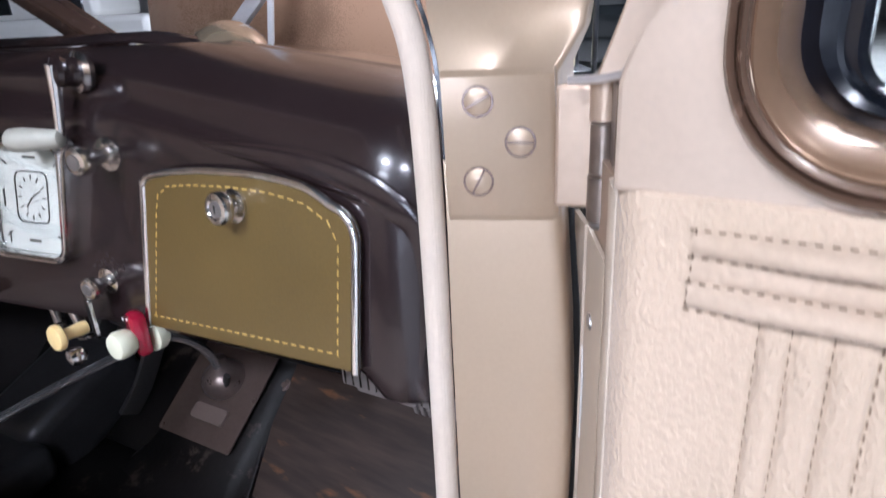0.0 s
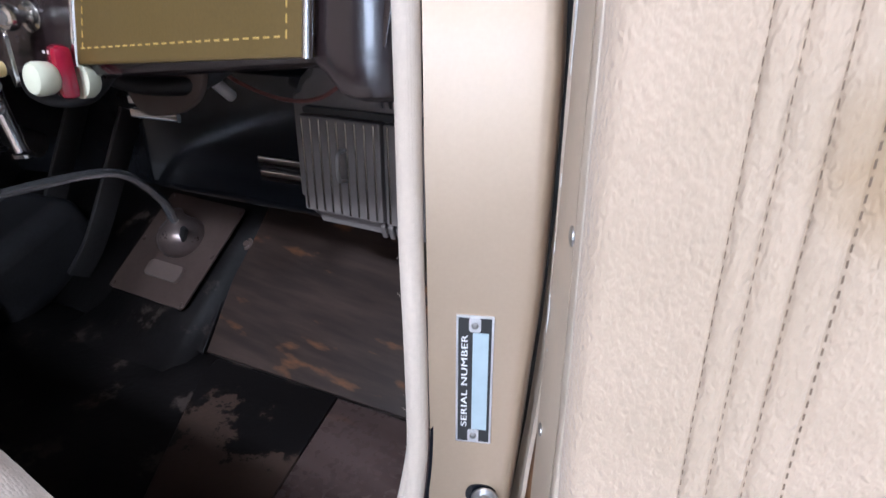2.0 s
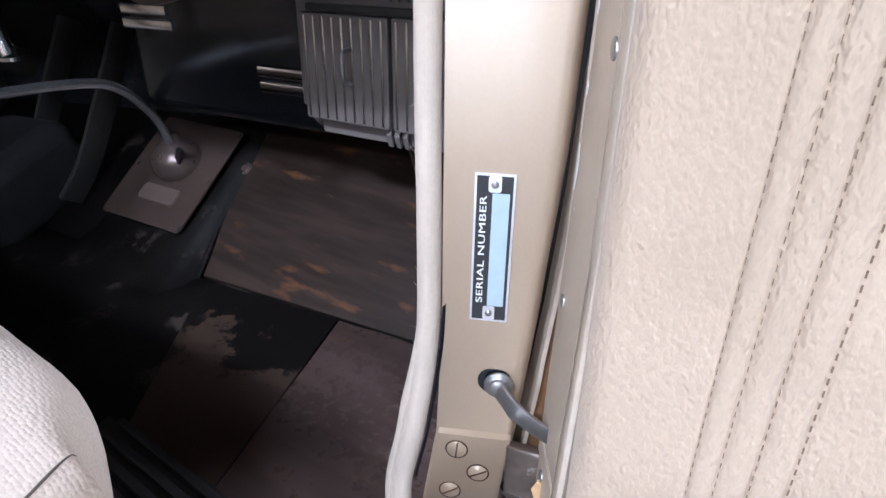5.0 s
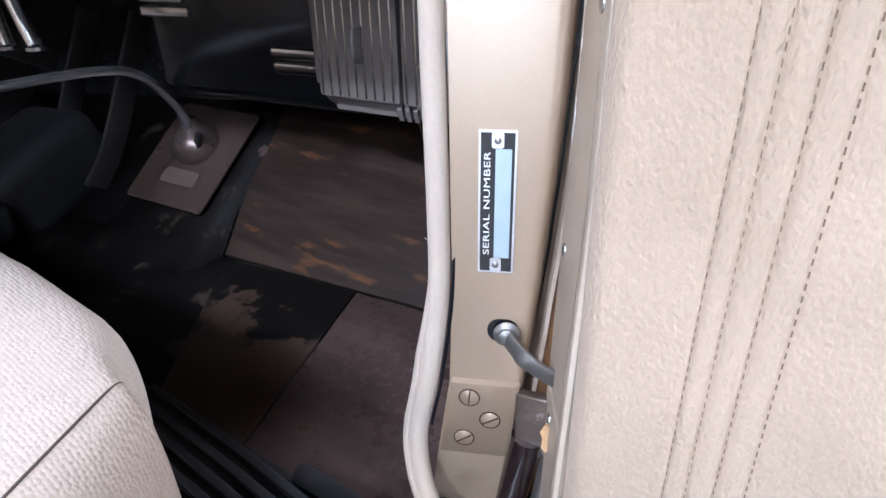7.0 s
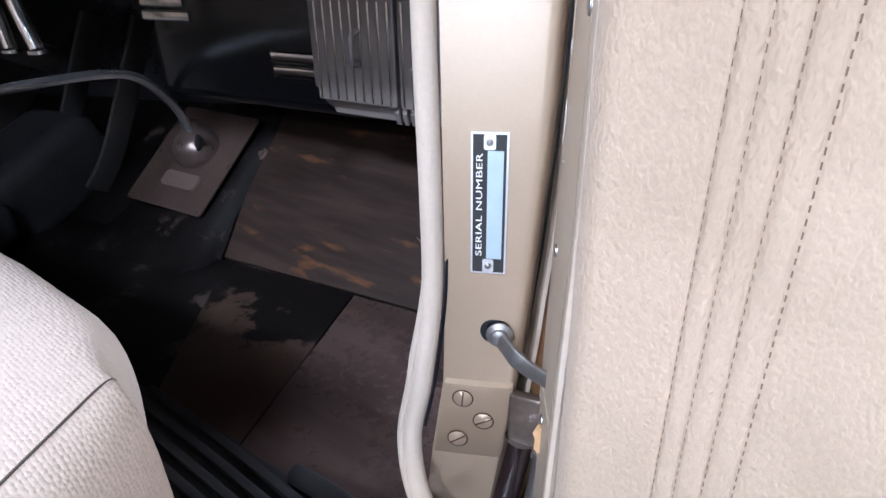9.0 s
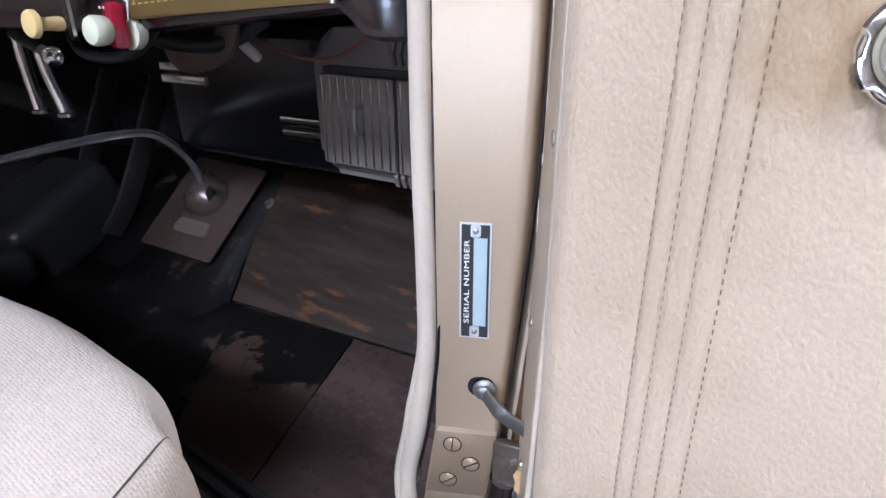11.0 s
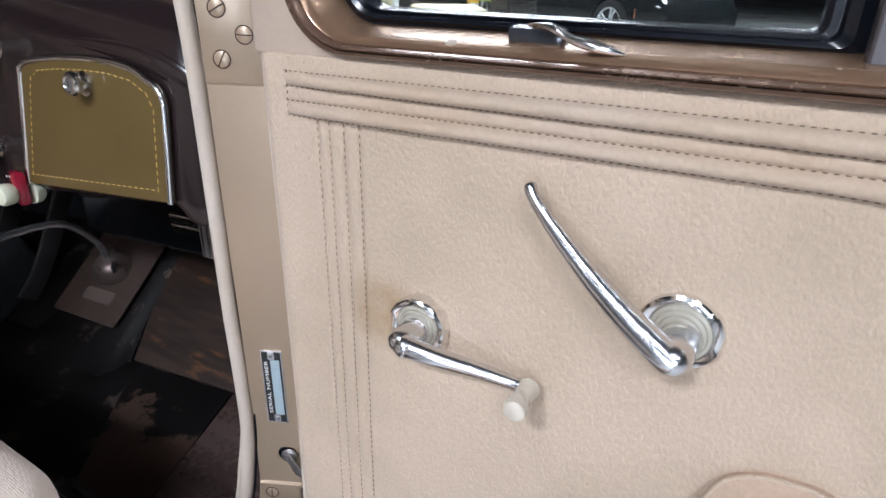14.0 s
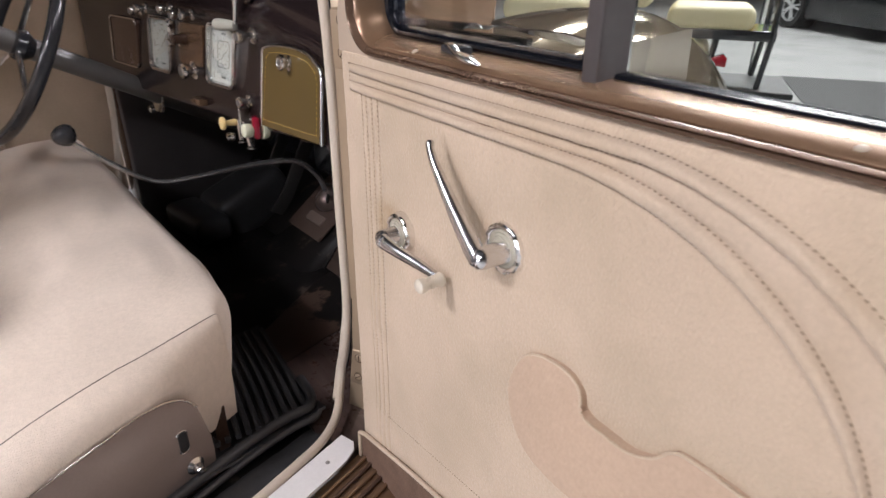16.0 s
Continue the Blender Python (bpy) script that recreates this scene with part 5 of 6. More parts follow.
def cushion(u, v):
    """One stuffed cover: u runs up the door-side wall and across the top, v up the front wall and back over the top."""
    su = max(0.0, 1 - u / 0.16)
    sv = max(0.0, 1 - v / 0.26)
    x = 1.06 * max(0.0, (u - 0.16) / 0.84) ** 1.3
    y = 0.52 * max(0.0, (v - 0.26) / 0.74) ** 1.15
    p = seat_top(x, y)
    m = max(su, sv)
    if m <= 0:
        return p
    f = 1 / math.hypot(su, sv)
    arc = min(1.0, m / 0.38)
    bulge = 1.0 - 0.70 * max(0.0, (m - 0.42) / 0.58) ** 1.2
    reach = ROUND * math.sin(arc * math.pi / 2) * bulge
    # the side cloth tucks in behind the metal plate, the front corner hangs lower
    tuck = max(0.0, min(1.0, (y - 0.052) / 0.034))
    behind = max(0.060, p.z - along(max(0.0, y - 0.0275), PLATE_TOP) + 0.012)
    fall = SIDE_DROP + (behind - SIDE_DROP) * tuck
    drop = ROUND * (1 - math.cos(arc * math.pi / 2)) + (fall - ROUND) * max(0.0, (m - 0.38) / 0.62)
    pucker = 0.004 * math.sin(24 * u + 9 * v) * min(su, sv) + 0.003 * noise.noise((u * 12, v * 12, 5))
    return p + SO * (su * f * (0.3 + 0.7 * min(1.0, y / 0.12)) * (reach + pucker)) + Vector((0.03, 1.0, 0)) * (sv * f * (1.05 * min(1.0, x / 0.055) - 0.1) * (reach + pucker)) - Vector((0, 0, drop))


cover = grid(110, 84, cushion)
for reach in (0.15, 0.13, 0.11, 0.09, 0.07) * 4:
    near = [v for v in cover.verts if (v.co - SF).length < reach and not v.is_boundary]
    bmesh.ops.smooth_vert(cover, verts=near, factor=0.5, use_axis_x=True, use_axis_y=True, use_axis_z=True)
cover.verts.ensure_lookup_table()
cover.normal_update()
seam = [cover.verts[18 * 85 + j].co + (cover.verts[18 * 85 + j].normal if cover.verts[18 * 85 + j].normal.z > 0 else -cover.verts[18 * 85 + j].normal) * 0.0003 for j in range(20, 85)]
add("cushion", cover, SEATCLOTH, seat, "cream coarse woven cushion cover")
add("seam_cord", tube(smooth_line(seam, 2), 0.0006, 8, [min(1.0, 0.25 + k / 12) for k in range(2 * len(seam) - 1)]), SEAM, seat, "thin dark side seam")
b0s = Vector((-0.160, 0.072, 0))
base_pts = [(0.043, 0.44), (0.56, 0.44)] + PLATE_TOP[:1:-1] + [(0.0372, 0.574), (0.036, 0.546), (0.040, 0.49)]
add("side_plate", slab(base_pts, 0.02, b0s + SO * 0.020, SD, (0, 0, 1), 0.004), SEATPLATE, seat, "mauve tan painted metal side plate")
rail = smooth_line([b0s + SO * 0.0385 + SD * a + Vector((0, 0, b + 0.001)) for a, b in PLATE_TOP[2:]], 4)
add("piping", tube(rail, 0.0022, 10), OLDCHROME, seat, "bright edge strip")
sl = b0s + SO * 0.041 + SD * 0.080 + Vector((0, 0, 0.593))
# The side plate is uncut; a black plate paints the slot's dark inside.
add("slot", slab(rounded(0.012, 0.034, 0.005), 0.002, sl, SD, (0, 0, 1)), INKSHADE, seat, "dark plate for the shade in the adjuster slot", False)
add("slot_frame", tube([sl + SD * a + Vector((0, 0, b)) for a, b in rounded(0.014, 0.037, 0.006)], 0.0015, 8, up=tuple(SO)), CHROME, seat)
add("adjuster_knob", lathe(sl + SO * 0.002 - SD * 0.008 + Vector((0, 0, -0.048)), SO, [(0, 0.0135), (0.003, 0.0135), (0.005, 0.010), (0.007, 0.007), (0.014, 0.0065), (0.018, 0.004), (0.019, 0)], 22), CHROME, seat, "chrome seat adjuster knob")
add("front_board", slab([(0, 0), (1.04, 0), (1.04, 0.15), (0, 0.15)], 0.02, b0s + SO * 0.02 + Vector((0, 0.004, 0.44)), (-0.997, -0.077, 0), (0, 0, 1), 0.003), BEAD, seat, "dark front board under the cushion")
back_bm = boxed((-0.68, -0.70, 0.96), (0.98, 0.14, 0.56), Matrix.Rotation(radians(-14), 3, "X") @ turn_z(8), 0.05, 4)
add("backrest", back_bm, SEATCLOTH, seat, "cream cloth backrest")

# ---- the open passenger door ----
door = thing("passenger_door", "open tan car door with beige quilted cloth panel", "car door", (0.35, 0.28, 0.50))
PY = 0.250
VLINES = (0.0318, 0.0418, 0.0540, 0.0668)


def rib_line(k, n_flat=30, n_arc=34, n_down=24):
    zl, zz, x0, aa, bb, e = ((1.0960, 1.0999, 0.3897, 0.2688, 0.3275, 0.651), (1.0860, 1.0883, 0.399, 0.286, 0.3956, 0.80), (1.0765, 1.0798, 0.3641, 0.2315, 0.2307, 0.784), (1.0660, 1.0697, 0.3372, 0.2588, 0.2236, 0.811))[k]
    pts = [(0.008 + (x0 - 0.008) * i / n_flat, zl + (zz - zl) * i / n_flat) for i in range(n_flat)]
    for i in range(n_arc + 1):
        t = math.pi / 2 * i / n_arc
        pts.append((x0 + aa * math.sin(t), zz - bb * (1 - max(0.0, math.cos(t)) ** e)))
    x1, z1 = pts[-1]
    pts += [(x1 + 0.004 * i / n_down, z1 - (z1 - 0.64) * i / n_down) for i in range(1, n_down + 1)]
    return pts


LINES = [rib_line(k) for k in range(4)]


def panel_y(x, z):
    y = PY
    if z < 1.066:
        for v in VLINES:
            y += 0.0013 * math.exp(-((x - v) / 0.0013) ** 2)
        if VLINES[0] < x < VLINES[-1]:
            for a, b in zip(VLINES, VLINES[1:]):
                if a < x < b:
                    y -= 0.0009 * math.sin(math.pi * (x - a) / (b - a))
    y -= 0.0015 * noise.noise((x * 9, z * 9, 0.4)) + 0.0008 * noise.noise((x * 30, z * 22, 3.0))
    if x < -0.008:
        y += 0.0085 * ((-0.008 - x) / 0.014) ** 2
    if z > 1.1035:
        y += 0.0065 * ((z - 1.1035) / 0.0075) ** 2
    return y


def panel_point(u, v):
    x = -0.022 + 0.11 * (u / 0.42) if u < 0.42 else 0.088 + 0.72 * ((u - 0.42) / 0.58)
    z = 0.545 + 0.566 * v
    if z < 0.60:
        x = max(x, -0.022)
    return (x, panel_y(x, z), z)


panel = add("cloth_panel", grid(190, 110, panel_point), CLOTH, door, "beige wool cloth panel, soiled in places")
for k, h in ((0, 0.0072), (1, 0.0014), (2, 0.0070)):
    bm = bmesh.new()
    rows = []
    A, B = LINES[k], LINES[k + 1]
    for i, ((xa, za), (xb, zb)) in enumerate(zip(A, B)):
        grow = min(1.0, 0.25 + i / 3)
        row = []
        for j in range(9):
            f = j / 8
            lift = h * math.sqrt(max(0, 1 - (2 * f - 1) ** 2)) * grow * (1 + 0.10 * noise.noise((i * 0.7, k, 0.5)) + (0.10 * math.sin(i * 4.0) if 14 < i < 44 and k == 0 else 0))
            row.append(bm.verts.new((xa + (xb - xa) * f, PY - 0.0002 - lift, za + (zb - za) * f)))
        rows.append(row)
    for a, b in zip(rows, rows[1:]):
        for j in range(8):
            bm.faces.new((a[j], a[j + 1], b[j + 1], b[j]))
    add("quilted_rib", bm, RIB, door, "padded quilted rib sweeping round the panel")
sew = [([(x, PY - 0.0012, z) for x, z in LINES[k]], (0, -1, 0)) for k in range(4)]
sew += [([(0.009, PY - 0.0012, 1.0955), (0.0075, PY - 0.0012, 1.0665)], (0, -1, 0)), ([(0.033, PY + 0.0002, 0.630), (0.27, PY + 0.0002, 0.668), (0.45, PY, 0.70)], (0, -1, 0))]
tagged(add("stitching", dashes(sew, 0.0022, 0.0024, 0.0007, 0.0004, 0.0003), STITCH, door, "brown thread stitching", False), kind="stuff")

for v, wide in zip(VLINES, (0.0004, 0.0004, 0.0005, 0.0007)):
    run = [([(v, PY + 0.0009, 1.064), (v + 0.001, PY + 0.0009, 0.633)], (0, -1, 0))]
    tagged(add("upright_stitching", dashes(run, 0.0029, 0.0025, wide, 0.0004, 0.0009), STITCH, door, "brown thread stitching", False), kind="stuff")

# lower carpet panel with a cord
low = slab([(-0.022, 0.44), (0.80, 0.44), (0.80, 0.66), (0.45, 0.645), (0.20, 0.605), (0.06, 0.572), (-0.012, 0.553), (-0.022, 0.545)], 0.004, (0, PY - 0.0035, 0), (1, 0, 0), (0, 0, 1), 0.001)
add("carpet_panel", low, CARPET, door, "dark brown carpeted kick panel")
cord = smooth_line([(-0.020, PY - 0.005, 0.46), (-0.020, PY - 0.005, 0.53), (-0.012, PY - 0.005, 0.551), (0.06, PY - 0.005, 0.572), (0.20, PY - 0.005, 0.605), (0.45, PY - 0.005, 0.645), (0.78, PY - 0.005, 0.66)], 6)
add("carpet_cord", tube(cord, 0.0032, 10, up=(0, -1, 0)), RIB, door, "beige cord edging")

# steel door shell: hinge edge with a folded cloth welt, a painted tack strip and a set-back inner strip
def welt_x(z):
    return -0.0228 - 0.030 * max(0.0, 0.79 - z)


def crease_x(z):
    return -0.0319 - 0.030 * max(0.0, 0.77 - z)


def tack_x(z):
    return -0.0570 + min(0.0012, 0.022 * (z - 0.87))


def inner_out(z):
    return along(z, ((0.44, -0.097), (0.656, -0.0730), (0.675, -0.0717), (0.719, -0.0675), (0.758, -0.0642), (0.83, -0.0632), (1.10, -0.0615)))


def inner_in(z):
    return along(z, ((0.44, -0.112), (0.637, -0.0902), (0.705, -0.0824), (0.747, -0.0789), (0.785, -0.076), (0.82, -0.0745), (0.906, -0.0685), (0.98, -0.0695), (1.05, -0.0760), (1.10, -0.078)))


def upright_sheet(z0, z1, ring, steps=44):
    """A ring of plan points carried up the door's edge, closed all round."""
    bm = bmesh.new()
    rows = [[bm.verts.new((x, y, z)) for x, y in ring(z)] for z in (z0 + (z1 - z0) * k / steps for k in range(steps + 1))]
    for a, b in zip(rows, rows[1:]):
        for j in range(len(a)):
            bm.faces.new((a[j], a[(j + 1) % len(a)], b[(j + 1) % len(a)], b[j]))
    bm.faces.new(rows[0][::-1])
    bm.faces.new(rows[-1])
    return bm


def wavy(z):
    return 0.0004 * noise.noise((z * 60, 0.2, 0.7))


add("shell", upright_sheet(0.43, 1.104, lambda z: [(welt_x(z) + 0.004, 0.2625), (crease_x(z) + 0.001, 0.2790), (tack_x(z) + 0.0015, 0.3205), (tack_x(z) + 0.003, 0.345), (0.82, 0.345), (0.82, 0.2625)]), TANWORN, door, "worn tan painted door edge and skin", False)
add("edge_welt", upright_sheet(0.43, 1.1035, lambda z: [(welt_x(z) + 0.0025, 0.2600), (welt_x(z), 0.2588), (welt_x(z) - 0.0016, 0.2600), (crease_x(z) + 0.0007 + wavy(z), 0.2748), (crease_x(z) + 0.0016, 0.2785), (welt_x(z) + 0.004, 0.2635)]), EDGEPAINT, door, "tan painted outer edge fold")
add("tack_strip", upright_sheet(0.635, 1.066, lambda z: [(crease_x(z) - 0.0002 + wavy(z), 0.2764), (tack_x(z) + 0.0008, 0.3166), (tack_x(z) + wavy(z + 3), 0.3182), (tack_x(z) + 0.0012, 0.3198), (crease_x(z) + 0.0010, 0.2782)]), EDGEPAINT, door, "scuffed tan painted tack strip")
add("tack_strip", upright_sheet(0.45, 0.629, lambda z: [(crease_x(z) - 0.0002, 0.2764), (tack_x(z), 0.3182), (tack_x(z) + 0.0012, 0.3198), (crease_x(z) + 0.0010, 0.2782)]), EDGEPAINT, door, "scuffed tan painted tack strip")
add("inner_strip", upright_sheet(0.45, 1.062, lambda z: [(inner_out(z), 0.3300), (inner_in(z), 0.3520), (inner_in(z) + 0.002, 0.3540), (inner_out(z) + 0.0022, 0.3318)]), EDGEPAINT, door, "tan painted inner strip in the door gap")
add("wood_strip", upright_sheet(0.45, 1.05, lambda z: [(tack_x(z) + 0.001, 0.3240), (inner_out(z) - 0.001, 0.3400), (inner_out(z) + 0.002, 0.3430), (tack_x(z) + 0.004, 0.3270)]), RAWWOOD, door, "raw brown wood behind the strips")


def on_tack(f, z):
    return Vector((crease_x(z) + (tack_x(z) - crease_x(z)) * f, 0.2764 + (0.3182 - 0.2764) * f, z))


TN = Vector((-0.862, -0.507, 0))
for z, f, r in ((0.735, 0.78, 0.0042), (0.873, 0.10, 0.0052), (0.612, 0.6, 0.004), (1.022, 0.62, 0.0046)):
    add("edge_screw", lathe(on_tack(f, z), TN, [(-0.001, r), (0.0010, r * 0.9), (0.0015, r * 0.55), (0.0012, 0)], 14), STEEL, door, "worn round nail head")
for f, z0, z1, w in ((0.95, 0.797, 0.822, 0.0055), (0.97, 0.938, 0.998, 0.0062), (0.99, 0.845, 0.852, 0.003), (0.80, 0.7885, 0.7905, 0.002), (0.99, 0.882, 0.889, 0.003)):
    bm = bmesh.new()
    n_c = 9
    edge = [on_tack(f + 0.02, z0 + (z1 - z0) * k / n_c) + TN * 0.0006 for k in range(n_c + 1)]
    out = [p + Vector((0.513, -0.858, 0)) * (w * math.sin(math.pi * (0.08 + 0.86 * (k / n_c) ** 1.25)) * (0.8 + 0.4 * noise.noise((k * 0.9, z0 * 50, 0)))) for k, p in enumerate(edge)]
    bm.faces.new([bm.verts.new(p) for p in edge + out[::-1]])
    add("paint_chip", thicken(bm, 0.0003), LETTER, door, "bare white paint chip", False)
add("torn_ply", slab([(-0.006, -0.011), (-0.002, -0.0135), (0.004, -0.010), (0.007, -0.004), (0.0065, 0.011), (0.003, 0.012), (0.001, 0.010), (-0.004, 0.011), (-0.0075, 0.002), (-0.004, -0.002)], 0.004, (-0.0505, 0.2985, 0.596), (1, -0.15, 0), (0, 0, 1), 0.0008), CARDBOARD, door, "splintered raw plywood", False)

# upper frame: cream post before the window
post = slab([(-0.022, 1.1055), (0.062, 1.1055), (0.050, 1.112), (0.032, 1.120), (0.021, 1.134), (0.016, 1.152), (0.010, 1.52), (0.004, 1.52), (0.004, 1.190), (-0.007, 1.170), (-0.014, 1.160), (-0.019, 1.153), (-0.022, 1.144)], 0.05, (0, PY + 0.0015, 0), (1, 0, 0), (0, 0, 1), 0.002)
add("front_post", post, DOORPAINT, door, "tan painted window post")
add("front_brace", slab([(-0.049, 1.138), (-0.028, 1.138), (-0.024, 1.150), (-0.012, 1.168), (0.012, 1.210), (0.012, 1.52), (-0.002, 1.52), (-0.018, 1.213)], 0.03, (0, 0.300, 0), (1, 0, 0), (0, 0, 1), 0.0015), DOORPAINT, door, "leaning tan window brace")
add("brace_cap", sweep([(-0.060, 0.302, 1.1385), (-0.046, 0.300, 1.1395), (-0.034, 0.297, 1.1420), (-0.026, 0.293, 1.1500), (-0.014, 0.289, 1.1680), (0.004, 0.289, 1.200)], rounded(0.006, 0.0035, 0.0012, 2)), ALU, door, "bare metal edge of the brace")
add("rear_post", boxed((0.80, 0.277, 1.31), (0.05, 0.05, 0.43), bevel=0.004), TAN, door)
add("top_rail", boxed((0.40, 0.277, 1.52), (0.85, 0.05, 0.05), bevel=0.004), TAN, door)

# window garnish: a moulded loop
WL, WR, WB, WT = 0.0112, 0.775, 1.1090, 1.496
RINGS = [(-0.001, 0.254), (0.0, 0.2475), (0.0016, 0.2455), (0.0034, 0.2470), (0.0042, 0.2500), (0.0050, 0.2472), (0.0066, 0.2458), (0.0082, 0.2480), (0.0092, 0.2525), (0.0102, 0.2520), (0.0125, 0.2530), (0.0160, 0.2575), (0.0195, 0.2655), (0.0220, 0.2750), (0.0232, 0.2860), (0.0234, 0.300)]


def garnish(rings):
    bm = bmesh.new()
    rows = []
    for d, y in rings:
        d *= 0.74
        o = rounded(WR - WL - 2 * d, WT - WB - 2 * d, max(0.006, 0.048 - d), 11, (WL + WR) / 2, (WB + WT) / 2)
        rows.append([bm.verts.new((a, y, b + (0.012 * (a - 0.30) if a > 0.30 and b < 1.3 else 0.0))) for a, b in o])
    for a, b in zip(rows, rows[1:]):
        for j in range(len(a)):
            bm.faces.new((a[j], a[(j + 1) % len(a)], b[(j + 1) % len(a)], b[j]))
    return bm


frame_part = add("window_frame", garnish(RINGS[8:]), BRONZE, door, "polished bronze brown window moulding")
add("double_bead", garnish(RINGS[:9]), BEADING, frame_part, "dark double bead round the moulding")
for x in (0.130, 0.325, 0.522, 0.70):
    add("moulding_screw", lathe((x, 0.2575, 1.1213 + 0.012 * max(0.0, x - 0.30)), (0, -0.60, 0.80), [(-0.001, 0.0038), (0.0001, 0.0036), (0.0005, 0.0026), (0.0006, 0)], 18), NICKEL, frame_part, "oval head screw")
bm = bmesh.new()
rows = []
for d, y in ((-0.010, 0.2985), (-0.009, 0.286), (0.001, 0.284), (0.005, 0.2815), (0.010, 0.283), (0.012, 0.287), (0.016, 0.286), (0.019, 0.289), (0.020, 0.300)):
    low = d * 0.45 if d > 0 else d   # the lower bar is thinner than the sides
    o = rounded(0.305 - 2 * d, 0.35 - d - low, (0.012, max(0.008, 0.034 - d), max(0.010, 0.034 - d), 0.006), 8, 0.0285 + 0.1525, 1.1275 + 0.175 + (low - d) / 2)
    rows.append([bm.verts.new((a, y, b)) for a, b in o])
for a, b in zip(rows, rows[1:]):
    for j in range(len(a)):
        bm.faces.new((a[j], a[(j + 1) % len(a)], b[(j + 1) % len(a)], b[j]))
vent = add("vent_frame", bm, FELT, door, "black rubber quarter window frame")
p1 = add("vent_pane", boxed((0.181, 0.2945, 1.298), (0.268, 0.004, 0.325)), GLASS, door, "clear quarter window glass", False)
p2 = add("main_pane", boxed((0.562, 0.2945, 1.29), (0.42, 0.004, 0.36)), GLASS, door, "clear drop window glass", False)
p1.visible_shadow = p2.visible_shadow = False
add("division_bar", boxed((0.3415, 0.283, 1.31), (0.0145, 0.034, 0.372), bevel=0.002), material("grey_brown_bar", (0.085, 0.075, 0.075), rough=0.35, metal=0.3, vary=0.1), door, "dark painted division bar")
add("drop_channel", boxed((0.560, 0.2905, 1.126), (0.42, 0.020, 0.012), bevel=0.003), FELT, door, "black felt glass channel")
latch = add("vent_latch", boxed((0.178, 0.272, 1.1265), (0.034, 0.016, 0.012), bevel=0.004), BLACK, door, "black quarter window latch")
add("latch_lever", sweep(smooth_line([(0.176, 0.266, 1.133), (0.190, 0.258, 1.1335), (0.202, 0.256, 1.1285), (0.216, 0.256, 1.1255), (0.231, 0.257, 1.1225)], 4), rounded(0.009, 0.004, 0.0018, 3), scales=[0.6, 0.7, 0.8, 0.9, 0.9, 0.9, 0.85, 0.8, 0.9, 1.05, 1.2, 1.3, 1.3, 1.15, 0.9, 0.6, 0.2]), CHROME, latch, "chrome latch lever")


def escutcheon(x, z, r, proud=0.0):
    """Two-tier chrome rosette with notched rim and a bone cone."""
    bm = bmesh.new()
    n = 60
    rows = []
    for f, lift in ((1.0, -0.006), (1.0, 0.0012), (0.97, 0.0030), (0.90, 0.0042), (0.80, 0.0048), (0.74, 0.0040), (0.72, 0.0020), (0.3, 0.0020)):
        ring = []
        for k in range(n):
            a = 2 * math.pi * k / n
            tooth = ((a + 0.3) / (2 * math.pi) * 6) % 1.0
            rr = r * f * (1 + (0.055 * tooth - 0.03 if f > 0.86 else 0.0))
            ring.append(bm.verts.new((x + rr * math.cos(a), PY - proud - lift - (0.0016 * tooth if 0.86 < f < 0.999 else 0.0), z + rr * math.sin(a))))
        rows.append(ring)
    for p, q in zip(rows, rows[1:]):
        for k in range(n):
            bm.faces.new((p[k], p[(k + 1) % n], q[(k + 1) % n], q[k]))
    bm.faces.new(rows[-1])
    e = add("escutcheon", bm, CHROME, door, "chrome rosette with a notched rim")
    add("cone", lathe((x, PY - proud - 0.0015, z), (0, -1, 0), [(0, r * 0.73), (0.0022, r * 0.72), (0.0026, r * 0.64), (0.0022, r * 0.62), (0.0036, r * 0.60), (0.0040, r * 0.52), (0.0036, r * 0.50), (0.0052, r * 0.48), (0.0056, r * 0.40), (0.009, r * 0.38), (0.010, r * 0.3)], 36), CONEBONE, e, "ringed bone coloured collar")
    return e


e1 = escutcheon(0.1165, 0.9322, 0.0222, 0.005)
crank = add("window_crank", tube(smooth_line([(0.114, 0.2225, 0.9290), (0.140, 0.2255, 0.9255), (0.172, 0.2330, 0.9205), (0.203, 0.2390, 0.9155)], 6), 0.0052, 14, [0.7 if k == 0 else 1.35 if k == 1 else 1.75 - 0.95 * (k / 18) ** 0.8 for k in range(19)], up=(0, -1, 0)), SATINCHROME, door, "chrome window crank arm")
add("end_ball", lathe((0.1195, 0.2228, 0.9283), (-1, 0, 0.13), [(0.0085 * math.sin(a), 0.0090 * math.cos(a)) for a in [radians(-20 + 11 * k) for k in range(11)]], 20), SATINCHROME, crank, "rounded arm end")
add("hub", lathe((0.1180, 0.2450, 0.9325), (-0.17, -1, -0.16), [(0, 0.0105), (0.010, 0.0095), (0.016, 0.0098), (0.022, 0.0096), (0.026, 0.0080), (0.0285, 0.004), (0.029, 0)], 24), SATINCHROME, crank, "rounded chrome hub")
add("grip", lathe((0.203, 0.2415, 0.9155), (0.03, -1, 0.0), [(0, 0.0058), (0.003, 0.0076), (0.009, 0.0066), (0.018, 0.0062), (0.025, 0.0078), (0.029, 0.0072), (0.031, 0.0045), (0.0315, 0)], 24), BONE, crank, "bone coloured plastic grip")
escutcheon(0.284, 0.9795, 0.0238)
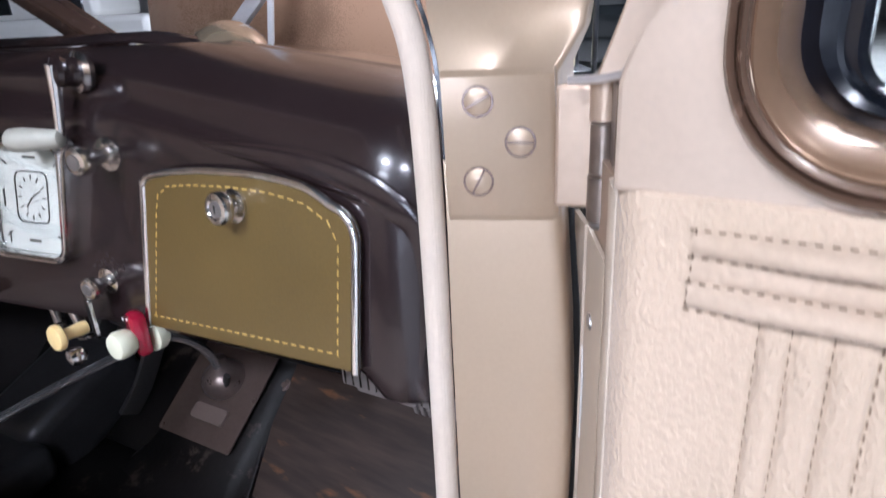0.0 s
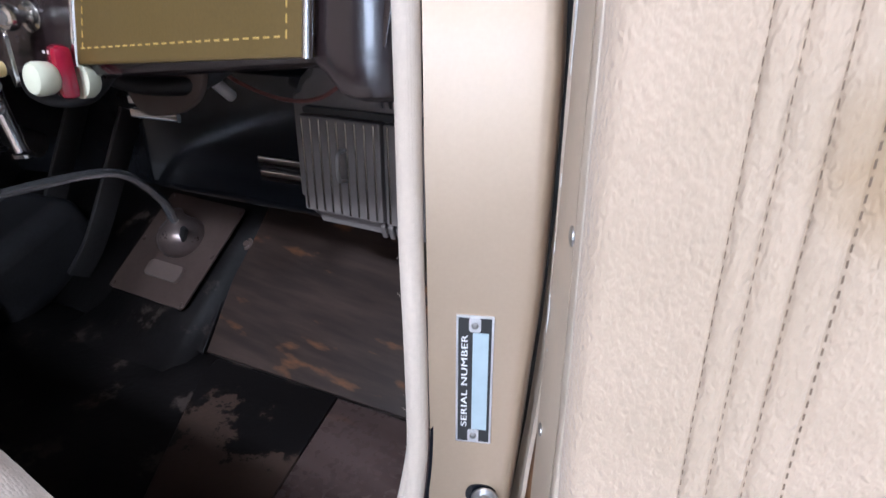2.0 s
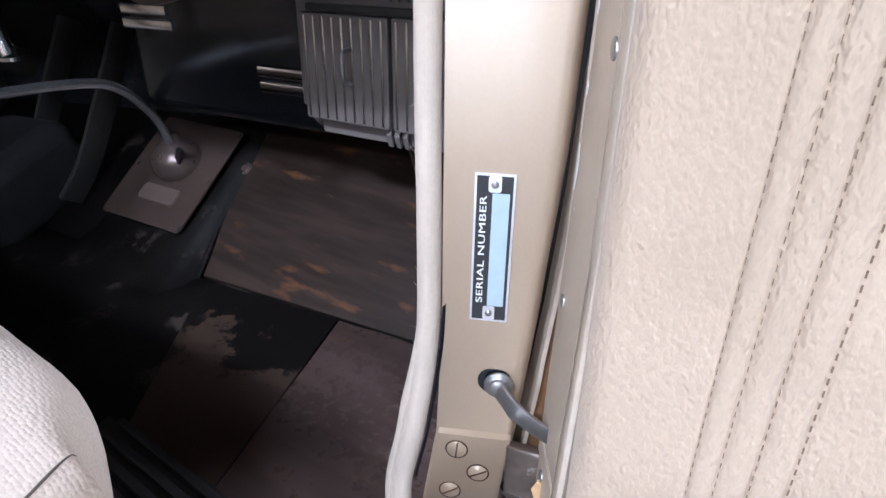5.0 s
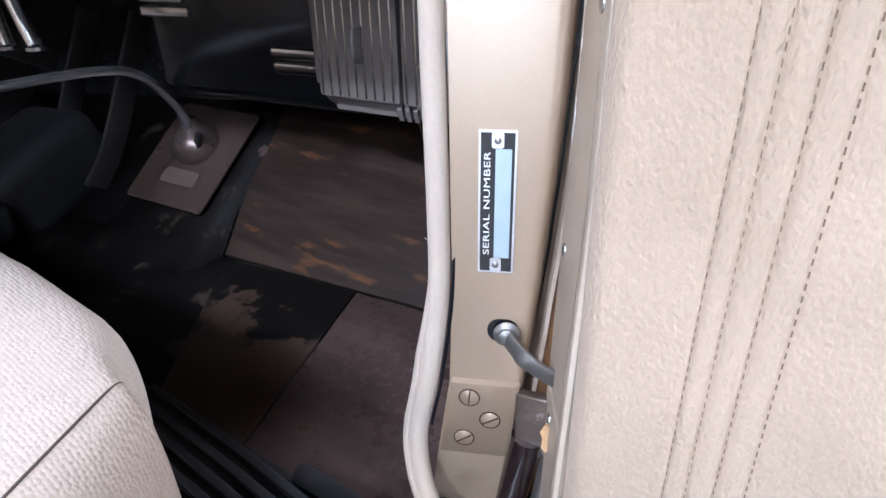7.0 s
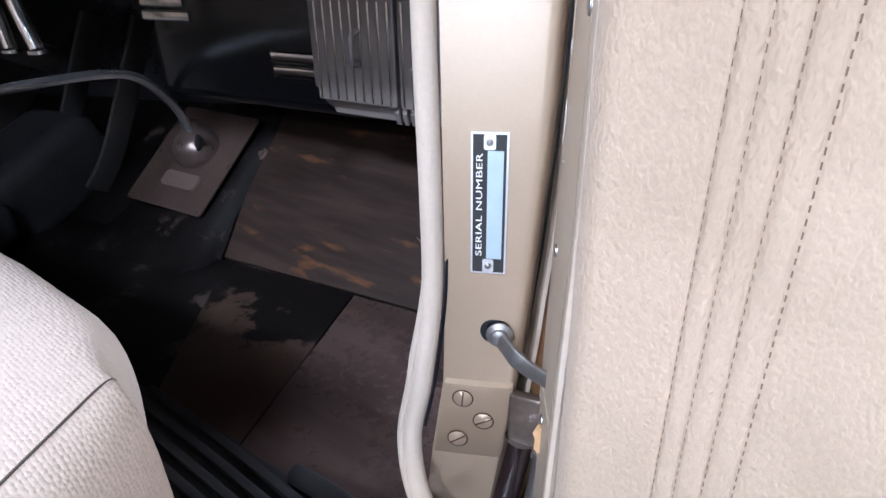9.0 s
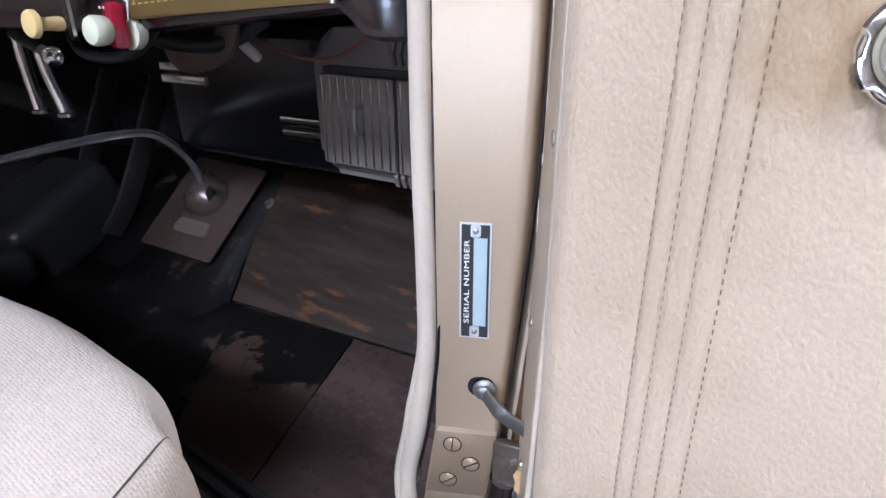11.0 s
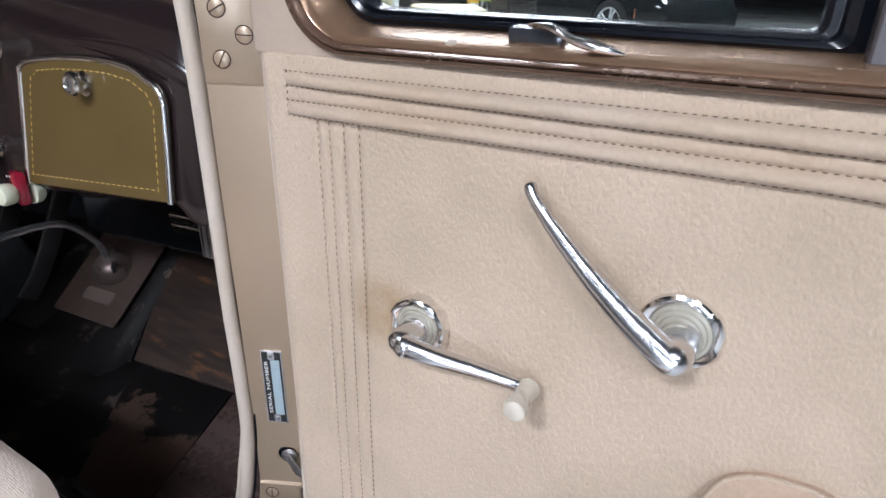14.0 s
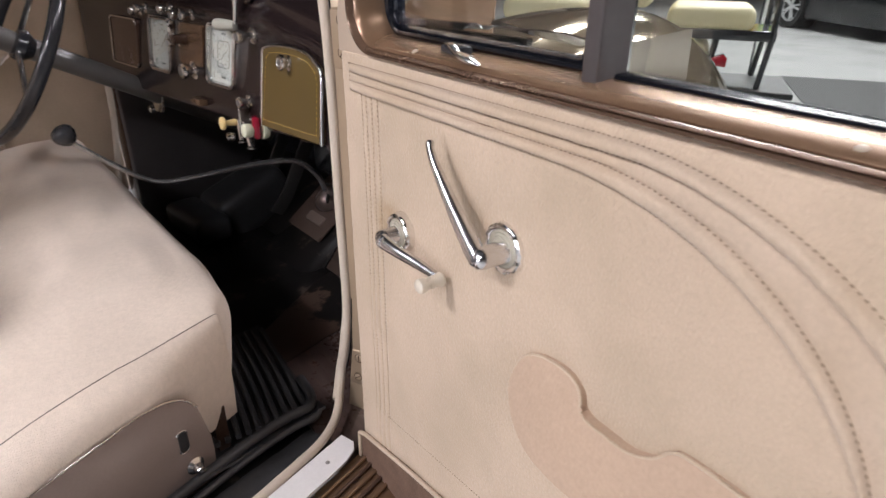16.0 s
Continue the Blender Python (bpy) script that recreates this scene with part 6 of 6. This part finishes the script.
grip_line = smooth_line([(0.2885, 0.2210, 0.9735), (0.2740, 0.2225, 0.9830), (0.2590, 0.2240, 0.9930), (0.2400, 0.2260, 1.0075), (0.2235, 0.2270, 1.0225), (0.2085, 0.2280, 1.0375), (0.1980, 0.2300, 1.0490), (0.1945, 0.2330, 1.0550)], 6)
taper = [(0.0, 0.45), (0.01, 0.8), (0.03, 1.0), (0.12, 1.02), (0.3, 0.88), (0.5, 0.68), (0.7, 0.50), (0.84, 0.41), (0.93, 0.43), (0.965, 0.42), (0.985, 0.34), (1.0, 0.12)]
handle = add("door_handle", tube(grip_line, 0.0088, 18, [along(k / (len(grip_line) - 1), taper) for k in range(len(grip_line))], up=(0, -1, 0)), SATINCHROME, door, "long tapering chrome door handle")
add("neck", lathe((0.2855, 0.2480, 0.9775), (0, -1, 0), [(0, 0.0128), (0.006, 0.0108), (0.014, 0.0098), (0.024, 0.0100), (0.030, 0.0088), (0.0335, 0.005), (0.0345, 0)], 24), SATINCHROME, handle, "satin chrome handle neck")

# armrest with a pull notch
arm_line = [(0.314, 0.862), (0.317, 0.878), (0.324, 0.893), (0.337, 0.902), (0.353, 0.906), (0.371, 0.906), (0.384, 0.900), (0.390, 0.892), (0.392, 0.884), (0.400, 0.879), (0.420, 0.878), (0.441, 0.879), (0.460, 0.888), (0.472, 0.902), (0.486, 0.906), (0.522, 0.906), (0.600, 0.902), (0.650, 0.894),
            (0.672, 0.872), (0.660, 0.838), (0.600, 0.820), (0.480, 0.814), (0.412, 0.813), (0.380, 0.813), (0.350, 0.820), (0.327, 0.838)]
arm_fine = [(p.x, p.z) for p in smooth_line([(x, 0, z) for x, z in arm_line + arm_line[:1]], 5)][:-1]
def arm_depth(z):
    return 0.0055 + 0.020 * max(0.0, min(1.0, (0.900 - z) / 0.085))


bm = slab(arm_fine, 0.024, (0, PY - 0.0200, 0), (1, 0, 0), (0, 0, 1), 0.0035)
for v in bm.verts:
    if v.co.y < PY:
        v.co.y = PY - (PY - v.co.y) / 0.020 * arm_depth(v.co.z)
arm = add("armrest", bm, ARMCLOTH, door, "padded beige armrest with a hand notch")
add("armrest_piping", tube([Vector((x, PY - 0.86 * arm_depth(z), z)) for x, z in arm_fine + arm_fine[:1]], 0.0014, 8, up=(0, -1, 0)), CLOTH, arm, "beige piping")


# ---- front of the car beyond the dash ----
cowl = thing("cowl_top", "glossy dark brown windscreen base and cowl top", "cowl", (-0.7, 0.45, 1.15), "", "structure")


def cowl_point(u, v):
    x = -1.32 + 1.20 * u
    y0 = dash_y(x, 1.098)
    prof = [(0.100, 1.1555), (0.112, 1.161), (0.124, 1.163), (0.134, 1.157), (0.146, 1.154), (0.160, 1.157), (0.20, 1.152), (0.30, 1.140), (0.45, 1.105)]
    k = v * (len(prof) - 1)
    i = min(int(k), len(prof) - 2)
    f = k - i
    dy, z = prof[i][0] + (prof[i + 1][0] - prof[i][0]) * f, prof[i][1] + (prof[i + 1][1] - prof[i][1]) * f
    return (x, y0 + dy, z + 0.004 - 0.128 * max(0.0, x + 0.54))


add("panel", thicken(grid(48, 24, cowl_point), 0.003), COWLPAINT, cowl)
dome = thing("cowl_dome", "silvery beige wiper motor dome on the cowl", "dome", (-0.52, 0.47, 1.15))
add("shell", lathe((-0.500, 0.466, 1.137), (0.10, 0.1, 1), [(0, 0.074), (0.010, 0.073), (0.022, 0.060), (0.031, 0.040), (0.036, 0.016), (0.0365, 0)], 32, 0.55), BODY, dome)
cpost = thing("windscreen_post", "dark windscreen centre post", "post", (-0.80, 0.42, 1.16), "", "structure")
add("bar", sweep([(-0.665, 0.44, 1.145), (-0.745, 0.43, 1.188), (-0.87, 0.40, 1.262), (-1.10, 0.33, 1.43)], rounded(0.030, 0.03, 0.006, 2), up=(1, 0, 0)), BEAD, cpost)
hood = thing("hood", "raised brown hood panel before the windscreen", "hood", (-0.7, 0.85, 1.0))


def hood_point(u, v):
    x = -1.27 + 0.78 * u
    return (x, 0.78 + 0.10 * v + 0.06 * (2 * u - 1) ** 2, 0.86 + 1.05 * v)


add("panel", thicken(grid(20, 12, hood_point), 0.004), HOODPAINT, hood, "brown glossy hood skin")
for (a, b), r in ((((-0.835, 0.70, 1.125), (-0.660, 0.70, 1.245)), 0.012), (((-0.712, 0.70, 1.10), (-0.672, 0.70, 1.30)), 0.006)):
    add("hinge_arm", sweep([a, b], rounded(r * 2, r, 0.003, 2), up=(0, -1, 0)), SILLALU, hood, "bright metal hood support arm")


def fender_point(u, v):
    """u along the car, v across from the hood side outward and down."""
    y = 0.62 + 1.75 * u
    cx = -0.515 - 0.19 * (y - 0.62)
    crest = 0.62 + 0.440 * math.sin(math.pi * min(1, 0.10 + 0.86 * u)) ** 0.75
    w = 0.225 * (0.55 + 0.45 * math.sin(math.pi * min(1, 0.15 + 0.8 * u)))
    if v < 0.4:
        # the inner side runs on, nearly level, to the engine bay
        f = 1 - v / 0.4
        return (cx - 0.40 * f, y, crest - 0.05 * f ** 2)
    a = math.pi * (0.5 + 0.42 * (v - 0.4) / 0.6)
    return (cx - w * math.cos(a), y, 0.42 + (crest - 0.42) * math.sin(a) ** 0.85)


fender = thing("front_fender", "glossy gold bronze front fender beyond the door window", "fender", (-0.5, 1.4, 0.5))
add("skin", thicken(grid(48, 36, fender_point), 0.003), BODY, fender)
side = thing("hood_side", "gold bronze engine bay side panel", "body panel", (-0.5, 1.2, 0.7), "", "structure")
add("panel", thicken(grid(10, 20, lambda u, v: (-0.185 - 0.36 * u - 0.03 * v, 0.46 + 1.26 * u, 0.45 + 0.55 * v)), 0.004), BODY, side)

# ---- the hall beyond: black sedan, golf cart, mat, white car, posts ----
def road_wheel(parent_thing, at, axis, r, width=0.22, spokes=10):
    a = Vector(axis).normalized()
    w = add("wheel", lathe(Vector(at) - a * width / 2, a, [(0, r * 0.72), (0.0, r * 0.96), (0.03, r), (width - 0.03, r), (width, r * 0.96), (width, r * 0.72), (width - 0.03, r * 0.70), (0.03, r * 0.70)], 40), TYRE, parent_thing, "black tyre")
    s, u, d = frame_of(a)
    o = Vector(at) + a * (width / 2 - 0.02)
    add("rim", lathe(o - a * 0.02, a, [(0, r * 0.72), (0.035, r * 0.73), (0.04, r * 0.69), (0.02, r * 0.66), (0, r * 0.66)], 40), SILVERPAINT, w, "silver alloy rim")
    add("hub", lathe(o - a * 0.03, a, [(0, r * 0.15), (0.04, r * 0.13), (0.045, 0)], 20), SILVERPAINT, w)
    # Tyre-black disc that darkens the gaps between the spokes as shade would.
    add("spoke_gap_shade", lathe(o - a * 0.019, a, [(0, r * 0.65), (0.004, r * 0.65), (0.004, 0)], 30), TYRE, w, "dark disc for the shade behind the spokes")
    for k in range(spokes):
        t = 2 * math.pi * (k // 2) / (spokes / 2) + (0.16 if k % 2 else -0.16)
        rad = s * math.cos(t) + u * math.sin(t)
        add("spoke", sweep([o + rad * r * 0.10 + a * 0.006, o + rad * r * 0.70 + a * 0.012], rounded(0.026, 0.022, 0.006, 2), up=tuple(a)), SILVERPAINT, w)
    return w


SED = thing("black_sedan", "parked glossy black modern sedan with alloy wheels", "car", (-3.7, 10.5, GROUND))
hd = Vector((0.886, -0.463, 0)).normalized()
lat = Vector((-0.463, -0.886, 0)).normalized()
wf, wr = Vector((-2.19, 9.72, GROUND)), Vector((-2.19, 9.72, GROUND)) - hd * 3.2
mid = (wf + wr) / 2 - lat * 0.78
ROOF = [(-2.45, 0.95, 0.95), (-2.3, 1.02, 1.02), (-1.7, 1.05, 1.08), (-1.1, 1.06, 1.38), (-0.5, 1.06, 1.46), (0.2, 1.06, 1.44), (0.75, 1.04, 1.12), (1.2, 1.01, 1.02), (2.0, 0.95, 0.90), (2.35, 0.80, 0.76), (2.50, 0.55, 0.55)]
bm = bmesh.new()
rows = []
for s, zb, zt in ROOF:
    taper = 0.93 - 0.10 * max(0, (abs(s) - 1.7) / 0.8) ** 2
    belt = min(zb, zt)
    ring = [(0.16, taper * 0.95), (0.22, taper), (0.55, taper * 1.01), (belt * 0.86, taper * 0.985), (belt, taper * 0.95), ((belt + zt) / 2 + 0.02, taper * 0.84), (zt, taper * 0.70), (zt + 0.02, taper * 0.35)]
    row = [bm.verts.new(mid + hd * s + lat * w + Vector((0, 0, z))) for z, w in ring] + [bm.verts.new(mid + hd * s - lat * w + Vector((0, 0, z))) for z, w in reversed(ring)]
    rows.append(row)
for a, b in zip(rows, rows[1:]):
    for j in range(len(a)):
        bm.faces.new((a[j], a[(j + 1) % len(a)], b[(j + 1) % len(a)], b[j]))
bm.faces.new(rows[0])
bm.faces.new(rows[-1][::-1])
body = add("body", bm, CARBLACK, SED, "glossy black body")
for w0 in (wf, wr):
    road_wheel(SED, w0 + Vector((0, 0, 0.34)) + lat * 0.09, lat, 0.335)
    road_wheel(SED, w0 + Vector((0, 0, 0.34)) - lat * 1.53, -lat, 0.335)
    arch = [w0 + lat * 0.165 + hd * 0.385 * math.cos(radians(a)) + Vector((0, 0, 0.34 + 0.385 * math.sin(radians(a)))) for a in range(-10, 191, 10)]
    add("wheel_arch", tube(arch, 0.028, 8), CARBLACK, SED)
    # The body has no cut arch; this black liner is added for its shade.
    add("arch_shadow_liner", lathe(w0 + Vector((0, 0, 0.34)) - lat * 0.10, lat, [(0, 0.375), (0.165, 0.375), (0.165, 0.36), (0, 0.36)], 36), RUBBER, SED, "black wheel arch liner for the shade in the arch")
add("fog_lamp", boxed(mid + hd * 2.36 + lat * 0.62 + Vector((0, 0, 0.38)), (0.05, 0.34, 0.07), turn_z(-10), 0.02), CHROME, SED, "bright fog lamp trim")
add("headlight", boxed(mid + hd * 2.08 + lat * 0.72 + Vector((0, 0, 0.74)), (0.40, 0.16, 0.12), turn_z(-20), 0.04), OLDCHROME, SED, "clear headlight cluster")
add("side_marker", boxed(mid + hd * 2.03 + lat * 0.905 + Vector((0, 0, 0.52)), (0.02, 0.03, 0.12), turn_z(-27), 0.006), material("amber_marker", (0.6, 0.16, 0.03), rough=0.3), SED, "amber side marker")
add("vent_trim", boxed(mid + hd * 0.98 + lat * 0.945 + Vector((0, 0, 0.70)), (0.22, 0.02, 0.06), turn_z(-27), 0.006), ALU, SED, "silver wing vent")
add("side_window", slab([(-1.2, 1.06), (0.72, 1.06), (0.1, 1.36), (-0.9, 1.36)], 0.02, mid + lat * 0.90, hd, (0, 0, 1)), DARKGLASS, SED, "dark side glass", False)

cart = thing("golf_cart", "black framed golf cart with cream cushions and a red tail lamp", "golf cart", (-1.8, 3.1, GROUND))
cu, cv = Vector((0.83, 0.56, 0)).normalized(), Vector((-0.56, 0.83, 0)).normalized()
c0 = Vector((-1.573, 3.165, 0))
add("rear_cushion", boxed(c0 + cu * 0.10 + cv * 0.22 + Vector((0, 0, 0.890)), (0.46, 0.50, 0.125), turn_z(34), 0.05, 4), CREAMVINYL, cart, "cream padded rear seat cushion")
add("backrest", boxed(c0 - cu * 0.28 + cv * 0.22 + Vector((0, 0, 1.16)), (0.10, 0.50, 0.46), turn_z(34), 0.04, 4), CREAMVINYL, cart, "cream padded backrest")
add("front_cushion", boxed(c0 - cu * 0.85 + cv * 0.22 + Vector((0, 0, 0.90)), (0.50, 0.50, 0.13), turn_z(34), 0.05, 4), CREAMVINYL, cart, "cream front seat cushion")
add("seat_rail", boxed(c0 + cu * 0.12 + cv * 0.22 + Vector((0, 0, 0.805)), (0.66, 0.46, 0.055), turn_z(34), 0.008), BLACK, cart, "black seat frame")
add("body", boxed(c0 - cu * 0.42 + cv * 0.22 + Vector((0, 0, 0.60)), (1.10, 0.52, 0.34), turn_z(34), 0.09, 4), CREAMVINYL, cart, "cream moulded body")
add("footrest", boxed(c0 + cu * 0.36 + cv * 0.22 + Vector((0, 0, 0.505)), (0.46, 0.60, 0.035), turn_z(34), 0.010), RUBBER, cart, "grey black folding footrest")
for q in (0.0, 0.46):
    add("grab_post", tube([c0 + cu * 0.43 + cv * q + Vector((0, 0, 1.25)), c0 + cu * 0.43 + cv * q + Vector((0, 0, 0.78)), c0 + cu * 0.40 + cv * q + Vector((0, 0, 0.50))], 0.016, 10, up=(1, 0, 0)), BLACK, cart, "black grab rail")
    add("strut", tube([c0 + cu * 0.16 + cv * q + Vector((0, 0, 0.80)), c0 + cu * 0.13 + cv * q + Vector((0, 0, 0.52))], 0.010, 8, up=(1, 0, 0)), BLACK, cart, "black strut")
    add("front_post", tube([c0 - cu * 0.30 + cv * q + Vector((0, 0, 1.9)), c0 - cu * 0.36 + cv * q + Vector((0, 0, 0.70))], 0.018, 10, up=(1, 0, 0)), BLACK, cart, "black roof post")
add("tail_lamp", slab([(-0.055, -0.03), (0.05, -0.035), (0.055, 0.01), (0.03, 0.035), (-0.02, 0.015)], 0.05, c0 + cu * 0.17 - cv * 0.05 + Vector((0, 0, 0.672)), cu, (0, 0, 1), 0.008), REDLENS, cart, "red tail lamp")
for q in (-0.02, 0.48):
    road_wheel(cart, c0 - cu * 0.25 + cv * q + Vector((0, 0, GROUND + 0.21)), -cv, 0.21, 0.18, 6)
    road_wheel(cart, c0 - cu * 1.85 + cv * q + Vector((0, 0, GROUND + 0.21)), -cv, 0.21, 0.18, 6)
add("nose", boxed(c0 - cu * 1.75 + cv * 0.22 + Vector((0, 0, 0.58)), (0.75, 0.52, 0.36), turn_z(34), 0.10, 4), CREAMVINYL, cart, "cream front cowl")
add("floor_pan", boxed(c0 - cu * 1.15 + cv * 0.22 + Vector((0, 0, 0.40)), (0.95, 0.52, 0.05), turn_z(34), 0.01), BLACK, cart)

floor_mat = thing("floor_mat", "flat black rubber mat on the showroom floor", "mat", (-1.4, 5.9, GROUND))
add("sheet", slab([(-2.62, 6.35), (-0.9, 4.0), (2.4, 5.4), (0.2, 8.45)], 0.008, (0, 0, GROUND + 0.010), (1, 0, 0), (0, 1, 0), 0.003), TYRE, floor_mat, smooth=False)

wcar = thing("white_car", "parked white car with a dark window", "car", (2.2, 14.0, GROUND))
add("body", boxed((3.2, 14.6, 0.72), (4.4, 1.8, 0.72), turn_z(8), 0.16, 4), CARWHITE, wcar, "white lower body")
add("cabin", boxed((3.4, 14.7, 1.28), (2.3, 1.6, 0.52), turn_z(8), 0.18, 4), CARWHITE, wcar)
add("window", boxed((3.3, 13.88, 1.30), (1.9, 0.05, 0.34), turn_z(8), 0.02), DARKGLASS, wcar, "dark side glass")
for q in (-1.35, 1.35):
    road_wheel(wcar, (3.2 + q * 0.99, 13.72 + q * 0.14, GROUND + 0.33), (0.14, -0.99, 0), 0.33)
wt = thing("white_truck", "parked white truck with dark windows", "truck", (-14.6, 6.9, GROUND))
add("body", boxed((-14.9, 7.2, 1.0), (5.2, 2.0, 0.95), turn_z(30), 0.14, 4), CARWHITE, wt, "white lower body")
add("cabin", boxed((-15.0, 7.2, 1.80), (3.2, 1.8, 0.70), turn_z(30), 0.16, 4), CARWHITE, wt)
for q in (-0.8, 0.75):
    add("window", boxed((-14.55 + q * 0.87, 6.42 + q * 0.5, 1.80), (1.15, 0.06, 0.46), turn_z(30), 0.02), DARKGLASS, wt, "dark side glass")
for q in (-1.6, 1.6):
    road_wheel(wt, (-14.45 + q * 0.87, 6.36 + q * 0.5, GROUND + 0.38), (0.5, -0.87, 0), 0.38)


tagstand = thing("card_stand", "black rod stand with yellow and lime cards", "stand", (-1.99, 4.62, GROUND))
add("rod", tube([(-1.99, 4.62, GROUND), (-1.99, 4.62, 1.05)], 0.008, 10, up=(1, 0, 0)), BLACK, tagstand)
add("foot", lathe((-1.99, 4.62, GROUND), (0, 0, 1), [(0, 0.14), (0.012, 0.13), (0.016, 0.03), (0.02, 0)], 24), BLACK, tagstand)
for dx, m, nm in ((-0.05, YELLOW, "yellow_card"), (0.052, LIME, "lime_card")):
    add(nm, boxed((-1.99 + dx, 4.60, 0.985 + dx * 0.2), (0.095, 0.005, 0.13), turn_z(24), 0.001), m, tagstand, "plain coloured card", False)
for x, y in ((-4.1, 6.6), (-3.2, 6.9)):
    b = thing("barrier_post", "white barrier post with a red band", "post", (x, y, GROUND), "barrier posts")
    add("post", tube([(x, y, GROUND), (x, y, GROUND + 1.0)], 0.045, 14, up=(1, 0, 0)), CARWHITE, b)
    add("band", tube([(x, y, GROUND + 0.72), (x, y, GROUND + 0.84)], 0.047, 14, up=(1, 0, 0)), REDLENS, b, "red band")
